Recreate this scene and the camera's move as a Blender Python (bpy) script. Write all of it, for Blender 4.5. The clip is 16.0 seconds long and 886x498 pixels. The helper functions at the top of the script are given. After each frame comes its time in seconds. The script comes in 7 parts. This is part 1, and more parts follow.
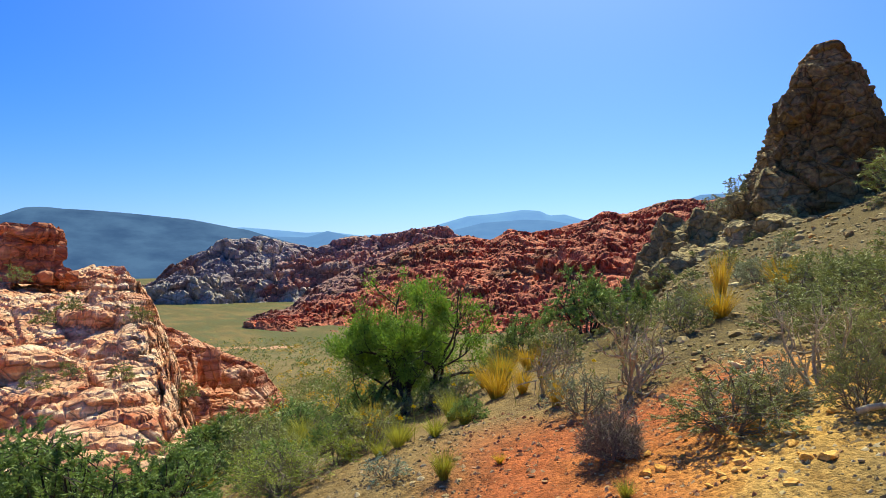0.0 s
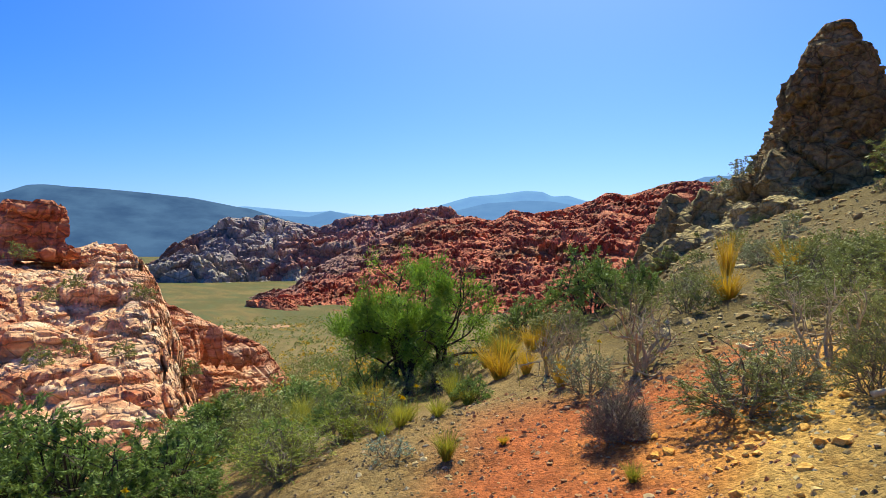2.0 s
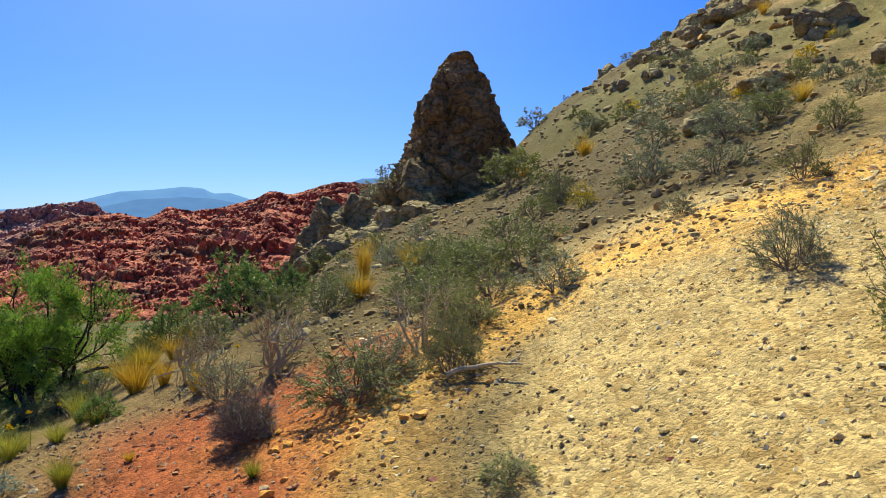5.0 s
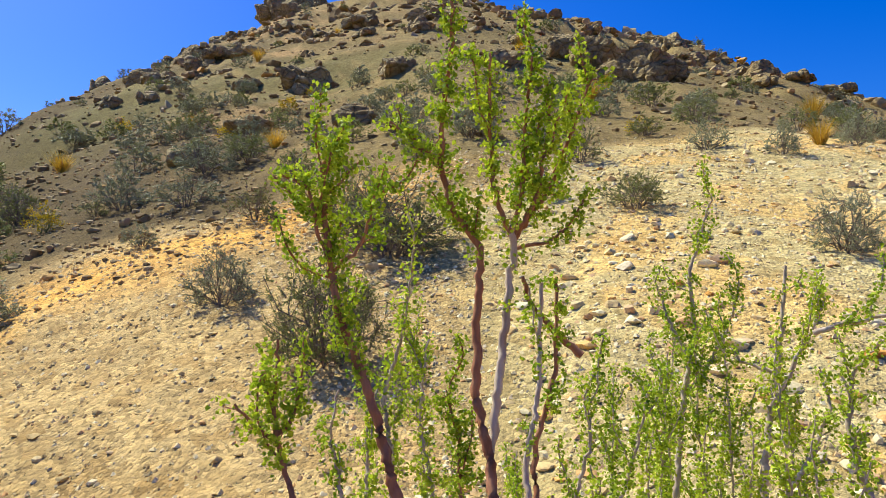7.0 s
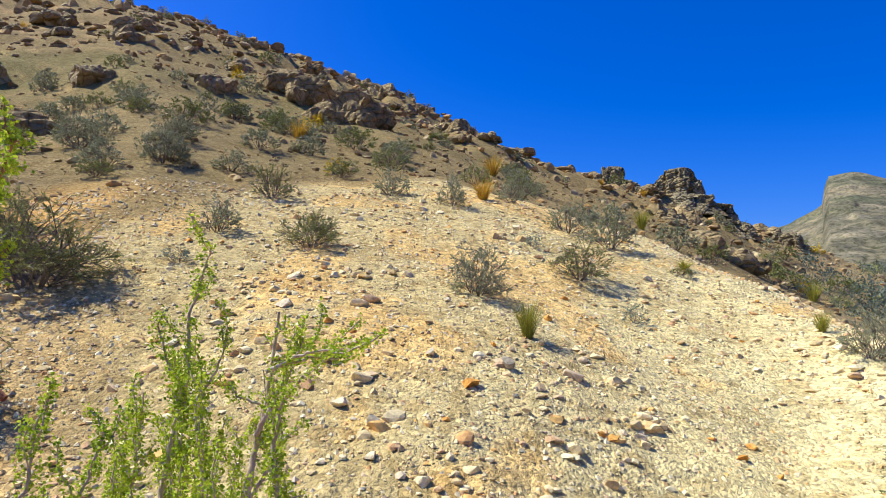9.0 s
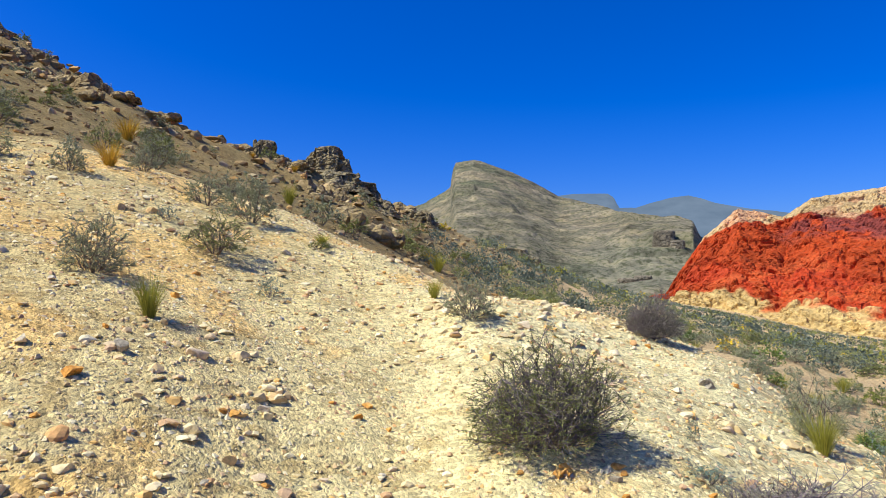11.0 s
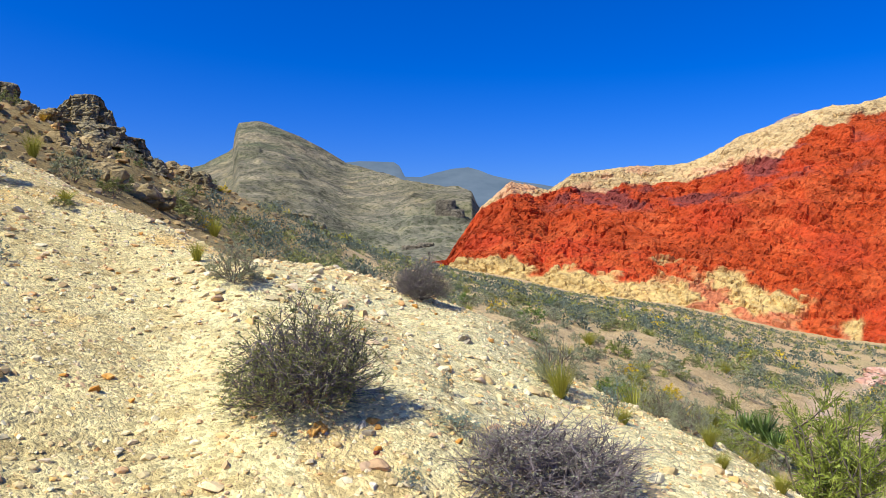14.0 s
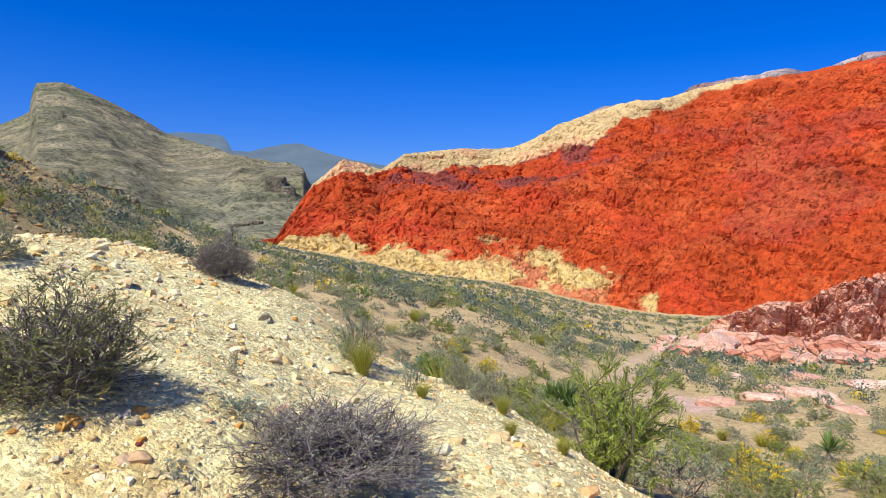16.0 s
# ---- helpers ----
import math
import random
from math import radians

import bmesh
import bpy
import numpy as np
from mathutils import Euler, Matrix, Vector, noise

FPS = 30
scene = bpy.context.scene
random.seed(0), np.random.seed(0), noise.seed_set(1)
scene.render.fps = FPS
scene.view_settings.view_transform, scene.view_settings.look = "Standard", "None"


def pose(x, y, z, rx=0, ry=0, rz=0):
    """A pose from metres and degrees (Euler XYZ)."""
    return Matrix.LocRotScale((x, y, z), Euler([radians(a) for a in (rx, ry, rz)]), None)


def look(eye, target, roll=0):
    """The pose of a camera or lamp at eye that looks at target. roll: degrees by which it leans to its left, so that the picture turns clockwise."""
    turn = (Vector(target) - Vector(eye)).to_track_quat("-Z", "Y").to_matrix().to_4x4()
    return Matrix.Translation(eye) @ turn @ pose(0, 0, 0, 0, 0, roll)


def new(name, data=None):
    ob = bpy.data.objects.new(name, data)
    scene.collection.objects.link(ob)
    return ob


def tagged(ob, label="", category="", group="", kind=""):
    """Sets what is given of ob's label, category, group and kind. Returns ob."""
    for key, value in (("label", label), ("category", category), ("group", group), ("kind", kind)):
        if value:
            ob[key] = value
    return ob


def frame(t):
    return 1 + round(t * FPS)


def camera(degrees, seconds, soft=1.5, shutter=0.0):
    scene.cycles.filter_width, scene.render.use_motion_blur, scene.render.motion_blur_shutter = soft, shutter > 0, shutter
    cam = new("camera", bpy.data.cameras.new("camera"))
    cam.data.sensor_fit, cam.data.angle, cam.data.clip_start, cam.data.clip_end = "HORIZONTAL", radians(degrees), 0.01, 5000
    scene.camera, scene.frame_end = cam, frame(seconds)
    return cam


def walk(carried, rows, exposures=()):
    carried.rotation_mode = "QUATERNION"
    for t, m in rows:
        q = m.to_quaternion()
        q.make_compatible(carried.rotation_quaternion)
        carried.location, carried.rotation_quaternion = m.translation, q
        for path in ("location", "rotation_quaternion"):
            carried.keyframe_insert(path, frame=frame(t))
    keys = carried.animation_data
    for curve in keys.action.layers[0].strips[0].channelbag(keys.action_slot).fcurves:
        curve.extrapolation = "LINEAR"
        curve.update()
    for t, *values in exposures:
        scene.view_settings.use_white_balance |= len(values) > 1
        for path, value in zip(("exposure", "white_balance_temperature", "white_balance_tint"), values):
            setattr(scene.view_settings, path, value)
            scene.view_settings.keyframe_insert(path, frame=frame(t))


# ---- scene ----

# ---------------------------------------------------------------- camera
cam = camera(66.57, 16.0, soft=0.9)
# seconds, heading, pitch, roll (degrees), x, y, z
WALK = [
    (0.0, 0.00, 2.13, -0.80, 0.000, 0.000, 1.600),
    (0.5, 0.22, 1.85, -0.50, 0.007, 0.033, 1.598),
    (1.0, 0.40, 1.46, -0.21, 0.019, 0.071, 1.589),
    (1.5, 0.14, 0.81, -0.04, -0.028, 0.085, 1.597),
    (2.0, -0.23, 0.47, -0.38, -0.016, 0.118, 1.582),
    (2.5, -0.01, 0.39, 0.35, 0.014, 0.102, 1.588),
    (3.0, 1.87, 0.05, -0.69, 0.033, 0.077, 1.596),
    (3.2, 3.53, 0.05, -0.37, 0.034, 0.015, 1.592),
    (5.3, 35.19, 0.37, 0.07, 0.220, -0.289, 1.677),
    (5.5, 40.71, 0.77, 1.23, 0.246, -0.313, 1.683),
    (6.0, 49.98, 0.96, 0.20, 0.276, -0.421, 1.695),
    (6.5, 59.87, 1.13, 0.82, 0.299, -0.563, 1.718),
    (7.0, 68.20, 1.74, 0.07, 0.337, -0.678, 1.735),
    (7.5, 76.10, 3.50, -0.36, 0.367, -0.814, 1.747),
    (8.0, 82.12, 4.52, -1.02, 0.348, -0.895, 1.749),
    (8.5, 85.72, 5.11, -0.33, 0.314, -0.990, 1.750),
    (9.0, 91.65, 4.83, 1.11, 0.267, -1.104, 1.762),
    (9.5, 102.75, 4.09, 1.05, 0.242, -1.141, 1.762),
    (10.0, 109.58, 3.62, -0.42, 0.248, -1.154, 1.770),
    (10.2, 112.19, 3.37, -0.46, 0.244, -1.177, 1.768),
    (12.3, 127.49, 1.75, -1.24, 0.244, -1.317, 1.744),
    (12.5, 128.21, 1.38, -1.21, 0.239, -1.314, 1.741),
    (13.0, 131.38, 1.00, 0.30, 0.248, -1.327, 1.734),
    (13.5, 135.01, 0.56, 0.36, 0.229, -1.336, 1.724),
    (14.0, 138.39, -0.17, -0.34, 0.188, -1.409, 1.716),
    (14.5, 142.36, -0.37, -0.05, 0.161, -1.461, 1.719),
    (15.0, 145.56, -0.57, -0.11, 0.109, -1.498, 1.707),
    (15.5, 148.90, -1.07, -0.07, 0.057, -1.583, 1.684),
    (16.0, 152.52, -1.98, 0.24, 0.059, -1.638, 1.689),
]
rows = []
for t, az, el, roll, x, y, z in WALK:
    a, e = radians(az), radians(el)
    rows.append((t, look((x, y, z), (x + math.sin(a) * math.cos(e), y + math.cos(a) * math.cos(e), z + math.sin(e)), roll)))
# seconds, stops, kelvin, tint
EXPOSURE = [(0.0, 0.60, 7500, -8), (3.2, 0.56, 7500, -8), (5.5, 0.36, 7000, -6), (6.4, 0.28, 6800, -2), (7.0, 0.36, 6500, 4), (7.6, 0.42, 6300, 10), (8.3, 0.38, 6200, 10), (9.0, 0.31, 6100, 10), (10.0, 0.20, 6150, 10), (12.5, 0.19, 6150, 10), (16.0, 0.17, 6150, 10)]
walk(cam, rows, EXPOSURE)

# ---------------------------------------------------------------- sky and sun
SUN_AZ, SUN_EL = 12.0, 53.0
world = bpy.data.worlds.new("sky")
scene.world = world
world.use_nodes = True
wn, wl = world.node_tree.nodes, world.node_tree.links
wn.clear()
sky = wn.new("ShaderNodeTexSky")
sky.sky_type, sky.sun_disc = "NISHITA", False
sky.sun_elevation, sky.sun_rotation = radians(SUN_EL), radians(SUN_AZ)
sky.altitude, sky.air_density, sky.dust_density, sky.ozone_density = 1200, 1.0, 3.8, 3.0
hsv = wn.new("ShaderNodeHueSaturation")
hsv.inputs["Saturation"].default_value = 1.56
back = wn.new("ShaderNodeBackground")
back.inputs["Strength"].default_value = 0.100
wout = wn.new("ShaderNodeOutputWorld")
wl.new(sky.outputs[0], hsv.inputs["Color"])
tint = wn.new("ShaderNodeMix")
tint.data_type, tint.blend_type = "RGBA", "MULTIPLY"
tint.inputs[0].default_value, tint.inputs[7].default_value = 1.0, (0.65, 0.80, 1.44, 1)
wl.new(hsv.outputs[0], tint.inputs[6])
wl.new(tint.outputs[2], back.inputs["Color"])
wl.new(back.outputs[0], wout.inputs["Surface"])

sun = new("sun", bpy.data.lights.new("sun", "SUN"))
sun.data.energy, sun.data.angle, sun.data.color = 5.0, radians(0.55), (1.0, 0.962, 0.79)
sd = Vector((math.sin(radians(SUN_AZ)) * math.cos(radians(SUN_EL)), math.cos(radians(SUN_AZ)) * math.cos(radians(SUN_EL)), math.sin(radians(SUN_EL))))
sun.matrix_world = look(sd * 50, (0, 0, 0))

# -- land form --


def lattice(ix, iy, iz, seed):
    """A random number from 0 to 1 for each point of a whole-number lattice."""
    h = (ix.astype(np.int64) * 374761393 + iy.astype(np.int64) * 668265263 + iz.astype(np.int64) * 1274126177 + seed * 974634533) & 0xFFFFFFFF
    h = ((h ^ (h >> 13)) * 1103515245 + 12345) & 0xFFFFFFFF
    h = ((h ^ (h >> 16)) * 2246822519) & 0xFFFFFFFF
    h = h ^ (h >> 15)
    return (h & 0xFFFFFF) / float(0x1000000)


def vnoise(x, y, z, seed=0):
    x, y, z = np.broadcast_arrays(np.asarray(x, float), np.asarray(y, float), np.asarray(z, float))
    fx, fy, fz = np.floor(x), np.floor(y), np.floor(z)
    u, v, w = x - fx, y - fy, z - fz
    u, v, w = u * u * (3 - 2 * u), v * v * (3 - 2 * v), w * w * (3 - 2 * w)
    out = 0
    for a in (0, 1):
        for b in (0, 1):
            for c in (0, 1):
                k = (u if a else 1 - u) * (v if b else 1 - v) * (w if c else 1 - w)
                out = out + k * lattice(fx + a, fy + b, fz + c, seed)
    return out * 2 - 1


def fbm(x, y, z=0.0, octaves=4, seed=0, gain=0.5):
    out, amp = 0, 1.0
    for k in range(octaves):
        out = out + amp * vnoise(x, y, z, seed + k * 17)
        x, y, z, amp = x * 2.03 + 1.7, y * 2.03 + 9.2, z * 2.03 + 4.1, amp * gain
    return out


def worley(x, y, z, seed=0):
    """Distances to the nearest and second feature point, and the nearest one's random number."""
    x, y, z = np.broadcast_arrays(np.asarray(x, float), np.asarray(y, float), np.asarray(z, float))
    fx, fy, fz = np.floor(x), np.floor(y), np.floor(z)
    f1, f2, who = np.full(x.shape, 9.0), np.full(x.shape, 9.0), np.zeros(x.shape)
    for a in (-1, 0, 1):
        for b in (-1, 0, 1):
            for c in (-1, 0, 1):
                ix, iy, iz = fx + a, fy + b, fz + c
                d = np.sqrt((ix + lattice(ix, iy, iz, seed) - x) ** 2 + (iy + lattice(ix, iy, iz, seed + 1) - y) ** 2 + (iz + lattice(ix, iy, iz, seed + 2) - z) ** 2)
                near = d < f1
                f2 = np.where(near, f1, np.minimum(f2, d))
                who = np.where(near, lattice(ix, iy, iz, seed + 3), who)
                f1 = np.where(near, d, f1)
    return f1, f2, who


def smooth(a, b, x):
    k = np.clip((x - a) / (b - a), 0, 1)
    return k * k * (3 - 2 * k)


# Profiles of the land round the centre: heading: (distance, height) ...
CX, CY = 0.15, -1.2
LAND_VALLEY = {
    -50: (9, -0.7, 21, -5.0, 40, -6.5, 100, -13, 300, -30, 900, -26, 3000, 5),
    -25: (9, -0.9, 21, -4.6, 40, -6.2, 100, -13, 300, -28, 900, -26, 3000, 10),
    -17: (9, -0.8, 17, -2.6, 31, -5.5, 100, -12.5, 300, -27, 900, -28, 3000, 10),
    -10: (7, -0.1, 15, -1.5, 31, -3.6, 100, -12, 300, -28, 900, -28, 3000, 0),
    0: (7, 0.08, 12, -0.3, 21, -2.4, 50, -6, 100, -12, 300, -28, 3000, -20),
    6: (7, 0.25, 14, 0.35, 21, -1.3, 50, -5, 100, -12, 300, -28, 3000, -20),
}
LAND_HILL_FOOT = {
    12: (6.6, 0.35, 13, 0.65, 19, -0.5, 50, -5, 100, -12, 300, -28, 3000, -20),
    17: (6, 0.55, 10, 0.9, 16, 1.15, 25, 1.7, 36, -1.5, 60, -5, 300, -28),
    24: (6, 0.75, 15, 1.5, 21, 2.3, 29, 3.6, 40, 0.5, 60, -4, 300, -28),
    30: (6, 0.9, 15, 2.1, 27, 3.9, 34, 5.2, 46, 3, 100, -5, 300, -28),
    36: (6, 1.15, 15, 2.75, 27, 5.0, 39, 9.9, 45, 9.6, 100, 0, 300, -25),
    44: (6, 1.5, 14, 3.3, 26.5, 7.1, 48, 15.3, 56, 15.0, 120, 5, 300, -20),
}
LAND_HILL = {
    54: (5, 1.45, 21, 6.1, 60, 23.9, 72, 24.3, 140, 10, 300, -15),
    60: (4.2, 1.2, 23, 7.2, 64, 28.0, 80, 29.5, 150, 15, 300, -10),
    67: (4.2, 1.25, 10, 3.4, 21, 7.9, 64, 28.2, 80, 29.5, 150, 15, 300, -10),
    80: (7, 2.4, 12, 4.0, 20, 6.7, 60, 23.5, 68, 23.6, 150, 12, 300, -5),
    91: (7, 2.4, 10.7, 3.7, 16, 5.0, 55, 17.2, 62, 16.9, 150, 8, 300, -2),
    100: (6.4, 1.95, 10, 3.15, 15, 3.95, 50, 12.2, 56, 11.8, 150, 5, 300, 0),
}
LAND_SPUR = {
    108: (5.9, 1.5, 9.5, 2.7, 15, 3.15, 50, 10.1, 56, 9.7, 150, 3, 300, 0),
    113: (5.8, 1.35, 9, 2.3, 14, 2.4, 50, 8.9, 56, 8.4, 150, 3, 300, 0),
    118: (5, 1.0, 8, 1.98, 13, 1.8, 30, 3.2, 55, 7.2, 70, 5.5, 300, 0),
    123: (4.5, 0.95, 6.5, 1.66, 12, 1.2, 30, 2.0, 60, 6.2, 75, 4.5, 300, 0),
    130: (3.7, 0.78, 7.5, 1.54, 12, 0.8, 30, 0.5, 90, 3.2, 130, 2, 300, -2),
    137: (3.7, 0.76, 8, 1.26, 14, -0.2, 30, -1.6, 120, -1.2, 200, -5, 600, -9),
    143: (5.6, 0.84, 7.8, 0.98, 13, -0.6, 45, -2.0, 120, -4.4, 250, -9.5, 600, -12),
}
LAND_WASH = {
    149: (5.2, 0.56, 7.3, 0.42, 10.5, -0.9, 20, -2.0, 45, -3.0, 120, -7.6, 250, -15.5, 600, -18),
    158: (4.7, 0.40, 6.5, 0.18, 9.6, -1.2, 20, -2.9, 45, -4.6, 120, -11, 250, -20, 600, -22),
    165: (4.1, 0.26, 5.9, -0.02, 9, -1.4, 20, -3.9, 45, -6.9, 120, -15, 250, -27, 600, -28),
    170: (3.9, 0.12, 5.3, -0.22, 9, -1.5, 20, -4.3, 45, -8.2, 120, -17, 250, -30, 600, -31),
    180: (3.9, 0.0, 9, -1.6, 20, -4.6, 45, -8.6, 120, -17, 250, -28, 600, -30),
    230: (8, -1.0, 40, -5, 250, -25, 900, -30, 3000, -20),
    275: (8, -0.9, 40, -6, 250, -28, 900, -30, 3000, -10),
}
R_NODES = np.concatenate([[0], np.geomspace(0.5, 6000, 259)])


def land_table():
    prof = {}
    for part_of in (LAND_VALLEY, LAND_HILL_FOOT, LAND_HILL, LAND_SPUR, LAND_WASH):
        for az, p in part_of.items():
            r, z = np.array([0.0, *p[0::2]]), np.array([0.0, *p[1::2]])
            prof[az % 360] = np.interp(R_NODES, r, z)
    keys = sorted(prof)
    ang = np.array([keys[-1] - 360] + keys + [keys[0] + 360, keys[1] + 360], float)
    val = np.array([prof[keys[-1]]] + [prof[k] for k in keys] + [prof[keys[0]], prof[keys[1]]])
    grid = np.arange(0, 360, 1.0)
    tab = np.array([np.interp(grid, ang, val[:, k]) for k in range(len(R_NODES))]).T
    k = np.exp(-0.5 * (np.arange(-6, 7) / 2.0) ** 2)
    k /= k.sum()
    tab = sum(w * np.roll(tab, s, 0) for w, s in zip(k, range(-6, 7)))
    k = np.exp(-0.5 * (np.arange(-4, 5) / 1.6) ** 2)
    k /= k.sum()
    pad = np.pad(tab, ((0, 0), (4, 4)), mode="edge")
    return sum(w * pad[:, i:i + tab.shape[1]] for i, w in enumerate(k))


LAND = land_table()


def polar(x, y):
    return np.degrees(np.arctan2(x - CX, y - CY)) % 360, np.hypot(x - CX, y - CY)


def base_height(x, y):
    az, r = polar(np.asarray(x, float), np.asarray(y, float))
    i = np.floor(az).astype(int)
    u = az - i
    q = np.interp(r, R_NODES, np.arange(len(R_NODES)))
    j = np.minimum(np.floor(q).astype(int), len(R_NODES) - 2)
    v = q - j
    i0, i1 = i % 360, (i + 1) % 360
    return (LAND[i0, j] * (1 - u) + LAND[i1, j] * u) * (1 - v) + (LAND[i0, j + 1] * (1 - u) + LAND[i1, j + 1] * u) * v


def rocky(x, y):
    """How far the hill is bare ledges: 0 to 1."""
    az, r = polar(x, y)
    patch = smooth(-0.25, 0.35, fbm(x * 0.09, y * 0.09, 3.0, 3, 51))
    up = smooth(22, 38, r) * smooth(36, 48, az) * (1 - smooth(112, 124, az))
    return up * (0.35 + 0.65 * patch)


def height(x, y):
    x, y = np.asarray(x, float), np.asarray(y, float)
    az, r = polar(x, y)
    h = base_height(x, y)
    soft = np.minimum(1.0, r / 2.5)
    h = h + soft * 0.05 * fbm(x * 0.9, y * 0.9, 0.0, 3, 5) + 0.008 * soft * fbm(x * 5.0, y * 5.0, 0.0, 2, 9)
    h = h + soft * (1 - smooth(9, 14, r)) * 0.016 * np.abs(fbm(x * 8.0, y * 8.0, 0.0, 3, 19))
    h = h + 0.30 * smooth(9, 25, r) * fbm(x * 0.22, y * 0.22, 0.0, 4, 21)
    k = rocky(x, y)
    if np.max(k) > 0.001:
        wx = x + 0.6 * vnoise(x * 0.5, y * 0.5, 1.0, 3)
        f1, f2, who = worley(wx * 0.42, y * 0.42, 0.5, 7)
        g1, g2, who2 = worley(x * 1.1, wx * 1.1, 0.5, 11)
        h = h + k * (0.95 * (who - 0.45) * smooth(0.02, 0.16, f2 - f1) + 0.4 * (who2 - 0.4) * smooth(0.02, 0.2, g2 - g1))
    return h


# -- end land form --

# ---------------------------------------------------------------- materials
def nodes_of(name):
    m = bpy.data.materials.new(name)
    m.use_nodes = True
    n, l = m.node_tree.nodes, m.node_tree.links
    n.clear()
    out, b = n.new("ShaderNodeOutputMaterial"), n.new("ShaderNodeBsdfPrincipled")
    l.new(b.outputs[0], out.inputs["Surface"])
    return m, n, l, b


def math_node(n, l, op, a, b=None):
    k = n.new("ShaderNodeMath")
    k.operation = op
    for i, v in enumerate((a, b)):
        if v is None:
            continue
        if isinstance(v, (int, float)):
            k.inputs[i].default_value = v
        else:
            l.new(v, k.inputs[i])
    return k.outputs[0]


def noise_node(n, l, coord, scale, detail=4, rough=0.55, distort=0.0):
    k = n.new("ShaderNodeTexNoise")
    k.inputs["Scale"].default_value, k.inputs["Detail"].default_value = scale, detail
    k.inputs["Roughness"].default_value, k.inputs["Distortion"].default_value = rough, distort
    l.new(coord, k.inputs["Vector"])
    return k.outputs["Fac"]


def ramp_node(n, l, fac, stops):
    k = n.new("ShaderNodeValToRGB")
    while len(k.color_ramp.elements) < len(stops):
        k.color_ramp.elements.new(0.5)
    for e, (p, c) in zip(k.color_ramp.elements, stops):
        e.position, e.color = p, (*c, 1) if len(c) == 3 else c
    l.new(fac, k.inputs["Fac"])
    return k.outputs["Color"]


def mix_node(n, l, kind, fac, a, b):
    k = n.new("ShaderNodeMix")
    k.data_type, k.blend_type = "RGBA", kind
    for sock, v in ((k.inputs[0], fac), (k.inputs[6], a), (k.inputs[7], b)):
        if isinstance(v, (int, float)):
            sock.default_value = v
        elif isinstance(v, tuple):
            sock.default_value = (*v, 1)
        else:
            l.new(v, sock)
    return k.outputs[2]


def bump_node(n, l, b, heights, distance, strength=1.0):
    k = n.new("ShaderNodeBump")
    k.inputs["Strength"].default_value, k.inputs["Distance"].default_value = strength, distance
    l.new(heights, k.inputs["Height"])
    l.new(k.outputs[0], b.inputs["Normal"])


def stretch_node(n, l, coord, scale, turn=(0, 0, 0)):
    k = n.new("ShaderNodeMapping")
    k.inputs["Scale"].default_value, k.inputs["Rotation"].default_value = scale, [radians(a) for a in turn]
    l.new(coord, k.inputs["Vector"])
    return k.outputs[0]


def gray(v):
    return (v, v, v)


def ground_material():
    """Loose soil and gravel; the soil's kind comes from the mesh."""
    m, n, l, b = nodes_of("desert soil and gravel")
    pos = n.new("ShaderNodeNewGeometry").outputs["Position"]
    soil = n.new("ShaderNodeAttribute")
    soil.attribute_name = "soil"
    col = soil.outputs["Color"]
    vor = n.new("ShaderNodeTexVoronoi")
    vor.inputs["Scale"].default_value = 34
    l.new(pos, vor.inputs["Vector"])
    vor2 = n.new("ShaderNodeTexVoronoi")
    vor2.inputs["Scale"].default_value = 9
    l.new(pos, vor2.inputs["Vector"])
    grit = noise_node(n, l, pos, 60, 3)
    wide = noise_node(n, l, pos, 1.1, 5, 0.6)
    c1 = ramp_node(n, l, vor.outputs["Color"], [(0.15, gray(0.62)), (0.4, gray(0.95)), (0.6, gray(1.1)), (0.85, gray(1.38))])
    c2 = ramp_node(n, l, wide, [(0.3, (0.86, 0.82, 0.76)), (0.5, gray(1.0)), (0.7, (1.14, 1.12, 1.08))])
    c3 = ramp_node(n, l, vor2.outputs["Color"], [(0.2, (0.78, 0.70, 0.58)), (0.42, gray(1.03)), (0.8, (1.2, 1.18, 1.12))])
    col = mix_node(n, l, "MULTIPLY", 0.9, col, c1)
    col = mix_node(n, l, "MULTIPLY", 1.0, col, c2)
    col = mix_node(n, l, "MULTIPLY", 0.7, col, c3)
    l.new(col, b.inputs["Base Color"])
    b.inputs["Roughness"].default_value = 0.95
    b.inputs["Specular IOR Level"].default_value = 0.15
    lumps = noise_node(n, l, pos, 16, 4, 0.7)
    h = math_node(n, l, "MULTIPLY", vor.outputs["Distance"], -0.4)
    h = math_node(n, l, "ADD", h, math_node(n, l, "MULTIPLY", vor2.outputs["Distance"], -0.4))
    h = math_node(n, l, "ADD", h, math_node(n, l, "MULTIPLY", grit, 0.7))
    h = math_node(n, l, "ADD", h, math_node(n, l, "MULTIPLY", lumps, 1.2))
    bump_node(n, l, b, h, 0.026, 0.85)
    return m


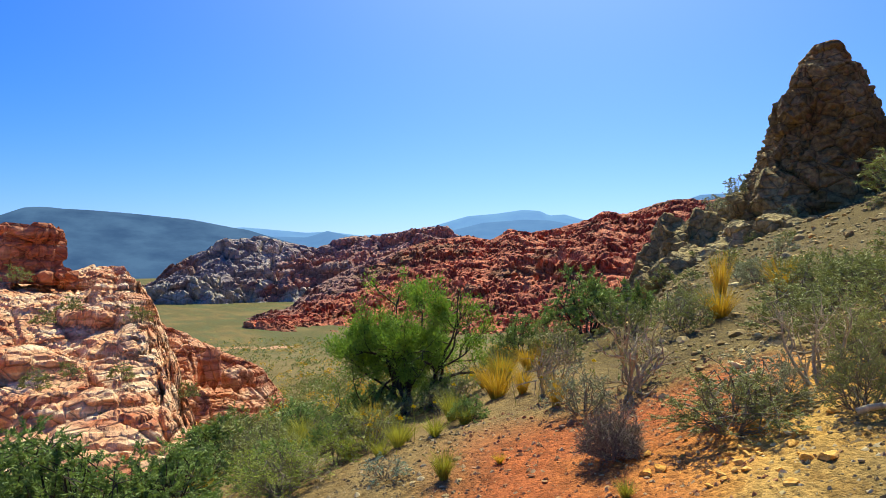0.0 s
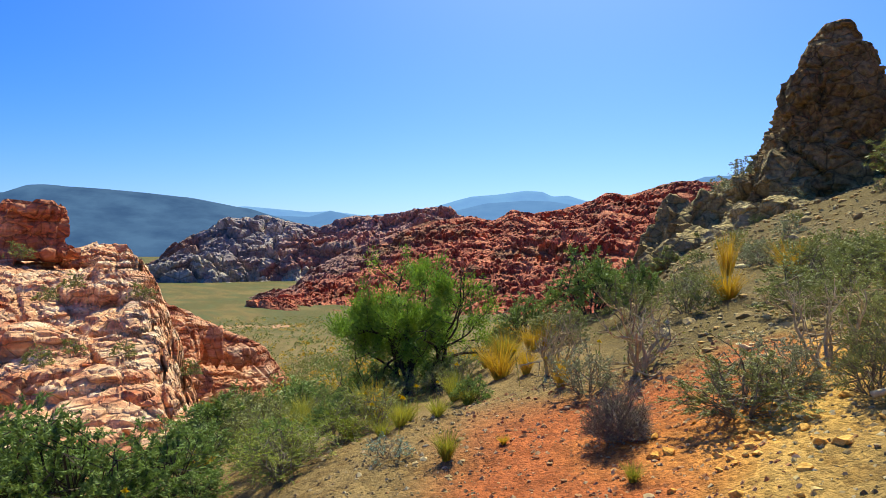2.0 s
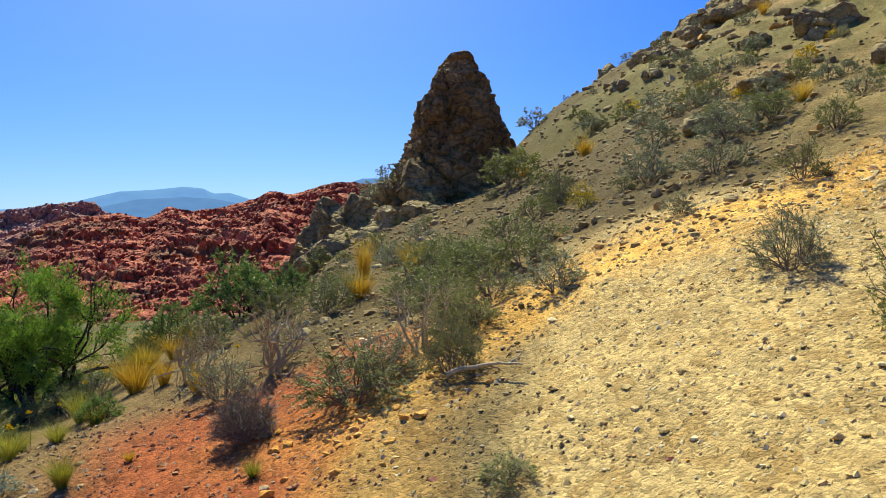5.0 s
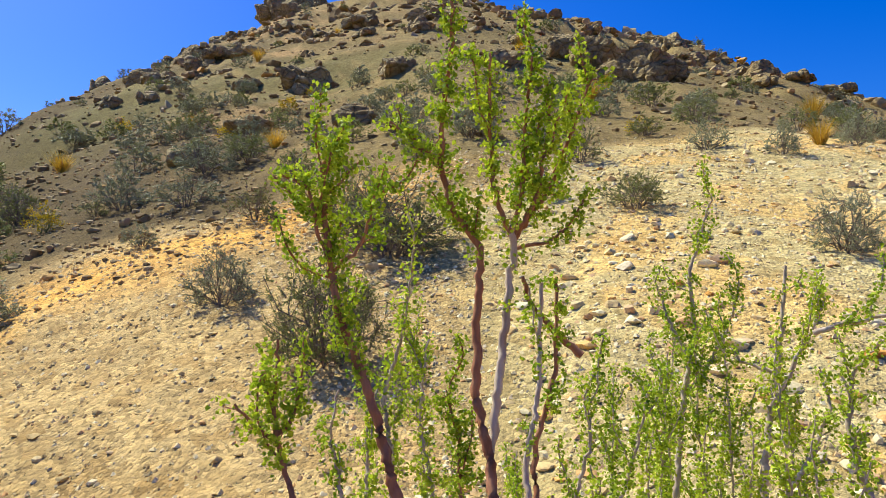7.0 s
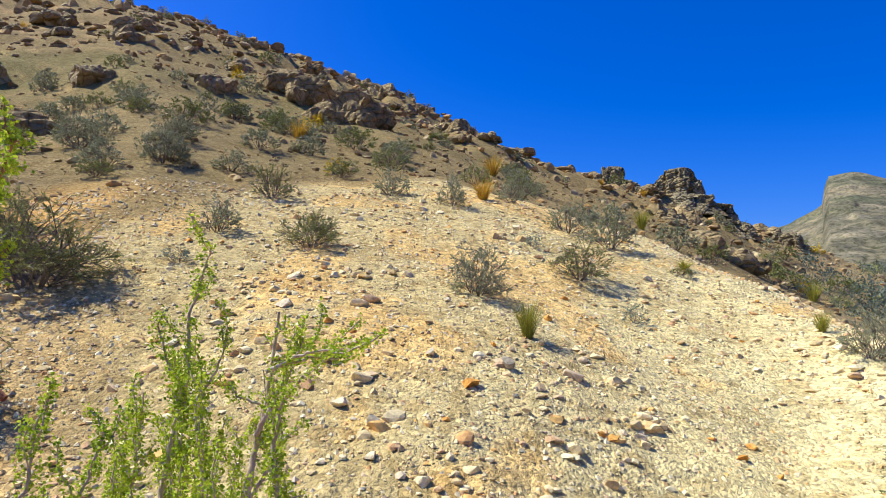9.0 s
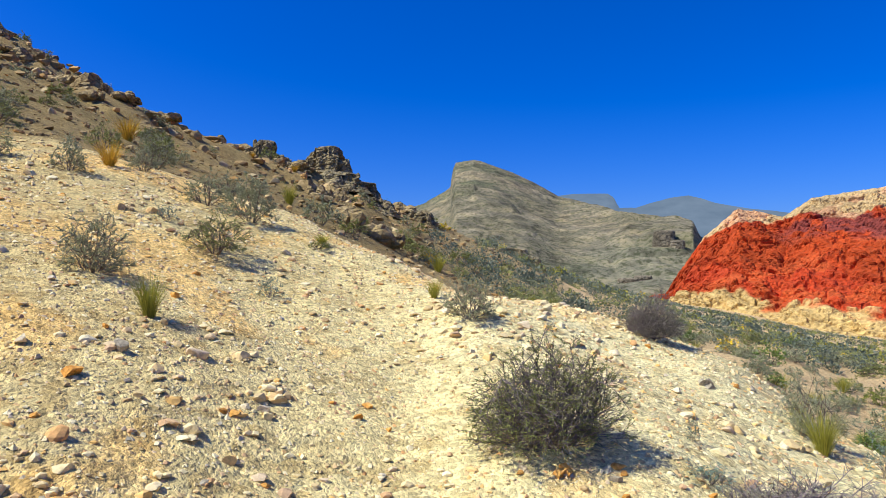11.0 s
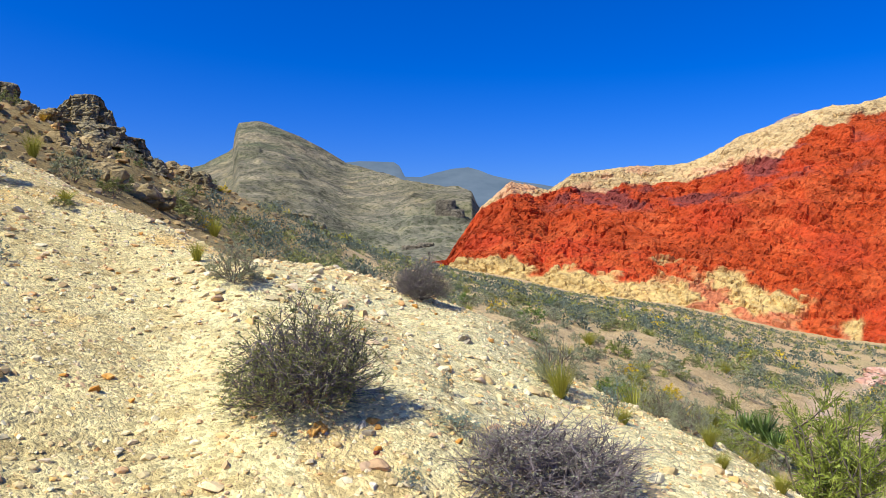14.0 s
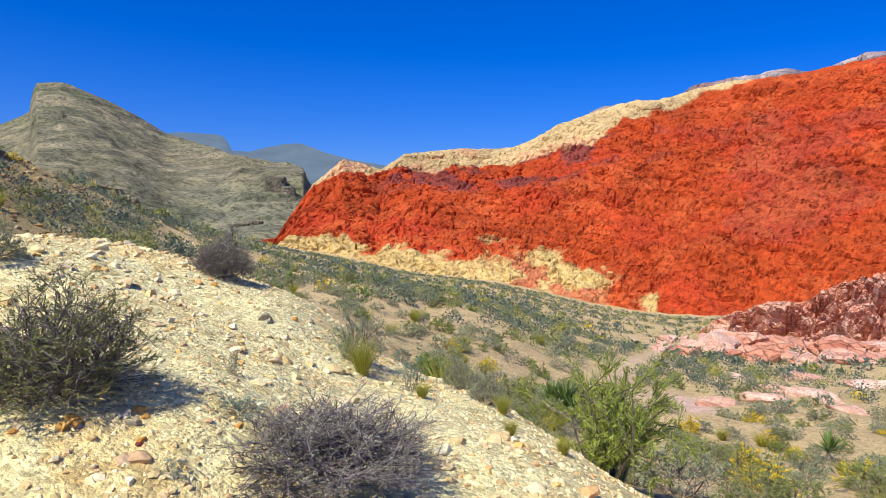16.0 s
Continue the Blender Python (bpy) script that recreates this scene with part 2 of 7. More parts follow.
def rock_material(name, dark, mid, light, scale, strata=None, bump=0.1, attr="", crack=0.5):
    """Weathered rock: blotches, grain, cracks and, where given, layers."""
    m, n, l, b = nodes_of(name)
    pos = n.new("ShaderNodeNewGeometry").outputs["Position"]
    big = noise_node(n, l, pos, scale * 0.35, 5, 0.6)
    fine = noise_node(n, l, pos, scale * 5, 5, 0.65)
    if strata:
        lay = noise_node(n, l, stretch_node(n, l, pos, (0.12, 0.12, 1.0), strata), scale * 2.6, 5, 0.6, 0.3)
        fac = math_node(n, l, "ADD", math_node(n, l, "MULTIPLY", lay, 0.55), math_node(n, l, "MULTIPLY", big, 0.45))
    else:
        fac = math_node(n, l, "ADD", math_node(n, l, "MULTIPLY", fine, 0.4), math_node(n, l, "MULTIPLY", big, 0.6))
    col = ramp_node(n, l, fac, [(0.34, dark), (0.5, mid), (0.66, light)])
    if attr:
        a = n.new("ShaderNodeAttribute")
        a.attribute_name = attr
        tint = ramp_node(n, l, fac, [(0.3, gray(0.6)), (0.5, gray(1.0)), (0.7, gray(1.28))])
        col = mix_node(n, l, "MULTIPLY", 1.0, a.outputs["Color"], tint)
    vor = n.new("ShaderNodeTexVoronoi")
    vor.feature = "DISTANCE_TO_EDGE"
    vor.inputs["Scale"].default_value = scale * 1.3
    l.new(stretch_node(n, l, pos, (1.0, 1.0, 1.5), (12, 8, 0)), vor.inputs["Vector"])
    edge = ramp_node(n, l, vor.outputs["Distance"], [(0.0, gray(1 - crack)), (0.05, gray(1.0)), (1.0, gray(1.0))])
    col = mix_node(n, l, "MULTIPLY", 0.8, col, edge)
    speck = ramp_node(n, l, fine, [(0.35, gray(0.8)), (0.6, gray(1.08))])
    col = mix_node(n, l, "MULTIPLY", 0.8, col, speck)
    l.new(col, b.inputs["Base Color"])
    b.inputs["Roughness"].default_value = 0.9
    b.inputs["Specular IOR Level"].default_value = 0.2
    h = math_node(n, l, "ADD", math_node(n, l, "MULTIPLY", fine, 0.6), math_node(n, l, "MULTIPLY", fac, 1.0))
    h = math_node(n, l, "ADD", h, math_node(n, l, "MULTIPLY", math_node(n, l, "MINIMUM", vor.outputs["Distance"], 0.12), 8.0 * min(crack, 0.5)))
    bump_node(n, l, b, h, bump, 1.0)
    return m


def slope_material(name):
    """A far stony mountainside: blotches of rock and scree, dotted with dark scrub; its colour comes from the mesh."""
    m, n, l, b = nodes_of(name)
    pos = n.new("ShaderNodeNewGeometry").outputs["Position"]
    a = n.new("ShaderNodeAttribute")
    a.attribute_name = "soil"
    blotch = noise_node(n, l, stretch_node(n, l, pos, (1, 1, 1.6)), 0.035, 6, 0.65)
    scrub = noise_node(n, l, pos, 0.22, 3, 0.6)
    col = mix_node(n, l, "MULTIPLY", 1.0, a.outputs["Color"], ramp_node(n, l, blotch, [(0.36, gray(0.55)), (0.5, gray(1.0)), (0.62, (1.4, 1.32, 1.2))]))
    col = mix_node(n, l, "MULTIPLY", 0.85, col, ramp_node(n, l, scrub, [(0.40, (0.45, 0.52, 0.40)), (0.5, gray(1.0)), (0.65, gray(1.15))]))
    l.new(col, b.inputs["Base Color"])
    b.inputs["Roughness"].default_value = 0.95
    b.inputs["Specular IOR Level"].default_value = 0.1
    bump_node(n, l, b, math_node(n, l, "ADD", blotch, math_node(n, l, "MULTIPLY", scrub, 0.3)), 7.0, 0.9)
    return m


def leaf_material(name, dark, light, clear=0.25):
    m, n, l, b = nodes_of(name)
    isl = n.new("ShaderNodeNewGeometry").outputs["Random Per Island"]
    ob = n.new("ShaderNodeObjectInfo").outputs["Random"]
    mixv = math_node(n, l, "ADD", math_node(n, l, "MULTIPLY", isl, 0.7), math_node(n, l, "MULTIPLY", ob, 0.3))
    col = ramp_node(n, l, mixv, [(0.05, dark), (0.95, light)])
    l.new(col, b.inputs["Base Color"])
    b.inputs["Roughness"].default_value = 0.6
    b.inputs["Specular IOR Level"].default_value = 0.25
    tr = n.new("ShaderNodeBsdfTranslucent")
    l.new(col, tr.inputs["Color"])
    mx = n.new("ShaderNodeMixShader")
    mx.inputs[0].default_value = clear
    out = [k for k in n if k.bl_idname == "ShaderNodeOutputMaterial"][0]
    l.new(b.outputs[0], mx.inputs[1])
    l.new(tr.outputs[0], mx.inputs[2])
    l.new(mx.outputs[0], out.inputs["Surface"])
    return m


def bark_material(name, dark, light, scale=40):
    m, n, l, b = nodes_of(name)
    co = n.new("ShaderNodeTexCoord").outputs["Object"]
    f = noise_node(n, l, stretch_node(n, l, co, (1, 1, 0.25)), scale, 4, 0.6)
    l.new(ramp_node(n, l, f, [(0.3, dark), (0.7, light)]), b.inputs["Base Color"])
    b.inputs["Roughness"].default_value = 0.85
    b.inputs["Specular IOR Level"].default_value = 0.2
    bump_node(n, l, b, f, 0.004, 0.7)
    return m


def haze_glow_material(name, low, high, glow):
    """A far range behind miles of air: a plain backdrop with its blue haze painted in as a glow."""
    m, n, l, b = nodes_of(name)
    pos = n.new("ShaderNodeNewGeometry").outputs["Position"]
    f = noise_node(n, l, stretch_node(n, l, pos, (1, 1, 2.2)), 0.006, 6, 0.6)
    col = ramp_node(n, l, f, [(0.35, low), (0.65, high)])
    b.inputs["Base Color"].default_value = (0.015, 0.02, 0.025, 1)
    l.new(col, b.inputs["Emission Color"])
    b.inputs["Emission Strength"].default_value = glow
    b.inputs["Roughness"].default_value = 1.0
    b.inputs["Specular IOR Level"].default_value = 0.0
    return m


M_GROUND = ground_material()
M_BROWN = rock_material("brown weathered limestone", (0.20, 0.135, 0.055), (0.36, 0.26, 0.115), (0.52, 0.40, 0.205), 1.3, bump=0.12)
M_PINNACLE = rock_material("dark brown pinnacle rock", (0.13, 0.08, 0.032), (0.27, 0.17, 0.07), (0.45, 0.30, 0.13), 1.1, bump=0.15, crack=0.6)
M_KNOB = rock_material("grey-brown ridge rock", (0.13, 0.10, 0.05), (0.28, 0.22, 0.115), (0.43, 0.36, 0.20), 1.2, bump=0.14, crack=0.6)
M_PINK = rock_material("pink and white layered sandstone", (0.40, 0.085, 0.033), (0.70, 0.37, 0.21), (0.90, 0.71, 0.50), 1.3, strata=(6, -9, 0), bump=0.15)
M_REDBOULDER = rock_material("dark red sandstone", (0.26, 0.065, 0.035), (0.45, 0.155, 0.08), (0.66, 0.36, 0.23), 0.9, strata=(4, 5, 0), bump=0.12)
M_ROSE = rock_material("weathered rose sandstone", (0.30, 0.07, 0.035), (0.54, 0.23, 0.125), (0.76, 0.50, 0.33), 1.1, strata=(8, 10, 0), bump=0.15)
M_MAROON = rock_material("rose sandstone ledges", (0.42, 0.13, 0.07), (0.68, 0.31, 0.19), (0.86, 0.60, 0.44), 0.45, strata=(3, 12, 0), bump=0.4)
M_REDRIDGE = rock_material("dark red sandstone ridge", (0.2, 0.05, 0.03), (0.3, 0.1, 0.06), (0.4, 0.15, 0.1), 0.09, bump=1.2, attr="soil")
M_REDWALL = rock_material("orange-red sandstone wall", (0.4, 0.08, 0.03), (0.5, 0.1, 0.04), (0.6, 0.15, 0.06), 0.10, bump=1.2, attr="soil", crack=0.28)
M_GREYHILL = rock_material("grey weathered hill rock", (0.2, 0.2, 0.2), (0.3, 0.3, 0.3), (0.4, 0.4, 0.4), 0.04, bump=2.5, attr="soil")
M_PEAK = slope_material("grey-green limestone slope dotted with scrub")
M_CLIFF = rock_material("dark limestone cliff", (0.10, 0.085, 0.055), (0.20, 0.165, 0.11), (0.32, 0.27, 0.18), 0.12, bump=1.0)
M_SLAB = rock_material("pale rose sandstone", (0.44, 0.21, 0.13), (0.62, 0.36, 0.25), (0.76, 0.57, 0.44), 0.8, bump=0.05, crack=0.3)
M_STONE_CREAM = rock_material("cream limestone chips", (0.58, 0.43, 0.23), (0.78, 0.64, 0.39), (0.87, 0.79, 0.56), 9, bump=0.003, crack=0.2)
M_STONE_YELLOW = rock_material("ochre yellow stone", (0.46, 0.18, 0.03), (0.68, 0.33, 0.065), (0.78, 0.49, 0.16), 7, bump=0.005, crack=0.3)
M_STONE_GREY = rock_material("grey stone", (0.25, 0.20, 0.13), (0.42, 0.355, 0.24), (0.60, 0.53, 0.38), 9, bump=0.003, crack=0.2)
M_STONE_RED = rock_material("dark red stone", (0.16, 0.05, 0.03), (0.28, 0.09, 0.06), (0.4, 0.18, 0.12), 9, bump=0.003, crack=0.2)
M_SAGE = leaf_material("grey-green sage leaves", (0.21, 0.22, 0.115), (0.43, 0.435, 0.245), 0.15)
M_SILVER = leaf_material("silvery green leaves", (0.12, 0.17, 0.11), (0.30, 0.38, 0.27))
M_OLIVE = leaf_material("olive green leaves", (0.16, 0.175, 0.045), (0.35, 0.36, 0.115), 0.2)
M_GREEN = leaf_material("fresh green leaves", (0.10, 0.15, 0.035), (0.26, 0.36, 0.085), 0.3)
M_TREE = leaf_material("bright green tree leaves", (0.09, 0.17, 0.02), (0.28, 0.42, 0.055), 0.35)
M_LIME = leaf_material("bright yellow-green cliffrose leaves", (0.20, 0.32, 0.012), (0.66, 0.74, 0.05), 0.4)
M_YELLOW = leaf_material("yellow flowers", (0.55, 0.36, 0.01), (0.85, 0.64, 0.03), 0.2)
M_STRAW = leaf_material("golden dry grass", (0.40, 0.235, 0.02), (0.76, 0.50, 0.065), 0.3)
M_GRASS = leaf_material("yellow-green grass", (0.20, 0.21, 0.025), (0.52, 0.47, 0.07), 0.3)
M_LIMEGRASS = leaf_material("yellow-green shrub leaves", (0.16, 0.20, 0.025), (0.42, 0.47, 0.08), 0.35)
M_TWIG = bark_material("grey-brown twigs", (0.09, 0.065, 0.045), (0.30, 0.24, 0.18))
M_PURPLE = bark_material("purplish grey bare twigs", (0.06, 0.045, 0.042), (0.30, 0.24, 0.22))
M_BARK = bark_material("dark tree bark", (0.025, 0.02, 0.015), (0.10, 0.075, 0.055), 15)
M_REDBARK = bark_material("reddish brown bark", (0.24, 0.09, 0.04), (0.46, 0.22, 0.12), 60)
M_PALEBARK = bark_material("pale grey bark", (0.36, 0.25, 0.17), (0.66, 0.53, 0.40), 60)
M_DEAD = bark_material("bleached dead wood", (0.26, 0.185, 0.10), (0.58, 0.46, 0.30), 30)
# the blue of these ranges is air haze, put in as emission colour
M_BLUEHILL = haze_glow_material("far mountain with blue-grey haze glow", (0.026, 0.065, 0.175), (0.055, 0.115, 0.255), 1.0)
M_FAR1 = haze_glow_material("far range with pale blue haze glow", (0.08, 0.18, 0.43), (0.10, 0.21, 0.47), 1.0)
M_FAR2 = haze_glow_material("far range with palest blue haze glow", (0.12, 0.25, 0.57), (0.14, 0.29, 0.60), 1.0)
M_MESA = haze_glow_material("mesa with blue-grey haze glow", (0.10, 0.14, 0.19), (0.14, 0.185, 0.24), 1.2)


# ---------------------------------------------------------------- mesh helpers
def mesh_from(name, verts, faces, mat, colours=None, shade=False):
    me = bpy.data.meshes.new(name)
    verts, faces = np.asarray(verts, np.float32).reshape(-1, 3), np.asarray(faces, np.int32)
    me.vertices.add(len(verts))
    me.vertices.foreach_set("co", verts.ravel())
    k = faces.shape[1]
    me.loops.add(faces.size)
    me.loops.foreach_set("vertex_index", faces.ravel())
    me.polygons.add(len(faces))
    me.polygons.foreach_set("loop_start", np.arange(0, faces.size, k, dtype=np.int32))
    if shade:
        me.polygons.foreach_set("use_smooth", np.ones(len(faces), bool))
    else:
        me.polygons.foreach_set("use_smooth", np.zeros(len(faces), bool))
    me.update(calc_edges=True)
    me.materials.append(mat)
    if colours is not None:
        a = me.color_attributes.new("soil", "FLOAT_COLOR", "POINT")
        a.data.foreach_set("color", np.c_[np.clip(colours, 0, 1), np.ones(len(verts))].astype(np.float32).ravel())
    return me


def part(name, me, parent, label=""):
    ob = new(name, me)
    ob.parent = parent
    if label:
        tagged(ob, label)
    return ob


def thing(name, label, category, group="", kind=""):
    return tagged(new(name), label, category, group, kind)


def grid_faces(rows_n, cols_n, wrap=False):
    i, j = np.meshgrid(np.arange(rows_n - 1), np.arange(cols_n if wrap else cols_n - 1), indexing="ij")
    j2 = (j + 1) % cols_n
    return np.stack([i * cols_n + j, i * cols_n + j2, (i + 1) * cols_n + j2, (i + 1) * cols_n + j], -1).reshape(-1, 4)


def blend(c, colour, k):
    return c * (1 - k[..., None]) + np.array(colour) * k[..., None]


def ico(level):
    bm = bmesh.new()
    bmesh.ops.create_icosphere(bm, subdivisions=level, radius=1.0)
    v = np.array([p.co[:] for p in bm.verts])
    f = np.array([[q.index for q in p.verts] for p in bm.faces])
    bm.free()
    return v, f


ICO = {k: ico(k) for k in (1, 2, 3, 4, 5)}


def angular(level, size, rng, cuts=9, rough=0.06, keep=0.62):
    """A broken stone: a ball cut by planes, then roughened."""
    v, f = ICO[level]
    v = v.copy()
    for _ in range(cuts):
        d = rng.normal(size=3)
        d /= np.linalg.norm(d)
        lim = rng.uniform(keep, keep + 0.36)
        over = v @ d - lim
        v = v - np.where(over > 0, over, 0)[:, None] * d
    o = rng.uniform(0, 90, 3)
    v = v * (1 + rough * fbm(v[:, 0] * 1.8 + o[0], v[:, 1] * 1.8 + o[1], v[:, 2] * 1.8 + o[2], 3, 31)[:, None])
    return v * np.asarray(size), f


# ---------------------------------------------------------------- ground
def soil_colour(x, y):
    az, r = polar(x, y)
    az = np.where(az > 260, az - 360, az)
    w1 = fbm(x * 0.35, y * 0.35, 0.0, 4, 61)
    w2 = fbm(x * 1.3, y * 1.3, 0.0, 4, 71)
    w3 = fbm(x * 0.05, y * 0.05, 0.0, 4, 81)
    aw = az + 5 * w1
    rw = r * (1 + 0.18 * w1)
    c = np.ones(x.shape + (3,)) * np.array((0.175, 0.118, 0.042))
    c = blend(c, (0.26, 0.18, 0.065), smooth(-0.2, 0.5, w2))
    # valley to the north: green flats
    north = (1 - smooth(5, 14, aw)) * smooth(16, 30, rw)
    c = blend(c, (0.108, 0.078, 0.024), north * (0.8 + 0.2 * w3))
    c = blend(c, (0.16, 0.115, 0.045), north * smooth(0.15, 0.5, w3 + 0.4 * w1))
    c = blend(c, (0.085, 0.074, 0.02), north * smooth(200, 330, r) * smooth(-0.2, 0.2, w3))
    c = blend(c, (0.46, 0.24, 0.15), north * smooth(225, 240, r) * (1 - smooth(262, 285, r)) * smooth(-24, -20, az) * (1 - smooth(-14, -11, az)))
    # brown gravel of the bank above the path, its colour darkened for grazing sun
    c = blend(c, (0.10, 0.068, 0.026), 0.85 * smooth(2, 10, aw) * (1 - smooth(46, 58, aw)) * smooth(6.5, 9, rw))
    dots = smooth(0.1, 0.5, fbm(x * 0.25, y * 0.25, 0.0, 3, 66)) * smooth(120, 160, r)
    c = blend(c, (0.075, 0.085, 0.03), north * dots * 0.75)
    # red soil of the path
    bank = smooth(-24, -14, aw) * (1 - smooth(8, 14, aw)) * (1 - smooth(9, 13, rw))
    c = blend(c, (0.19, 0.122, 0.05), bank)
    red = smooth(-6, 2, aw) * (1 - smooth(16, 21, aw)) * (1 - smooth(6.2, 7.6, rw))
    c = blend(c, (0.31, 0.085, 0.028), red)
    # tan gravel slope
    tan = smooth(17, 24, aw) * (1 - smooth(58, 70, aw)) * (1 - smooth(6.5, 9.5, rw))
    c = blend(c, (0.48, 0.33, 0.135), tan)
    c = blend(c, (0.155, 0.113, 0.05), tan * (1 - smooth(27, 34, aw)))
    ochre = smooth(13, 18, aw) * (1 - smooth(22, 30, aw)) * (1 - smooth(5.8, 7.2, rw)) * smooth(3.6, 4.6, rw)
    c = blend(c, (0.42, 0.225, 0.055), ochre * 0.5)
    # streak of orange earth that runs up across the slope
    far = np.full(x.shape, 99.0)
    line = ((1.7, 4.3), (2.4, 4.35), (3.2, 4.9), (4.4, 5.2), (5.4, 4.3), (6.1, 3.65), (7.3, 3.2), (8.4, 3.0))
    for (x0, y0), (x1, y1) in zip(line, line[1:]):
        u = np.clip(((x - x0) * (x1 - x0) + (y - y0) * (y1 - y0)) / ((x1 - x0) ** 2 + (y1 - y0) ** 2), 0, 1)
        far = np.minimum(far, np.hypot(x - x0 - u * (x1 - x0), y - y0 - u * (y1 - y0)))
    streak = (1 - smooth(0.3, 1.1, far + 0.4 * w2)) * (0.25 + 0.75 * smooth(2.4, 4.0, x))
    # cream scree
    edge = np.interp(az, (55, 72, 84, 95, 108, 120, 135, 150, 170, 190), (6.5, 9.0, 11.5, 12.0, 11.0, 9.5, 10.5, 8.0, 6.5, 6.0))
    scree = smooth(60, 72, aw) * (1 - smooth(178, 190, az)) * (1 - smooth(edge * 0.94, edge * 1.08, r * (1 + 0.05 * w2)))
    c = blend(c, (0.50, 0.385, 0.165), scree)
    c = blend(c, (0.60, 0.475, 0.21), scree * smooth(86, 100, az + 8 * w1))
    c = blend(c, (0.67, 0.55, 0.255), scree * smooth(98, 128, az + 8 * w1))
    c = blend(c, (0.67, 0.585, 0.305), scree * smooth(118, 140, az + 8 * w1) * smooth(0.0, 0.4, w1) * 0.8)
    c = blend(c, (0.74, 0.46, 0.14), scree * 0.6 * smooth(0.12, 0.5, w2) * (1 - 0.6 * smooth(120, 140, az)))
    c = blend(c, (0.80, 0.43, 0.095), streak * (0.75 + 0.25 * np.clip(w2 * 2, -1, 1)))
    # far side of the wash
    wash = smooth(114, 124, az) * smooth(edge * 1.02, edge * 1.3, r) * (1 - smooth(200, 215, az))
    c = blend(c, (0.50, 0.365, 0.185), wash)
    c = blend(c, (0.36, 0.32, 0.14), wash * smooth(0.1, 0.7, w1 + w3) * 0.4)
    trail_az = 169.0 + 1.2 * np.sin(r * 0.11) + (r - 60) * 0.012
    trail = smooth(0, 1, 1 - np.abs(az - trail_az) * r * 0.0175 / 0.9) * smooth(20, 26, r) * (1 - smooth(85, 120, r))
    c = blend(c, (0.58, 0.42, 0.28), trail)
    flat = smooth(0, 1, 1 - np.hypot((az - 172.5) / 3.5, (r - 34) / 7.0)) * wash
    c = blend(c, (0.62, 0.42, 0.33), np.clip(flat * 1.6, 0, 1))
    # trodden earth where the path bends, and the slope behind it
    behind = smooth(182, 200, az) + (1 - smooth(-30, -16, az + 6 * w1))
    c = blend(c, (0.50, 0.35, 0.15), np.clip(behind, 0, 1) * (1 - smooth(6, 11, rw)) * 0.8)
    c = blend(c, (0.46, 0.27, 0.12), (1 - smooth(0.6, 1.9, r + 0.5 * w2)) * 0.9)
    # bare ledges up the hill
    k = rocky(x, y)
    c = blend(c, (0.30, 0.215, 0.09), k * 0.8)
    c = blend(c, (0.50, 0.30, 0.13), smooth(0.25, 0.6, w2 + w1 * 0.5) * smooth(12, 20, r) * smooth(40, 50, az) * (1 - smooth(100, 112, az)) * 0.6)
    c = blend(c, (0.27, 0.20, 0.08), smooth(50, 70, az) * smooth(edge, edge * 1.2, r) * (1 - smooth(124, 132, az)) * 0.75)
    c = blend(c, (0.18, 0.16, 0.05), smooth(0.0, 0.5, w3 + 0.5 * w1) * smooth(18, 30, r) * smooth(30, 40, az) * (1 - smooth(125, 135, az)) * 0.55)
    return c


def ground():
    az = np.concatenate([np.arange(-48, 188, 0.6), np.arange(188, 312, 4.0)])
    rr = [0.0, 0.02, 0.12, 0.24, 0.35]
    while rr[-1] < 62:
        rr.append(rr[-1] * 1.019 + 0.006)
    while rr[-1] < 4800:
        rr.append(rr[-1] * 1.045)
    rr = np.array(rr)
    A, R = np.meshgrid(np.radians(az), rr[1:])
    x, y = CX + R * np.sin(A), CY + R * np.cos(A)
    z = height(x, y)
    v = np.stack([x, y, z], -1).reshape(-1, 3)
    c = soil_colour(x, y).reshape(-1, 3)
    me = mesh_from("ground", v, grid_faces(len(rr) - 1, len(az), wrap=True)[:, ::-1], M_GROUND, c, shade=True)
    ob = new("ground", me)
    return tagged(ob, "stony desert hillside of cream scree and brown gravel", "ground", kind="structure")


ground()


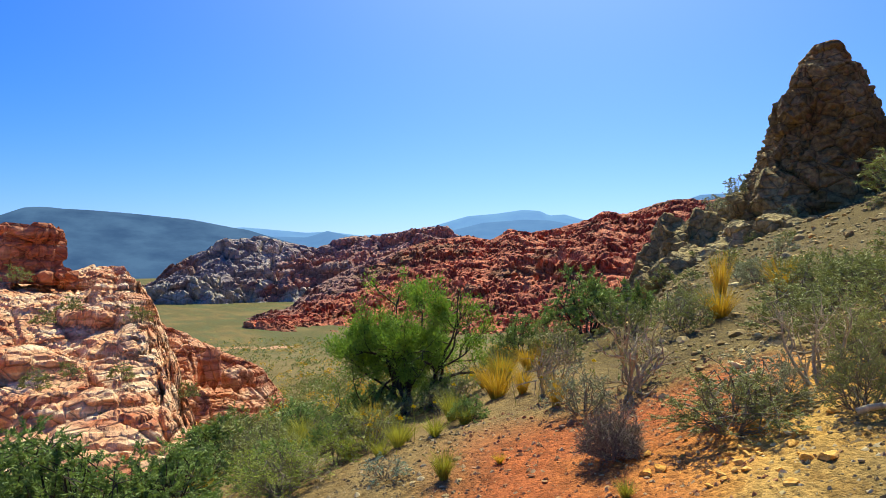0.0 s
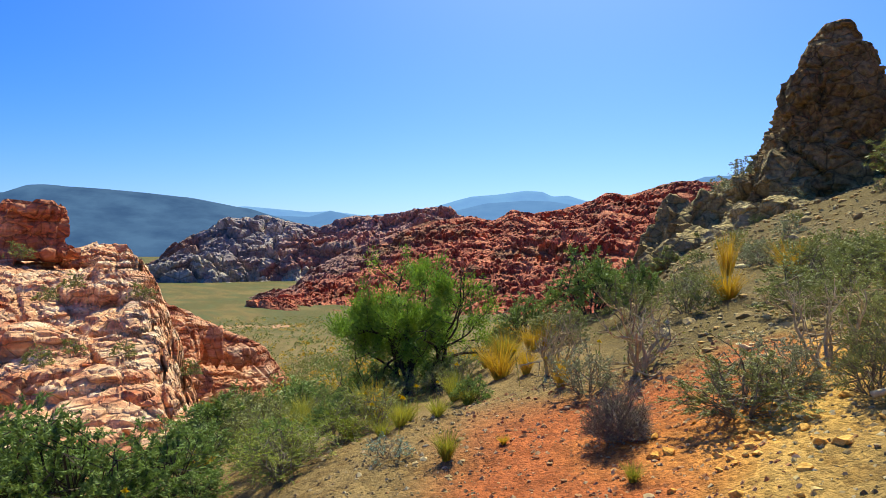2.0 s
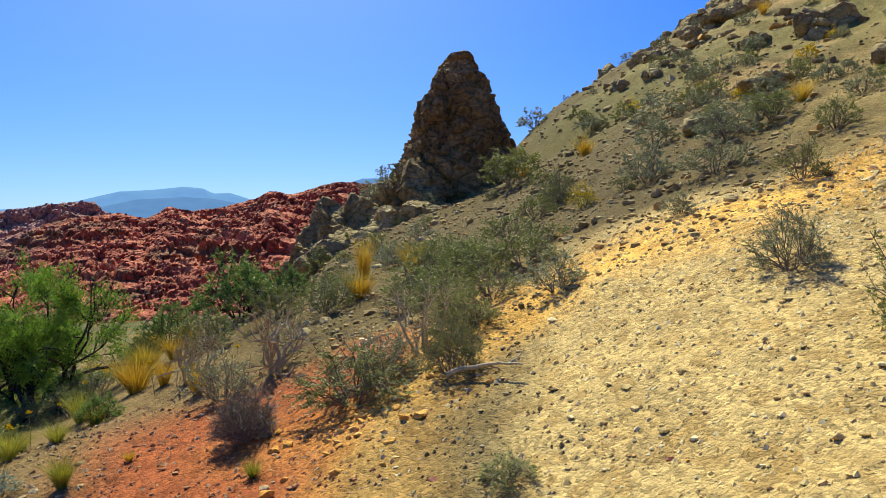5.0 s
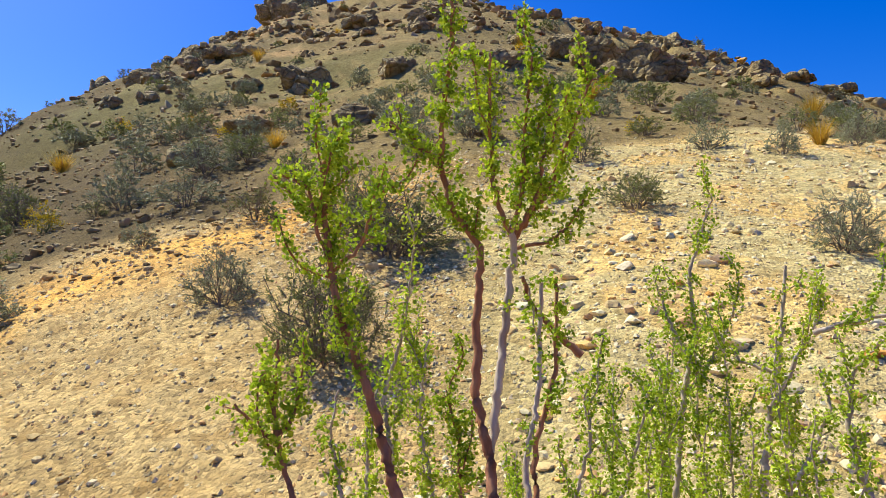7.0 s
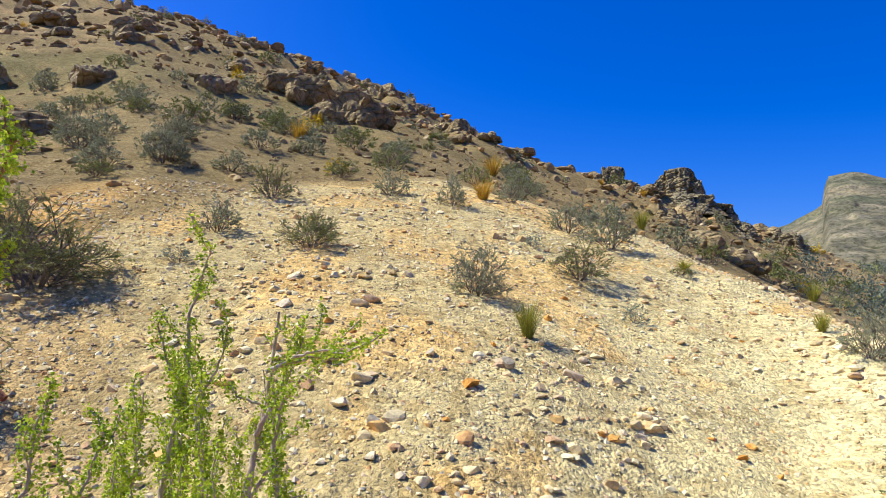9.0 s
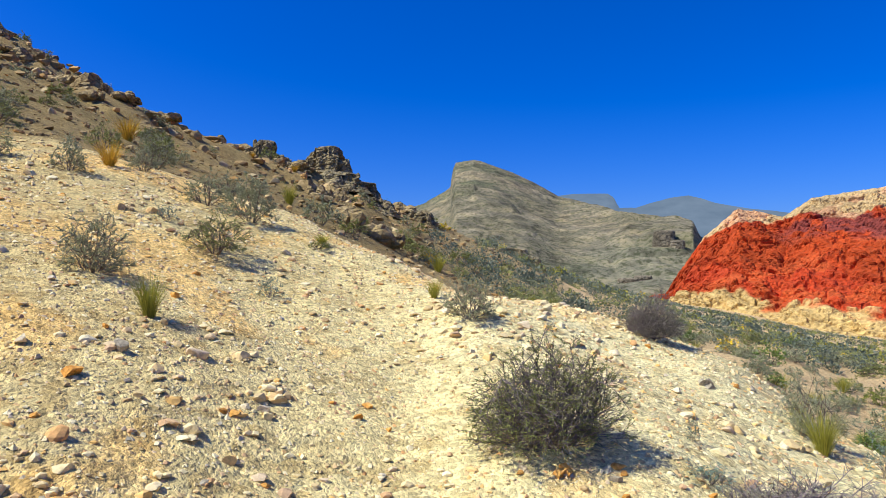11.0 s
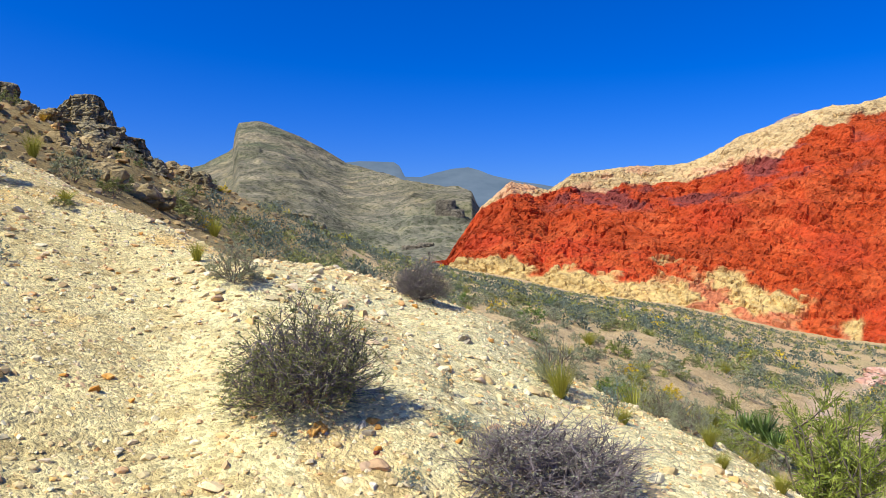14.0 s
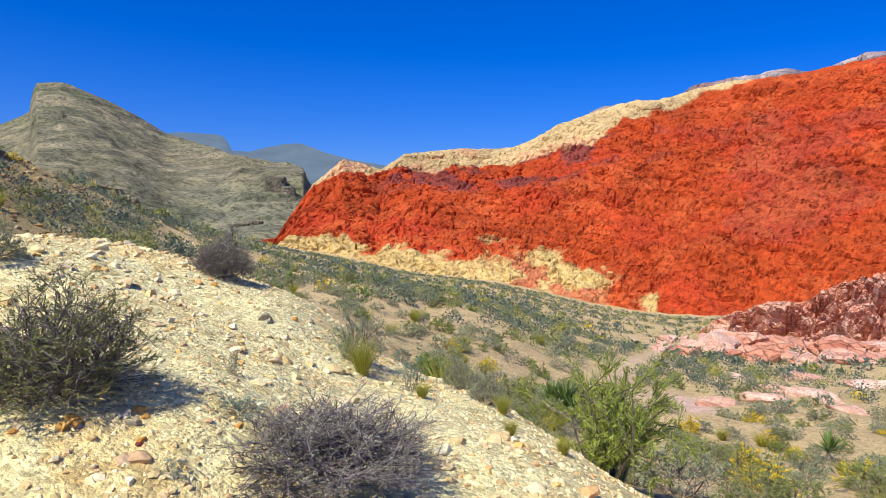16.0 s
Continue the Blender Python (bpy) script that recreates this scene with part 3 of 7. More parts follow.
# ---------------------------------------------------------------- far ranges
def range_mesh(sky_line, foot_line, r_top, r_foot, n_az, n_s, relief, colour, mat, seed, bulge=0.0, step=None, shade=False, flat=1.35, dip=(0, 0), groove=1.0):
    """A rock range: a slope from its foot up to its skyline and down behind. Lines are (heading, elevation) pairs; relief is a list of (size, depth)."""
    a0, a1 = sky_line[0], sky_line[-2]
    az = np.linspace(a0, a1, n_az)
    top, foot = np.interp(az, sky_line[0::2], sky_line[1::2]), np.interp(az, foot_line[0::2], foot_line[1::2])
    rt = np.interp(az, r_top[0::2], r_top[1::2])
    rf = np.interp(az, r_foot[0::2], r_foot[1::2])
    s = np.concatenate([np.linspace(-0.12, 1.0, n_s), [1.03, 1.07, 1.14, 1.3]])
    S, A = np.meshgrid(s, np.radians(az), indexing="ij")
    up = np.minimum(S, 1.0)
    r = rf + (rt - rf) * S
    zt, zf = rt * np.tan(np.radians(top)), rf * np.tan(np.radians(foot))
    z = zf + (zt - zf) * (up + bulge * np.sin(np.clip(up, 0, 1) * math.pi)) - np.maximum(S - 1, 0) * (zt - zf + 30) * 1.6 - np.maximum(-S, 0) * 0.25 * rf
    x, y = r * np.sin(A), r * np.cos(A)
    z = z + 1.7
    out = 0
    fade = smooth(-0.1, 0.08, S) * (0.35 + 0.65 * (1 - smooth(0.9, 1.0, S)))
    for size, depth in relief:
        wx = x + 0.35 * size * vnoise(x / size * 0.8, y / size * 0.8, z / size * 0.8, seed + 5)
        f1, f2, who = worley(wx / size, y / size, (z + dip[0] * x + dip[1] * y) / size * flat, seed)
        out = out + depth * ((who - 0.5) * smooth(0.0, 0.22, f2 - f1) - 0.45 * groove * (1 - smooth(0.0, 0.12, f2 - f1)))
        seed += 13
    out = out + relief[0][1] * 0.9 * fbm(x / relief[0][0] / 2, y / relief[0][0] / 2, z / relief[0][0] / 2, 4, seed)
    if step:
        lay = (z + 0.10 * x + 0.06 * y + 0.5 * step[0] * fbm(x / 3, y / 3, z / 3, 3, seed + 9)) / step[0]
        cell = np.floor(lay)
        frac = lay - cell
        along = vnoise(x / (step[0] * 7), y / (step[0] * 7), cell * 3.7, seed + 21)
        out = out + step[1] * (0.9 * along + 0.35 * (smooth(0, 0.25, frac) - 0.6) - 0.5 * (1 - smooth(0, 0.12, frac)))
    out = out * fade
    x, y, z = x - np.sin(A) * out * 0.75, y - np.cos(A) * out * 0.75, z + out * 0.65
    c = colour(np.degrees(A), S, x, y, z)
    f = grid_faces(len(s), n_az)
    return mesh_from("range", np.stack([x, y, z], -1).reshape(-1, 3), f, mat, c.reshape(-1, 3), shade)


def redwall_colour(az, s, x, y, z):
    w = fbm(x * 0.02, y * 0.02, z * 0.03, 4, 91)
    w2 = fbm(x * 0.07, y * 0.07, z * 0.09, 4, 95)
    c = np.ones(x.shape + (3,)) * np.array((0.45, 0.064, 0.011))
    c = blend(c, (0.47, 0.055, 0.013), smooth(-0.1, 0.5, w))
    c = blend(c, (0.52, 0.09, 0.02), smooth(0.2, 0.6, w2))
    dark = smooth(0.50, 0.62, s + 0.10 * w) * (1 - smooth(0.80, 0.9, s + 0.1 * w)) * smooth(145, 149, az) * (1 - smooth(166, 176, az))
    c = blend(c, (0.24, 0.05, 0.035), dark * smooth(-0.1, 0.35, w2 + 0.3 * w))
    dark = smooth(0.35, 0.5, w + 0.3 * w2) * smooth(168, 176, az)
    c = blend(c, (0.28, 0.06, 0.035), dark * 0.35)
    cap = np.interp(az, (138, 141, 144, 148, 152, 155, 160, 165, 168, 171, 175, 178), (1.2, 1.02, 0.82, 0.88, 0.73, 0.79, 0.85, 0.74, 0.86, 0.91, 0.955, 1.05))
    c = blend(c, (0.60, 0.42, 0.19), smooth(-0.012, 0.012, s + 0.035 * w2 - cap))
    c = blend(c, (0.64, 0.33, 0.17), smooth(-0.012, 0.012, s + 0.035 * w2 - cap) * smooth(-0.05, 0.5, w2 + w) * 0.7)
    low = np.interp(az, (138, 140, 144, 147, 150, 154, 158, 161, 163, 168, 170, 172), (0.38, 0.27, 0.215, 0.19, 0.15, 0.16, 0.20, 0.19, 0.13, 0.09, 0.04, -0.2))
    k = 1 - smooth(-0.02, 0.02, s + 0.08 * w2 + 0.05 * w - low)
    c = blend(c, (0.58, 0.40, 0.145), k)
    c = blend(c, (0.52, 0.17, 0.07), k * smooth(0.15, 0.3, w + w2 * 0.6) * smooth(154, 160, az))
    return c


def redridge_colour(az, s, x, y, z):
    w = fbm(x * 0.015, y * 0.015, z * 0.03, 4, 191)
    w2 = fbm(x * 0.06, y * 0.06, z * 0.10, 4, 195)
    c = np.ones(x.shape + (3,)) * np.array((0.37, 0.085, 0.045))
    c = blend(c, (0.56, 0.175, 0.09), smooth(0.0, 0.6, w2))
    c = blend(c, (0.28, 0.14, 0.12), (1 - smooth(-8, 2, az + 6 * w)) * smooth(0.45, 0.75, s + 0.2 * w))
    c = blend(c, (0.14, 0.10, 0.05), smooth(0.3, 0.6, w - w2 * 0.3) * 0.5)
    return c


def greyhill_colour(az, s, x, y, z):
    w = fbm(x * 0.008, y * 0.008, z * 0.02, 4, 291)
    w2 = fbm(x * 0.03, y * 0.03, z * 0.05, 4, 295)
    c = np.ones(x.shape + (3,)) * np.array((0.27, 0.21, 0.21))
    c = blend(c, (0.42, 0.33, 0.30), smooth(0.1, 0.6, w2))
    c = blend(c, (0.30, 0.12, 0.08), smooth(0.1, 0.5, w) * 0.6)
    c = blend(c, (0.40, 0.17, 0.13), smooth(-15, -9, az + 4 * w) * (1 - smooth(20, 40, az)) * 0.75)
    c = blend(c, (0.42, 0.34, 0.28), smooth(0.25, 0.6, w2 + 0.4 * w) * (1 - smooth(0.2, 0.5, s)))
    return c


def peak_colour(az, s, x, y, z):
    w = fbm(x * 0.004, y * 0.004, z * 0.012, 4, 391)
    w2 = fbm(x * 0.02, y * 0.02, z * 0.05, 4, 395)
    c = np.ones(x.shape + (3,)) * np.array((0.25, 0.22, 0.135))
    c = blend(c, (0.33, 0.285, 0.185), smooth(0.0, 0.6, w2))
    c = blend(c, (0.15, 0.165, 0.09), smooth(0.0, 0.5, w - 0.2 * w2) * 0.7)
    c = blend(c, (0.56, 0.43, 0.28), smooth(0.74, 0.78, s) * (1 - smooth(0.84, 0.88, s)) * (1 - smooth(126, 130, az)) * 0.3)
    c = blend(c, (0.36, 0.32, 0.22), smooth(131, 134, az) * (1 - smooth(0.35, 0.6, s)) * 0.5)
    c = blend(c, (0.34, 0.27, 0.18), smooth(0.25, 0.75, np.sin((z - 0.16 * x) * 0.11 + 2.5 * w)) * smooth(0.3, 0.6, s) * 0.2)
    c = c * 0.70
    return c


def plain_colour(az, s, x, y, z):
    return np.ones(x.shape + (3,)) * 0.2


def far_ranges():
    ob = new("red_sandstone_wall", range_mesh(
        (137.5, -1.2, 138.8, -0.9, 139.9, 0.9, 141.8, 3.5, 144.3, 5.5, 147.4, 4.7, 149.3, 5.9, 154.1, 6.4, 158.3, 6.4, 162.5, 8.4, 167.0, 9.8, 170.1, 10.0, 172.5, 10.7, 175.1, 11.15, 179.4, 11.35, 182.8, 11.65, 185.1, 11.8, 197, 12.2),
        (137.5, -2.0, 143.6, -2.6, 149.3, -3.9, 154.6, -5.0, 160.3, -5.8, 168.6, -7.4, 180, -7.0, 197, -6.5),
        (137.5, 330, 150, 400, 197, 430), (137.5, 300, 150, 255, 197, 240), 430, 190, [(22, 3.8), (8, 2.8), (3.0, 1.6)], redwall_colour, M_REDWALL, 401, 0.03, flat=1.9, dip=(-0.36, -0.13), groove=0.7))
    tagged(ob, "orange-red sandstone mountain with cream bands", "mountain")
    ob = new("red_sandstone_ridge", range_mesh(
        (-16.5, -3.4, -14.2, -2.9, -12.6, -2.4, -11.4, -1.2, -8.8, 0.1, -5.9, 1.2, -3.1, 2.3, -1.1, 3.0, 0.8, 3.2, 2.2, 3.3, 4, 2.9, 5.6, 3.5, 7.5, 3.3, 10.3, 3.9, 12.6, 4.5, 13.3, 5.0, 15.3, 4.7, 17.1, 5.2, 18.9, 5.6, 20.8, 5.5, 34, 6.5),
        (-16.5, -3.6, -13.4, -3.6, -11.4, -4.8, -8.8, -5.7, 4.5, -5.6, 34, -5.2),
        (-16.5, 480, -8, 640, 34, 620), (-16.5, 400, -8, 330, 34, 320), 440, 150, [(34, 7), (12, 3.0), (5, 1.0)], redridge_colour, M_REDRIDGE, 431, 0.04, step=(10, 6), flat=3.0, dip=(0.35, 0.0), groove=0.9))
    tagged(ob, "dark red sandstone ridge behind the green valley", "ridge")
    ob = new("grey_rock_hill", range_mesh(
        (-24.5, -1.2, -23.3, -0.3, -20.8, 1.7, -17.8, 3.3, -15.6, 3.5, -12.5, 2.8, -10.6, 2.5, -8.5, 3.1, -6.9, 3.4, -5.5, 3.1, -4, 3.3, -2.1, 3.5, 0.8, 3.1, 3, 2.5),
        (-24.5, -1.5, -12.5, -2.4, 3, -3.0), (-24.5, 950, 3, 1000), (-24.5, 800, 3, 700), 260, 90, [(50, 22), (18, 9), (8, 4)], greyhill_colour, M_GREYHILL, 461, 0.03))
    tagged(ob, "grey rocky hill streaked with red at the valley's edge", "hill")
    ob = new("grey_ridge", range_mesh(
        (163.2, 7.5, 164.3, 9.05, 165.85, 9.86, 167.2, 9.54, 168, 8.8, 171, 9.4, 172.8, 11.05, 175.66, 11.42, 179.5, 11.6, 180.7, 11.25, 182.8, 11.78, 184.2, 12.15, 185.5, 12.1, 190, 11.5),
        (163.2, 5.0, 190, 8.0), (163.2, 640, 190, 640), (163.2, 560, 190, 560), 120, 24, [(40, 9), (15, 4)], greyhill_colour, M_GREYHILL, 471))
    tagged(ob, "grey hilltop just showing over the red mountain", "mountain")
    ob = new("grey_peak", range_mesh(
        (110, 3.5, 114, 4.8, 117.7, 6.3, 119.5, 7.0, 120.8, 7.75, 121.2, 8.15, 121.35, 9.3, 121.65, 10.15, 123.2, 10.35, 124.9, 9.9, 126.6, 9.2, 128.5, 8.15, 130.4, 7.0, 133, 6.3, 135, 5.75, 136.8, 5.3, 138.5, 5.05, 140.9, 4.45, 141.4, 3.2, 144, 1.0, 148, -0.5),
        (110, -1.0, 137, -1.0, 148, -1.2), (110, 1500, 130, 1450, 136, 900, 148, 560), (110, 420, 148, 330), 320, 130, [(150, 14), (60, 9), (24, 3)], peak_colour, M_PEAK, 491, -0.06, shade=True, groove=0.25))
    tagged(ob, "grey limestone peak with a blunt cliff top", "mountain")
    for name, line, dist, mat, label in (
        ("mesa", (127, 5.9, 130.2, 7.1, 131.5, 7.25, 134.3, 7.15, 134.8, 6.8, 135.2, 5.95, 136.5, 5.9, 137.6, 6.2, 139.2, 6.6, 140.6, 6.7, 141.6, 6.4, 142.7, 6.0, 144.9, 5.5, 149, 4.8), 2900, M_MESA, "flat-topped mesas in the distance, their blue-grey haze painted as glow"),
        ("blue_mountain", (-52, 3.0, -42, 3.9, -36, 4.3, -33.3, 4.6, -31.9, 5.2, -30.9, 5.3, -26.1, 5.1, -20.4, 4.6, -16.1, 3.8, -12.0, 2.6, -7, 0.8, -3, -0.5), 3000, M_BLUEHILL, "long mountain beyond the valley, its blue-grey haze painted as glow"),
        ("far_range", (-18, 3.2, -14, 3.3, -11.5, 3.2, -9.7, 3.75, -7.5, 3.2, -3, 3.3, 0.8, 3.7, 3.4, 4.3, 6.8, 4.5, 9, 4.4, 11, 4.0, 15, 4.6, 19.5, 5.5, 21.0, 6.0, 23, 6.0, 28, 4.6), 3900, M_FAR1, "far mountain range, its pale blue haze painted as glow"),
        ("farther_range", (-22, 3.6, -16.5, 4.05, -13.5, 3.8, -11.5, 3.6, -9.6, 3.7, -6.9, 3.35, -3.5, 3.6, -1.1, 4.0, 1, 4.6, 2.2, 4.9, 4.5, 5.05, 6.8, 5.35, 8.2, 5.2, 9.0, 4.8, 10.3, 4.85, 12, 4.3, 15, 4.0, 20, 3.5), 4500, M_FAR2, "mountain range on the horizon, its palest blue haze painted as glow"),
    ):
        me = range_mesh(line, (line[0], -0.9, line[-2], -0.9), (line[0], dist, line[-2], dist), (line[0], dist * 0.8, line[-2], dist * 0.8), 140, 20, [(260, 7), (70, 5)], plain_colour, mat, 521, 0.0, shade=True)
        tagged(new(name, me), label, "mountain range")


far_ranges()

# ---------------------------------------------------------------- rock masses
def ground_z(x, y):
    return float(height(np.array([x]), np.array([y]))[0])


def at(az, r):
    """The place at a heading and distance from the middle of the path."""
    a = radians(az)
    return 0.2 + r * math.sin(a), -0.6 + r * math.cos(a)


def pinnacle():
    """The tall crag on the slope: a column of broken blocks, wider to its foot."""
    cx, cy = 13.85, 23.75
    zb, zt, wide = 3.0, 9.72, 1.19
    side = np.array((math.cos(radians(30)), -math.sin(radians(30))))
    deep = np.array((math.sin(radians(30)), math.cos(radians(30))))
    hs = (0.0, 0.12, 0.28, 0.43, 0.56, 0.68, 0.79, 0.84, 0.885, 0.94, 0.985, 1.0)
    left = (2.75, 2.4, 2.05, 1.82, 1.7, 1.58, 1.2, 1.08, 0.95, 0.48, 0.3, 0.02)
    right = (2.3, 2.1, 1.9, 1.65, 1.45, 1.22, 1.02, 0.92, 0.50, 0.40, 0.24, 0.02)
    n_h, n_a = 150, 190
    h = np.linspace(0, 1, n_h)
    H, A = np.meshgrid(h, np.linspace(0, 2 * math.pi, n_a, endpoint=False), indexing="ij")
    lw, rw = wide * np.interp(H, hs, left), wide * np.interp(H, hs, right)
    cs, sn = np.cos(A), np.sin(A)
    u = np.where(cs > 0, rw, lw) * np.sign(cs) * np.abs(cs) ** 0.62
    w = 0.8 * (lw + rw) / 2 * np.sign(sn) * np.abs(sn) ** 0.62
    z = zb + (zt - zb) * H
    x, y = cx + u * side[0] + w * deep[0], cy + u * side[1] + w * deep[1]
    out = 0
    for size, depth, seed, groove in ((1.9, 0.62, 5, 0.3), (0.85, 0.36, 6, 0.25), (0.36, 0.16, 8, 0.15)):
        wx = x + 0.5 * size * vnoise(x / size, y / size, z / size, seed + 40)
        f1, f2, who = worley((wx + 0.45 * z) / size, (y - 0.2 * z) / size, z / size * 0.5, seed)
        out = out + depth * ((who - 0.55) + 0.5 * (f1 - 0.4) - groove * (1 - smooth(0, 0.1, f2 - f1)))
    out = out + 0.10 * fbm(x * 3, y * 3, z * 2, 3, 12)
    out = out * (0.34 + 0.66 * (1 - smooth(0.74, 0.94, H)))
    nx, ny = cs * side[0] + sn * deep[0], cs * side[1] + sn * deep[1]
    x, y, z = x + nx * out, y + ny * out, z + 0.3 * out
    me = mesh_from("rock_pinnacle", np.stack([x, y, z], -1).reshape(-1, 3), grid_faces(n_h, n_a, wrap=True), M_PINNACLE)
    tagged(new("rock_pinnacle", me), "tall dark brown rock pinnacle standing on the slope", "rock pinnacle")


pinnacle()


def crag_blocks(half, tall, rng, mat, blocks=5, fine=True):
    """The meshes of a weathered outcrop: several broken blocks that sit in one another."""
    out = []
    for k in range(blocks):
        s = 1.0 if k == 0 else rng.uniform(0.4, 0.75)
        v, f = angular((4 if half > 0.7 and k == 0 else 3) - (0 if fine else 1), (half * s * rng.uniform(0.85, 1.1), half * s * rng.uniform(0.75, 1.1), tall * (1.0 if k == 0 else rng.uniform(0.45, 0.8))), rng, 15, 0.09, 0.5)
        f1, f2, who = worley(v[:, 0] / 0.45 + k * 7, v[:, 1] / 0.45, v[:, 2] / 0.45, 9)
        v = v * (1 + 0.16 * ((who - 0.5) - 0.5 * (1 - smooth(0, 0.15, f2 - f1))))[:, None]
        a = rng.uniform(0, 6.28)
        q = np.array(((math.cos(a), -math.sin(a), 0), (math.sin(a), math.cos(a), 0), (0, 0, 1)))
        v = v @ q.T
        if k:
            b = rng.uniform(0, 6.28)
            v = v + np.array((math.cos(b) * half * 0.75, math.sin(b) * half * 0.75, -tall * rng.uniform(0.0, 0.3)))
        out.append(mesh_from("block", v, f, mat))
    return out


def crag(name, meshes, m, label, category, group=""):
    root = thing(name, label, category, group)
    for me in meshes:
        part("block", me, root)
    root.matrix_basis = m
    return root


def crags(rows_of, label, group, seed):
    """Outcrops: heading, distance, half width, elevation of the top."""
    rng = np.random.default_rng(seed)
    for az, r, half, el in rows_of:
        x, y = at(az, r)
        zt, zg = 1.7 + r * math.tan(radians(el)), ground_z(x, y) - 0.35
        tall = max(half * 0.75, (zt - zg) / 2)
        crag("rock_outcrop", crag_blocks(half, tall * 1.1, rng, M_BROWN), pose(x, y, zt - tall), label, "rock outcrop", group)


crags([(15.6, 25.5, 0.8, 0.2), (16.7, 26.2, 1.0, 2.1), (18.0, 26.6, 1.0, 3.9), (19.3, 27.2, 1.1, 4.3), (20.6, 27.5, 1.1, 4.8), (21.9, 27.6, 1.2, 5.5), (23.0, 27.8, 1.2, 6.1), (24.0, 27.8, 1.2, 6.7), (17.2, 25, 0.7, 0.9), (18.6, 25.4, 0.8, 2.6), (22.6, 25.6, 0.9, 4.0),
       (25.2, 26.6, 1.4, 7.2), (17.9, 24, 1.0, 0.9), (19.7, 24.2, 1.15, 2.0), (21.7, 24.3, 1.2, 2.6), (23.8, 24.5, 1.3, 3.4), (25.9, 24.6, 1.2, 4.6)],
      "brown craggy outcrop below the pinnacle", "outcrops below the pinnacle", 3)
def knob_mesh(half_a, half_b, tall, flare, rng, seed, fine=True, mat=None):
    """A blocky crag split by upright cracks, flared at its foot."""
    n_h, n_a = (34, 62) if fine else (18, 36)
    H, A = np.meshgrid(np.linspace(0, 1, n_h), np.linspace(0, 2 * math.pi, n_a, endpoint=False), indexing="ij")
    cs, sn = np.cos(A), np.sin(A)
    prof = np.where(H < 0.86, 1 + flare * (1 - H / 0.86) ** 1.7, np.sqrt(np.maximum(0, 1 - ((H - 0.86) / 0.14) ** 2)))
    x, y = half_a * prof * np.sign(cs) * np.abs(cs) ** 0.7, half_b * prof * np.sign(sn) * np.abs(sn) ** 0.7
    z = tall * np.minimum(1, H / 0.93)
    out = 0
    for size, depth, k in ((0.9, 0.42, 1), (0.42, 0.2, 2), (0.2, 0.08, 3)):
        f1, f2, who = worley(half_a * cs / size + seed, half_b * sn / size, z / size * 0.42, k)
        out = out + depth * ((who - 0.5) - 0.55 * (1 - smooth(0, 0.14, f2 - f1)))
    tops, _, who = worley(x / 0.7 + seed, y / 0.7, 0 * z, 7)
    z = z - smooth(0.55, 0.9, H) * 0.55 * who * min(tall * 0.4, 1.2)
    out = out + 0.08 * fbm(x * 4, y * 4, z * 3, 3, 12)
    out = out * min(1.0, 0.75 * min(half_a, tall)) * (1 - 0.85 * smooth(0.72, 0.95, H))
    x, y = x + cs * out, y + sn * out
    return mesh_from("rock_outcrop", np.stack([x, y, z], -1).reshape(-1, 3), grid_faces(n_h, n_a, wrap=True), mat or M_KNOB)


def knobs(rows_of, label, group):
    """Crags: heading, distance, half width, half depth, elevation of the top, flare."""
    rng = np.random.default_rng(25)
    for k, (az, r, half, deep, el, flare) in enumerate(rows_of):
        x, y = at(az, r)
        zt = 1.74 + r * math.tan(radians(el))
        zg = min(ground_z(x, y), ground_z(*at(az, r - deep))) - 0.5
        tall = max(zt - zg, half * 0.7)
        ob = new("rock_outcrop", knob_mesh(half, deep, tall, flare, rng, 3.7 * k))
        ob.matrix_basis = pose(x, y, zt - tall, 0, 0, -az + rng.uniform(-14, 14))
        tagged(ob, label, "rock outcrop", group)


knobs([(111.3, 43.5, 2.2, 1.5, 9.2, 0.5), (113.2, 42.5, 2.0, 1.4, 7.2, 0.6), (114.9, 41.5, 1.5, 1.2, 5.8, 0.6), (109.4, 43.5, 1.8, 1.3, 8.8, 0.5), (111.5, 44.5, 1.05, 1.1, 11.2, 0.5), (112.7, 44.2, 0.6, 0.8, 10.5, 0.5), (110.5, 44.5, 0.55, 0.8, 10.0, 0.4), (113.9, 43.5, 1.4, 1.1, 8.4, 0.4), (115.5, 43, 1.1, 1.0, 6.9, 0.5), (112.3, 42.5, 1.3, 0.9, 7.5, 0.4),
       (106.3, 45, 0.75, 0.9, 11.6, 0.5), (105.4, 45, 0.6, 0.8, 11.1, 0.5), (107.7, 44.5, 0.75, 0.8, 10.5, 0.5), (109.0, 44, 0.6, 0.8, 10.1, 0.4), (119.2, 51, 0.9, 0.9, 6.1, 0.5), (126.6, 60, 1.4, 1.2, 2.8, 0.4), (128, 58, 1.1, 1.0, 2.2, 0.4)], "knobbly grey-brown rock outcrop on the ridge", "knobs on the ridge")
crags([(44.4, 41, 0.75, 15.6), (47.6, 46, 1.5, 17.4), (51.2, 52, 1.6, 18.9), (54.8, 58, 2.1, 22.0), (57.4, 60, 1.9, 22.0), (61, 62, 1.8, 21.7), (66, 62, 2.3, 22.2), (71, 60, 1.7, 21.0),
       (78, 59, 2.1, 20.1), (80.4, 58, 1.6, 19.7), (85.6, 56, 1.6, 18.5), (83.2, 54, 2.2, 18.2), (86.8, 50, 2.2, 16.4), (88.6, 53, 1.2, 16.4), (97, 50, 1.4, 13.3), (99.3, 49, 1.3, 12.4)],
      "brown rock outcrop on the hill's skyline", "outcrops on the skyline", 4)
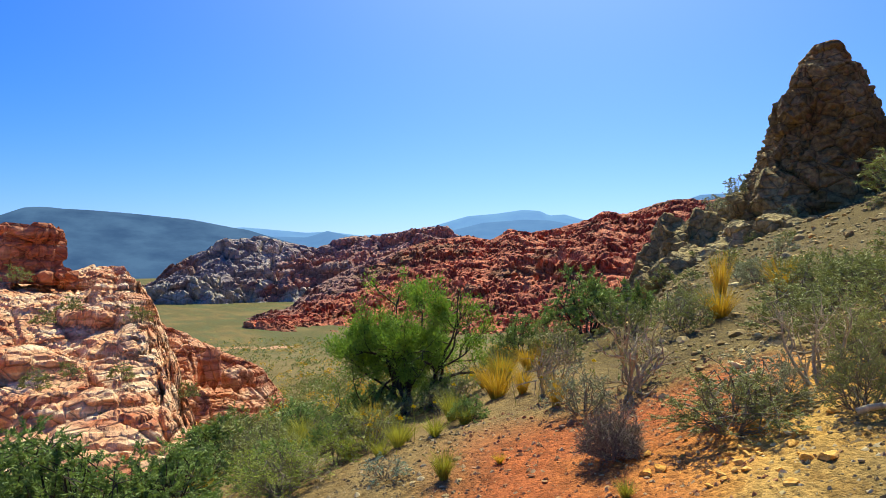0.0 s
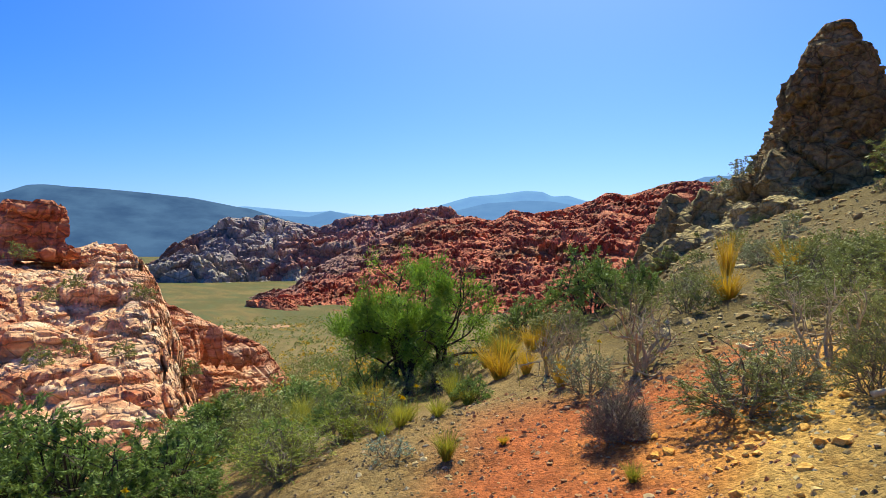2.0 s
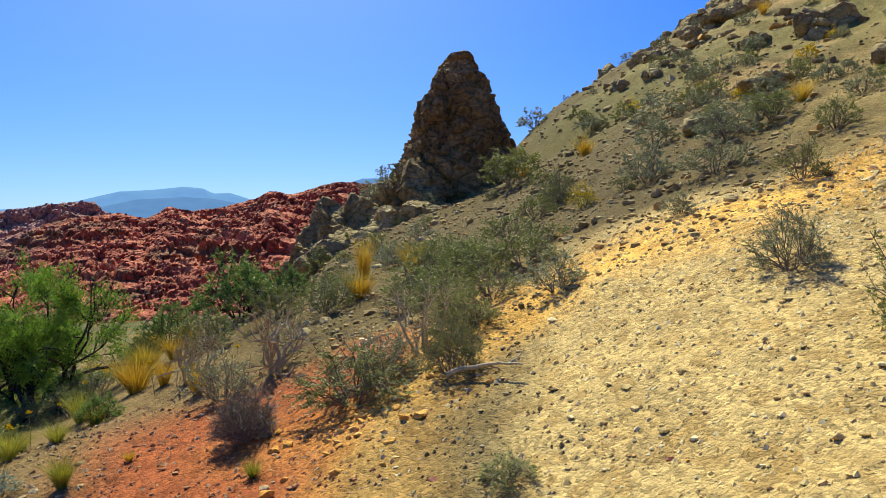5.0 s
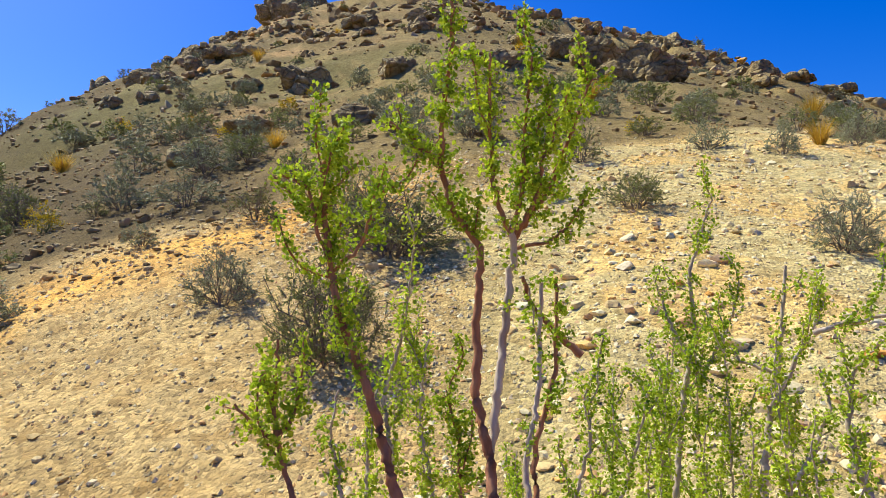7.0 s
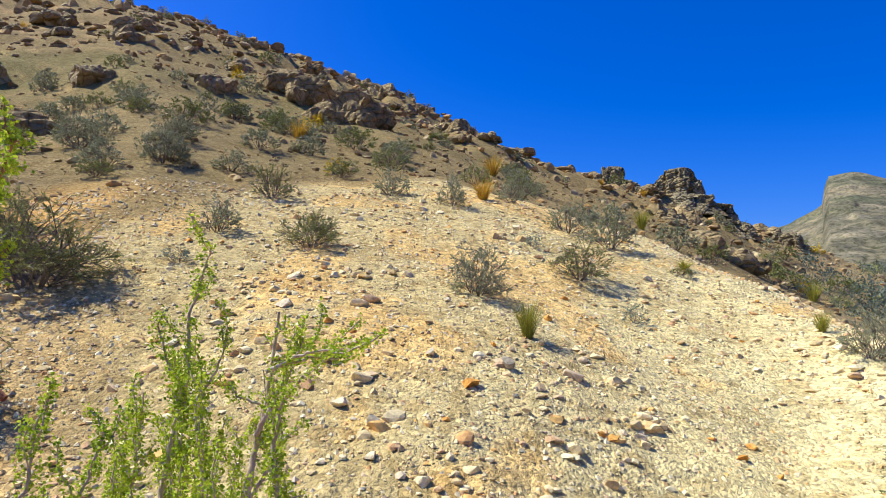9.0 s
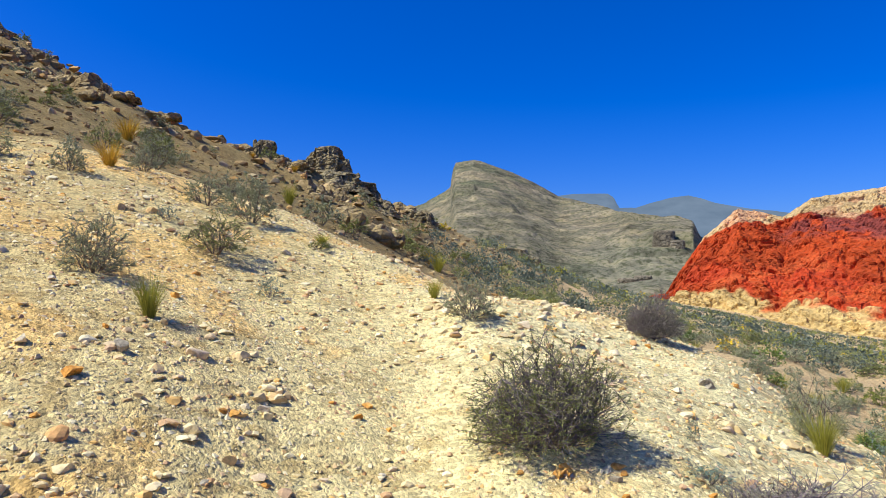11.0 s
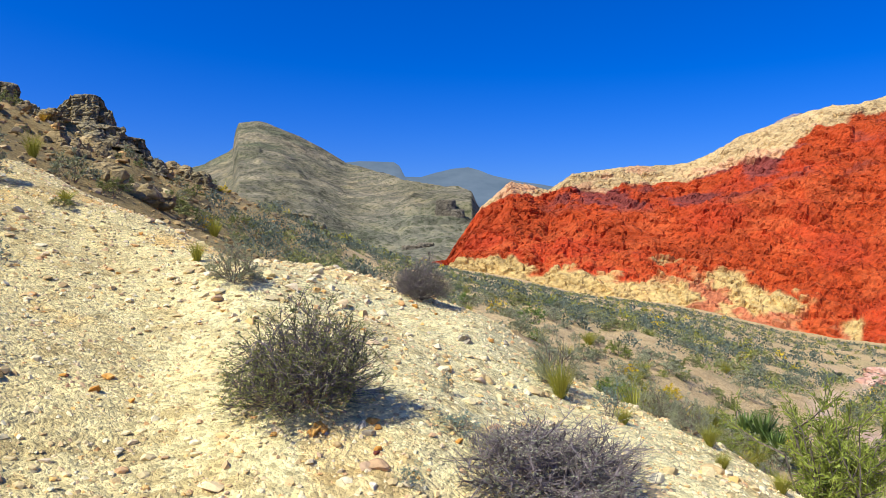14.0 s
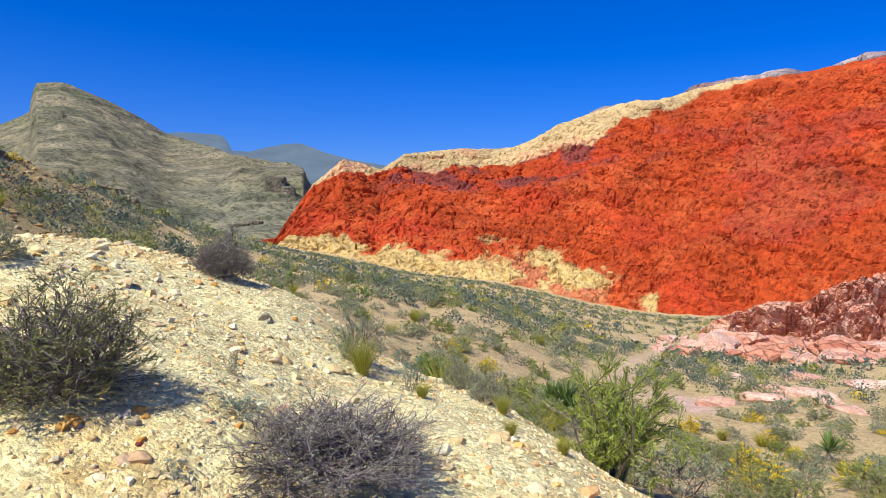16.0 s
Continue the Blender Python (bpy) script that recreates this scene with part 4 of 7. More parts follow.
crags([(86.5, 48, 1.4, 18.6), (88.3, 50, 1.1, 16.8), (90.4, 50, 0.9, 16.1), (92.4, 50, 1.0, 15.3), (94.6, 50, 0.8, 14.6), (96.2, 50, 1.0, 14.0), (98, 49, 0.9, 13.3), (100, 48, 1.1, 12.4), (102.4, 45, 0.8, 11.4), (87.8, 40, 1.5, 15.9), (90, 40, 1.3, 14.4), (84.6, 42, 1.2, 15.8), (92.6, 38, 1, 12.6), (99.5, 36, 0.8, 10.6)],
      "grey-brown rock outcrop on the ridge", "outcrops on the ridge", 6)
crags([(81.2, 26, 1.0, 18.6), (82.9, 23.5, 0.8, 16.9), (84.6, 24, 1.1, 17.7), (86.4, 23.5, 0.9, 16.8), (79, 29, 1.0, 19.1), (73.6, 25, 0.9, 18.4), (61, 16.5, 0.6, 14.2), (64.5, 24, 0.9, 18.0), (57, 28, 1.0, 16.7)],
      "brown fractured rock outcrop on the hillside", "outcrops on the hillside", 7)


def peak_cliffs():
    rng = np.random.default_rng(33)
    for k, (az, r, half, tall, el) in enumerate(((138.7, 600, 9, 26, 4.0), (139.7, 590, 6, 18, 3.2), (134.3, 720, 8, 16, 4.0), (135.8, 470, 7, 11, 0.2), (137.0, 480, 6, 10, 0.4), (126.5, 1000, 12, 16, 4.6), (129.5, 850, 9, 14, 4.2))):
        x, y = at(az, r)
        ob = new("cliff", knob_mesh(half, half * 0.8, tall, 0.35, rng, 5.1 * k, True, M_CLIFF))
        ob.matrix_basis = pose(x, y, 1.7 + r * math.tan(radians(el)) - tall, 0, 0, -az)
        tagged(ob, "dark limestone cliff on the grey peak's flank", "cliff", "cliffs on the peak")


peak_cliffs()


def scattered_crags():
    rng = np.random.default_rng(12)
    kinds = [crag_blocks(h, t, rng, M_BROWN, 6, False) for h, t in ((0.6, 0.45), (0.9, 0.6), (0.5, 0.6), (1.1, 0.65), (0.7, 0.8))]
    n = 0
    while n < 140:
        az, r = rng.uniform(38, 118), 18 + 36 * rng.random() ** 0.7
        x, y = at(az, r)
        if float(rocky(np.array([x]), np.array([y]))[0]) < 0.25 and rng.random() < 0.7:
            continue
        s = rng.uniform(0.4, 1.15)
        m = pose(x, y, ground_z(x, y) + 0.05 * s, rng.uniform(-12, 12), rng.uniform(-12, 12), rng.uniform(0, 360)) @ Matrix.Scale(s, 4)
        crag("rock_outcrop", kinds[n % 5], m, "brown weathered rock breaking out of the hillside", "rock", "rocks on the hillside")
        n += 1
    crag("boulder", crag_blocks(0.72, 0.42, rng, M_BROWN, 3), pose(14.24, 10.1, ground_z(14.24, 10.1) + 0.2, 0, 0, 20), "tan boulder half sunk in the hillside", "boulder")
    crag("boulder", crag_blocks(0.42, 0.34, rng, M_BROWN, 4), pose(10.8, 9.2, ground_z(10.8, 9.2) + 0.16, 0, 0, 70), "grey boulder beside the shrubs on the hillside", "boulder")


scattered_crags()


def layered_rocks():
    ob = new("sandstone_outcrop", range_mesh(
        (-54, 1.0, -42, 0.4, -35, -0.1, -33.3, 0.0, -30, 0.2, -28.5, 0.3, -27.2, 0.8, -25.3, 0.6, -24.6, 0.0, -23.8, -1.1, -23.0, -2.6, -22.2, -5.0, -21.3, -8.2, -20.2, -11.4, -18.5, -15.5, -17.6, -17.5),
        (-54, -13.5, -21, -14.5, -18.2, -17.0, -17.6, -18.0), (-54, 47, -26, 44, -22, 32, -20, 24, -17.6, 20.0), (-54, 19, -17.6, 18.0), 330, 170,
        [(3.4, 0.60), (1.4, 0.30), (0.55, 0.11)], plain_colour, M_PINK, 601, 0.03, step=(0.75, 1.05), flat=3.4, dip=(0.16, 0.0), groove=1.0))
    tagged(ob, "pink and white layered sandstone outcrop", "rock outcrop")
    ob = new("sandstone_outcrop", range_mesh(
        (-25, -1.8, -23, -3.0, -22.2, -3.8, -20.8, -4.4, -19.6, -5.4, -18.5, -5.9, -17.6, -6.4, -16.1, -6.9, -15, -7.6, -13.9, -9.2, -12.6, -10.8),
        (-25, -11, -17, -11.0, -12.6, -11.5), (-25, 47, -12.6, 41), (-25, 36, -12.6, 36), 200, 110,
        [(3.2, 0.9), (1.3, 0.4), (0.5, 0.12)], plain_colour, M_ROSE, 631, 0.02, step=(0.6, 0.55)))
    tagged(ob, "rose-red broken sandstone outcrop above the gully", "rock outcrop")
    ob = new("sandstone_ledge", range_mesh(
        (171.5, -8.6, 174, -7.4, 176.2, -6.3, 178, -5.6, 179.6, -5.5, 181, -5.2, 182.2, -4.0, 183.6, -3.4, 186, -3.0, 192, -3.2, 198, -4.0),
        (171.5, -9.3, 176, -9.9, 180, -10.3, 198, -10.3), (171.5, 135, 198, 140), (171.5, 118, 198, 92), 300, 120,
        [(8, 5.5), (3.6, 3.0), (1.5, 1.0)], plain_colour, M_MAROON, 661, 0.03, step=(2.6, 2.8), flat=2.6, groove=1.5))
    tagged(ob, "rose and white sandstone ledges at the wash's edge", "rock outcrop")
    rng = np.random.default_rng(8)
    me = knob_mesh(1.5, 1.35, 3.25, 0.06, rng, 77, True, M_REDBOULDER)
    ob = new("balanced_boulder", me)
    a = radians(-31.6)
    ob.matrix_basis = pose(42 * math.sin(a), 42 * math.cos(a), 1.45, 3, 4, 26)
    tagged(ob, "dark red boulder balanced on the pale outcrop", "boulder", "boulders on the outcrop")
    for az, r, s, el in ((-29.6, 41, 0.75, 0.6), (-28.8, 40, 0.6, 0.5), (-32.8, 40.5, 0.65, 0.3), (-30.6, 40, 0.65, 0.5)):
        a = radians(az)
        crag("boulder", crag_blocks(s, s * 0.7, rng, M_REDBOULDER, 2), pose(r * math.sin(a), r * math.cos(a), 1.6 + r * math.tan(radians(el)) - 0.15, 0, 0, 40 * s), "small dark red boulder on the pale outcrop", "boulder", "boulders on the outcrop")
    for az, r, s, el, tall in ((-18.9, 38.5, 0.75, -7.2, 1.3), (-16.9, 38, 0.7, -8.0, 0.7), (-13.5, 33, 0.75, -10.8, 0.6), (-17.6, 37.5, 0.6, -8.2, 0.6)):
        a = radians(az)
        crag("boulder", crag_blocks(s, tall, rng, M_REDBOULDER if tall > 1 else M_ROSE, 3), pose(r * math.sin(a), r * math.cos(a), 1.6 + r * math.tan(radians(el)), 0, 0, 70 * s), "upright red sandstone block on the rose outcrop", "boulder", "blocks above the gully")
    for az, r, half, zup in ((175.5, 36, 0.8, 0.1), (178.5, 42, 1.0, 0.1), (182, 46, 1.3, 0.2), (181, 62, 1.8, 0.3), (184, 38, 0.9, 0.1), (179.6, 52, 1.1, 0.2), (185.5, 55, 1.5, 0.3), (176.5, 57, 0.9, 0.2)):
        x, y = at(az, r)
        v, f = angular(4, (half * 1.5, half * 0.8, 0.38 + zup), rng, 12, 0.08, 0.5)
        ob = new("sandstone_slab", mesh_from("sandstone_slab", v, f, M_SLAB))
        ob.matrix_basis = pose(x, y, ground_z(x, y) + 0.02, 4, -5, rng.uniform(-30, 30))
        tagged(ob, "flat pale rose sandstone slab in the wash", "rock slab", "slabs in the wash")


def ledge_blocks():
    """Blocks and slabs that have broken from the ledges beyond the wash."""
    rng = np.random.default_rng(29)
    for k in range(52):
        az, r = rng.uniform(170, 188), rng.uniform(72, 112)
        half = rng.uniform(1.2, 4.2) if az > 175 else rng.uniform(0.6, 1.4)
        x, y = at(az, r)
        z = ground_z(x, y)
        crag("boulder", crag_blocks(half, half * rng.uniform(0.35, 0.6), rng, M_MAROON if k % 4 else M_SLAB, 3, False), pose(x, y, z + 0.15 * half, 0, 0, rng.uniform(0, 360)), "rose sandstone block fallen at the foot of the ledges", "boulder", "blocks below the ledges")


layered_rocks()
ledge_blocks()


# ---------------------------------------------------------------- plants
def tubes(segs, sides=3):
    """Tapered twigs: rows of start, end and two radii."""
    s = np.asarray(segs, float)
    p, q, r0, r1 = s[:, 0:3], s[:, 3:6], s[:, 6], s[:, 7]
    d = q - p
    d = d / np.maximum(np.linalg.norm(d, axis=1, keepdims=True), 1e-9)
    ref = np.where(np.abs(d[:, 2:3]) < 0.9, np.array([[0, 0, 1.0]]), np.array([[1.0, 0, 0]]))
    u = np.cross(d, ref)
    u /= np.maximum(np.linalg.norm(u, axis=1, keepdims=True), 1e-9)
    w = np.cross(d, u)
    vs = []
    for c, r in ((p, r0), (q, r1)):
        for k in range(sides):
            a = 2 * math.pi * k / sides
            vs.append(c + r[:, None] * (math.cos(a) * u + math.sin(a) * w))
    v = np.stack(vs, 1).reshape(-1, 3)
    n = len(s)
    f = []
    for k in range(sides):
        k2 = (k + 1) % sides
        f.append([k, k2, sides + k2, sides + k])
    f = (np.arange(n)[:, None, None] * 2 * sides + np.array(f)[None]).reshape(-1, 4)
    return v, f


def blades(points, dirs, length, width, rng, tilt=0.7):
    """Small pointed leaves, each a folded diamond of two faces."""
    p, d = np.asarray(points, float), np.asarray(dirs, float)
    n = len(p)
    d = d + tilt * rng.normal(size=(n, 3))
    d /= np.maximum(np.linalg.norm(d, axis=1, keepdims=True), 1e-9)
    w = np.cross(d, rng.normal(size=(n, 3)))
    w /= np.maximum(np.linalg.norm(w, axis=1, keepdims=True), 1e-9)
    nrm = np.cross(d, w)
    L = length * rng.uniform(0.6, 1.3, (n, 1))
    W = width * rng.uniform(0.7, 1.3, (n, 1))
    mid = p + d * L * 0.55
    v = np.stack([p, mid + w * W + nrm * W * 0.3, p + d * L, mid - w * W + nrm * W * 0.3], 1).reshape(-1, 3)
    return v, np.arange(n * 4).reshape(n, 4)


def needles(points, dirs, length, width, rng, tilt=0.7):
    """Fine narrow leaves, one face each."""
    p, d = np.asarray(points, float), np.asarray(dirs, float)
    n = len(p)
    d = d + tilt * rng.normal(size=(n, 3))
    d /= np.maximum(np.linalg.norm(d, axis=1, keepdims=True), 1e-9)
    w = np.cross(d, rng.normal(size=(n, 3)))
    w /= np.maximum(np.linalg.norm(w, axis=1, keepdims=True), 1e-9)
    L, W = length * rng.uniform(0.6, 1.3, (n, 1)), width * rng.uniform(0.7, 1.3, (n, 1))
    v = np.stack([p - w * W, p + w * W, p + d * L], 1).reshape(-1, 3)
    return v, np.arange(n * 3).reshape(n, 3)


def unit(v):
    return v / max(1e-9, np.linalg.norm(v))


def grow(rng, stems, spread, forks, lengths, bend=0.25, rise=0.05, thick=0.02, base=0.10, subs=3):
    """A branching bush: returns its twigs, and for the outer ones points and directions for leaves."""
    segs, tips = [], []

    def branch(p, d, level, r):
        length = lengths[level] * rng.uniform(0.65, 1.25)
        pts = [p]
        sub = max(1, subs - level)
        for k in range(sub):
            d = unit(d + bend * rng.normal(size=3) + np.array((0, 0, rise)))
            q = p + d * length / sub
            r1 = r * (1 - 0.5 * (k + 1) / sub)
            segs.append((*p, *q, r * (1 - 0.5 * k / sub), r1))
            p = q
            pts.append(p)
        if level >= len(lengths) - 2:
            tips.append((pts, d, level))
        if level < len(lengths) - 1:
            for _ in range(forks[level]):
                k = rng.integers(1, len(pts))
                branch(pts[k], unit(d + 0.9 * rng.normal(size=3)), level + 1, r * 0.52)

    for k in range(stems):
        a = 2 * math.pi * (k + rng.random()) / stems
        t = radians(spread) * rng.random() ** 0.38
        d = np.array((math.sin(t) * math.cos(a), math.sin(t) * math.sin(a), math.cos(t)))
        branch(np.array((math.cos(a), math.sin(a), 0)) * base * rng.random() + np.array((0, 0, -0.04)), d, 0, thick)
    return segs, tips


def leaf_spots(tips, per, rng):
    ps, ds = [], []
    for pts, d, level in tips:
        for _ in range(per):
            k = rng.integers(0, len(pts) - 1)
            u = rng.random()
            ps.append(pts[k] * (1 - u) + pts[k + 1] * u)
            ds.append(d)
    return ps, ds


# counts: stems, branches on a stem, twigs on a branch, leaves on a twig; from near to far
STYLES = {
    "sage": dict(counts=((13, 7, 7, 30), (12, 6, 5, 16), (9, 5, 4, 12), (9, 4, 4, 9)), spread=84, rag=0.30, twig_length=0.11, ll=0.030, lw=0.0055, leaf=M_SAGE, twig=M_TWIG, thick=0.011, bare=False),
    "twig": dict(counts=((13, 8, 7, 30), (11, 6, 5, 14), (8, 5, 4, 10), (8, 4, 3, 8)), spread=80, rag=0.38, twig_length=0.14, ll=0.030, lw=0.0052, leaf=M_OLIVE, twig=M_TWIG, thick=0.012, bare=True),
    "purple": dict(counts=((38, 10, 10, 3), (18, 7, 5, 4), (10, 5, 4, 4), (9, 4, 3, 3)), spread=88, rag=0.26, twig_length=0.13, ll=0.026, lw=0.0040, leaf=M_SAGE, twig=M_PURPLE, thick=0.0095, bare=True),
    "mixed": dict(counts=((32, 9, 9, 6), (18, 7, 5, 6), (10, 5, 4, 5), (9, 4, 3, 4)), spread=84, rag=0.28, twig_length=0.13, ll=0.034, lw=0.0062, leaf=M_OLIVE, twig=M_PURPLE, thick=0.0095, bare=True),
    "olive": dict(counts=((13, 7, 7, 30), (12, 6, 5, 16), (9, 5, 4, 12), (9, 4, 4, 9)), spread=80, rag=0.32, twig_length=0.11, ll=0.032, lw=0.0056, leaf=M_OLIVE, twig=M_TWIG, thick=0.011, bare=False),
    "green": dict(counts=((14, 7, 7, 27), (14, 7, 6, 22), (10, 5, 5, 12), (8, 4, 3, 10)), spread=84, rag=0.22, twig_length=0.095, ll=0.030, lw=0.0052, leaf=M_GREEN, twig=M_BARK, thick=0.012, bare=False),
    "lime": dict(counts=((15, 7, 7, 14), (12, 6, 5, 12), (9, 5, 4, 9), (8, 4, 3, 8)), spread=62, rag=0.40, twig_length=0.17, ll=0.040, lw=0.0060, leaf=M_LIMEGRASS, twig=M_TWIG, thick=0.010, bare=True),
    "silver": dict(counts=((10, 4, 4, 9), (8, 4, 3, 8), (6, 3, 3, 6), (5, 3, 3, 5)), spread=80, rag=0.25, twig_length=0.15, ll=0.07, lw=0.014, leaf=M_SILVER, twig=M_TWIG, thick=0.010, bare=False),
    "flower": dict(counts=((13, 6, 6, 8), (11, 5, 4, 8), (9, 4, 4, 7), (8, 4, 3, 7)), spread=76, rag=0.30, twig_length=0.13, ll=0.040, lw=0.0100, leaf=M_YELLOW, twig=M_OLIVE, thick=0.012, bare=True),
}


def dome_bush(style, seed, low):
    """A bush one metre high and wide: crooked stems from one foot, twigs out to an uneven dome, leaves thick at the tips."""
    k = STYLES[style]
    rng = np.random.default_rng(seed)
    n_stem, n_branch, n_twig, n_leaf = k["counts"][low]
    grow_leaf = (0.72, 1.3, 2.3, 3.0)[low]
    segs, ps, ds = [], [], []
    off = rng.uniform(0, 50, 3)

    def shell(d):
        return 1 + k["rag"] * float(vnoise(d[0] * 2.2 + off[0], d[1] * 2.2 + off[1], d[2] * 2.2 + off[2], 3)) + 0.10 * rng.normal()

    def crooked(p, q, n, bend, r0, r1):
        pts, length = [p], np.linalg.norm(q - p)
        for i in range(1, n + 1):
            e = p + (q - p) * i / n + (bend * length * rng.normal(size=3) if i < n else 0)
            segs.append((*pts[-1], *e, r0 + (r1 - r0) * (i - 1) / n, r0 + (r1 - r0) * i / n))
            pts.append(e)
        return pts

    for i in range(n_stem):
        a, t = 2.4 * i + 0.5 * rng.normal(), radians(k["spread"]) * math.sqrt((i + rng.random()) / n_stem)
        d = np.array((math.sin(t) * math.cos(a), math.sin(t) * math.sin(a), math.cos(t)))
        scale = np.array((0.5, 0.5, 0.92))
        end = d * scale * shell(d) * rng.uniform(0.55, 0.78) + np.array((0, 0, 0.06))
        foot = np.array((0.05 * math.cos(a), 0.05 * math.sin(a), -0.04))
        pts = crooked(foot, end, 4 if low == 0 else 2, 0.05, k["thick"], k["thick"] * 0.5)
        vigour = rng.uniform(0.35, 1.25)
        for j in range(n_branch):
            b = pts[int(rng.integers(1, len(pts)))]
            e = unit(d + 0.75 * rng.normal(size=3) * np.array((1, 1, 0.7)))
            e[2] = abs(e[2]) * 0.9 + 0.02
            tip = unit(e) * scale * shell(e) * rng.uniform(0.8, 1.0) + np.array((0, 0, 0.05))
            if np.linalg.norm(tip - b) > 0.5:
                tip = b + (tip - b) * 0.5 / np.linalg.norm(tip - b)
            bp = crooked(b, tip, 2 if low == 0 else 1, 0.08, k["thick"] * 0.45, k["thick"] * 0.25)
            out = unit(tip - b)
            for w in range(n_twig):
                u = rng.uniform(0.45, 1.0)
                q0 = b + (tip - b) * u if low else bp[1] + (bp[2] - bp[1]) * max(0.0, 2 * u - 1)
                f = unit(out + 0.8 * rng.normal(size=3) + np.array((0, 0, 0.25)))
                q1 = q0 + f * k["twig_length"] * rng.uniform(0.5, 1.3)
                if (k["bare"] and (low < 2 or w % 2 == 0)) or (low == 0 and w % 2 == 0):
                    segs.append((*q0, *q1, k["thick"] * 0.22 * (1 + 0.5 * low), k["thick"] * 0.10 * (1 + 0.5 * low)))
                for _ in range(rng.poisson(n_leaf * vigour)):
                    ps.append(q0 + (q1 - q0) * rng.uniform(0.15, 1.05))
                    ds.append(f)
    ps, ds = np.array(ps), np.array(ds)
    v1, f1 = tubes(segs)
    v2, f2 = needles(ps + 0.006 * rng.normal(size=ps.shape), ds, k["ll"] * grow_leaf, k["lw"] * grow_leaf, rng, 0.8)
    v1[:, 2], v2[:, 2] = np.maximum(v1[:, 2], -0.05), np.maximum(v2[:, 2], 0.0)
    return mesh_from(style + "_twigs", v1, f1, k["twig"]), mesh_from(style + "_leaves", v2, f2, k["leaf"])


def grass_mesh(seed, mat, n=150, name="grass_blades"):
    rng = np.random.default_rng(seed)
    vs, fs = [], []
    for i in range(n):
        a, t = rng.uniform(0, 6.28), radians(38) * math.sqrt(rng.random())
        o = np.array((math.cos(a), math.sin(a), 0)) * 0.12 * rng.random()
        d = np.array((math.sin(t) * math.cos(a), math.sin(t) * math.sin(a), math.cos(t)))
        side = np.array((-math.sin(a + rng.normal()), math.cos(a), 0)) * 0.0065
        L = rng.uniform(0.5, 1.0)
        m, e = o + d * L * 0.55, o + d * L + np.array((d[0], d[1], -0.15)) * 0.25 * L
        b = len(vs)
        vs += [o - side, o + side, m + side * 0.8, m - side * 0.8, e + side * 0.15, e - side * 0.15]
        fs += [(b, b + 1, b + 2, b + 3), (b + 3, b + 2, b + 4, b + 5)]
    vs = np.array(vs)
    vs[:, 2] = vs[:, 2] / vs[:, 2].max() - 0.03
    wide = np.percentile(np.hypot(vs[:, 0], vs[:, 1]), 97) * 2
    vs[:, :2] /= wide
    return mesh_from(name, vs, np.array(fs), mat)


NAMES = {
    "sage": ("sagebrush", "grey-green sagebrush with woody stems on stony ground", "shrub"),
    "twig": ("desert_shrub", "twiggy olive-grey desert shrub on the scree", "shrub"),
    "purple": ("blackbrush", "dense purplish-grey bush of almost bare twigs", "shrub"),
    "mixed": ("blackbrush", "dense grey twiggy bush with sparse olive leaves", "shrub"),
    "olive": ("desert_shrub", "bushy olive-green desert shrub on the slope", "shrub"),
    "green": ("green_shrub", "leafy fresh-green shrub on the slope", "shrub"),
    "lime": ("green_shrub", "loose yellow-green shrub with thin stalks beside the path", "shrub"),
    "silver": ("desert_herb", "low silvery-green herb among the gravel", "herb"),
    "flower": ("flowering_shrub", "small shrub covered in yellow flowers", "shrub"),
    "straw": ("grass_tuft", "tuft of golden dry bunch grass", "grass tuft"),
    "grass": ("grass_tuft", "yellow-green tuft of bunch grass on gravel", "grass tuft"),
}
BUSHES = {}


def master(style, variant, low):
    """Meshes of one variant of a plant, made once."""
    key = (style, variant, low)
    if key not in BUSHES:
        seed = sum(ord(ch) for ch in style) * 7 + variant * 101 + 5 * low
        if style in ("straw", "grass"):
            BUSHES[key] = (None, grass_mesh(seed, M_STRAW if style == "straw" else M_GRASS, 300 if low else 420))
        else:
            BUSHES[key] = dome_bush(style, seed, low)
    return BUSHES[key]


PLANT_RNG = np.random.default_rng(77)


def plant(style, x, y, wide, tall, group, far=None):
    r = math.hypot(x, y + 1)
    low = 0 if far is False or (far is None and r < 7) else 1 if r < 14 else 2 if r < 24 else 3
    variant = int(PLANT_RNG.integers(0, 3))
    name, label, category = NAMES[style]
    twigs, leaves = master(style, variant, low)
    root = thing(name, label, category, group)
    if twigs:
        part("branchwork", twigs, root)
    part("blossom" if style == "flower" else "tuft" if style in ("straw", "grass") else "foliage", leaves, root)
    root.matrix_basis = pose(x, y, ground_z(x, y) - 0.02 * tall, 0, 0, PLANT_RNG.uniform(0, 360)) @ Matrix.Diagonal((wide, wide, tall, 1))
    return root


def plants(style, rows_of, group, far=None):
    for x, y, wide, tall in rows_of:
        plant(style, x, y, wide, tall, group, far)


# bushes of the scree and the slope above it: x, y, width, height
plants("sage", [(4.34, 2.66, 0.55, 0.53), (5.8, 4.96, 0.40, 0.30), (8.12, 7.76, 0.85, 0.76), (7.66, 6.07, 0.95, 0.58), (9.83, 7.63, 1.2, 0.8), (4.09, 4.91, 0.65, 0.5),
                (7.1, 0.98, 0.56, 0.43), (9.92, -0.6, 0.58, 0.5), (9.37, -1.48, 0.42, 0.52), (10.27, -2.41, 0.45, 0.4), (9.05, -3.0, 0.62, 0.5), (8.5, -3.41, 0.66, 0.66),
                (5.79, -1.55, 0.52, 0.55), (10.69, 2.81, 0.66, 0.57), (10.9, 1.96, 0.75, 0.4)], "sagebrush on the scree")
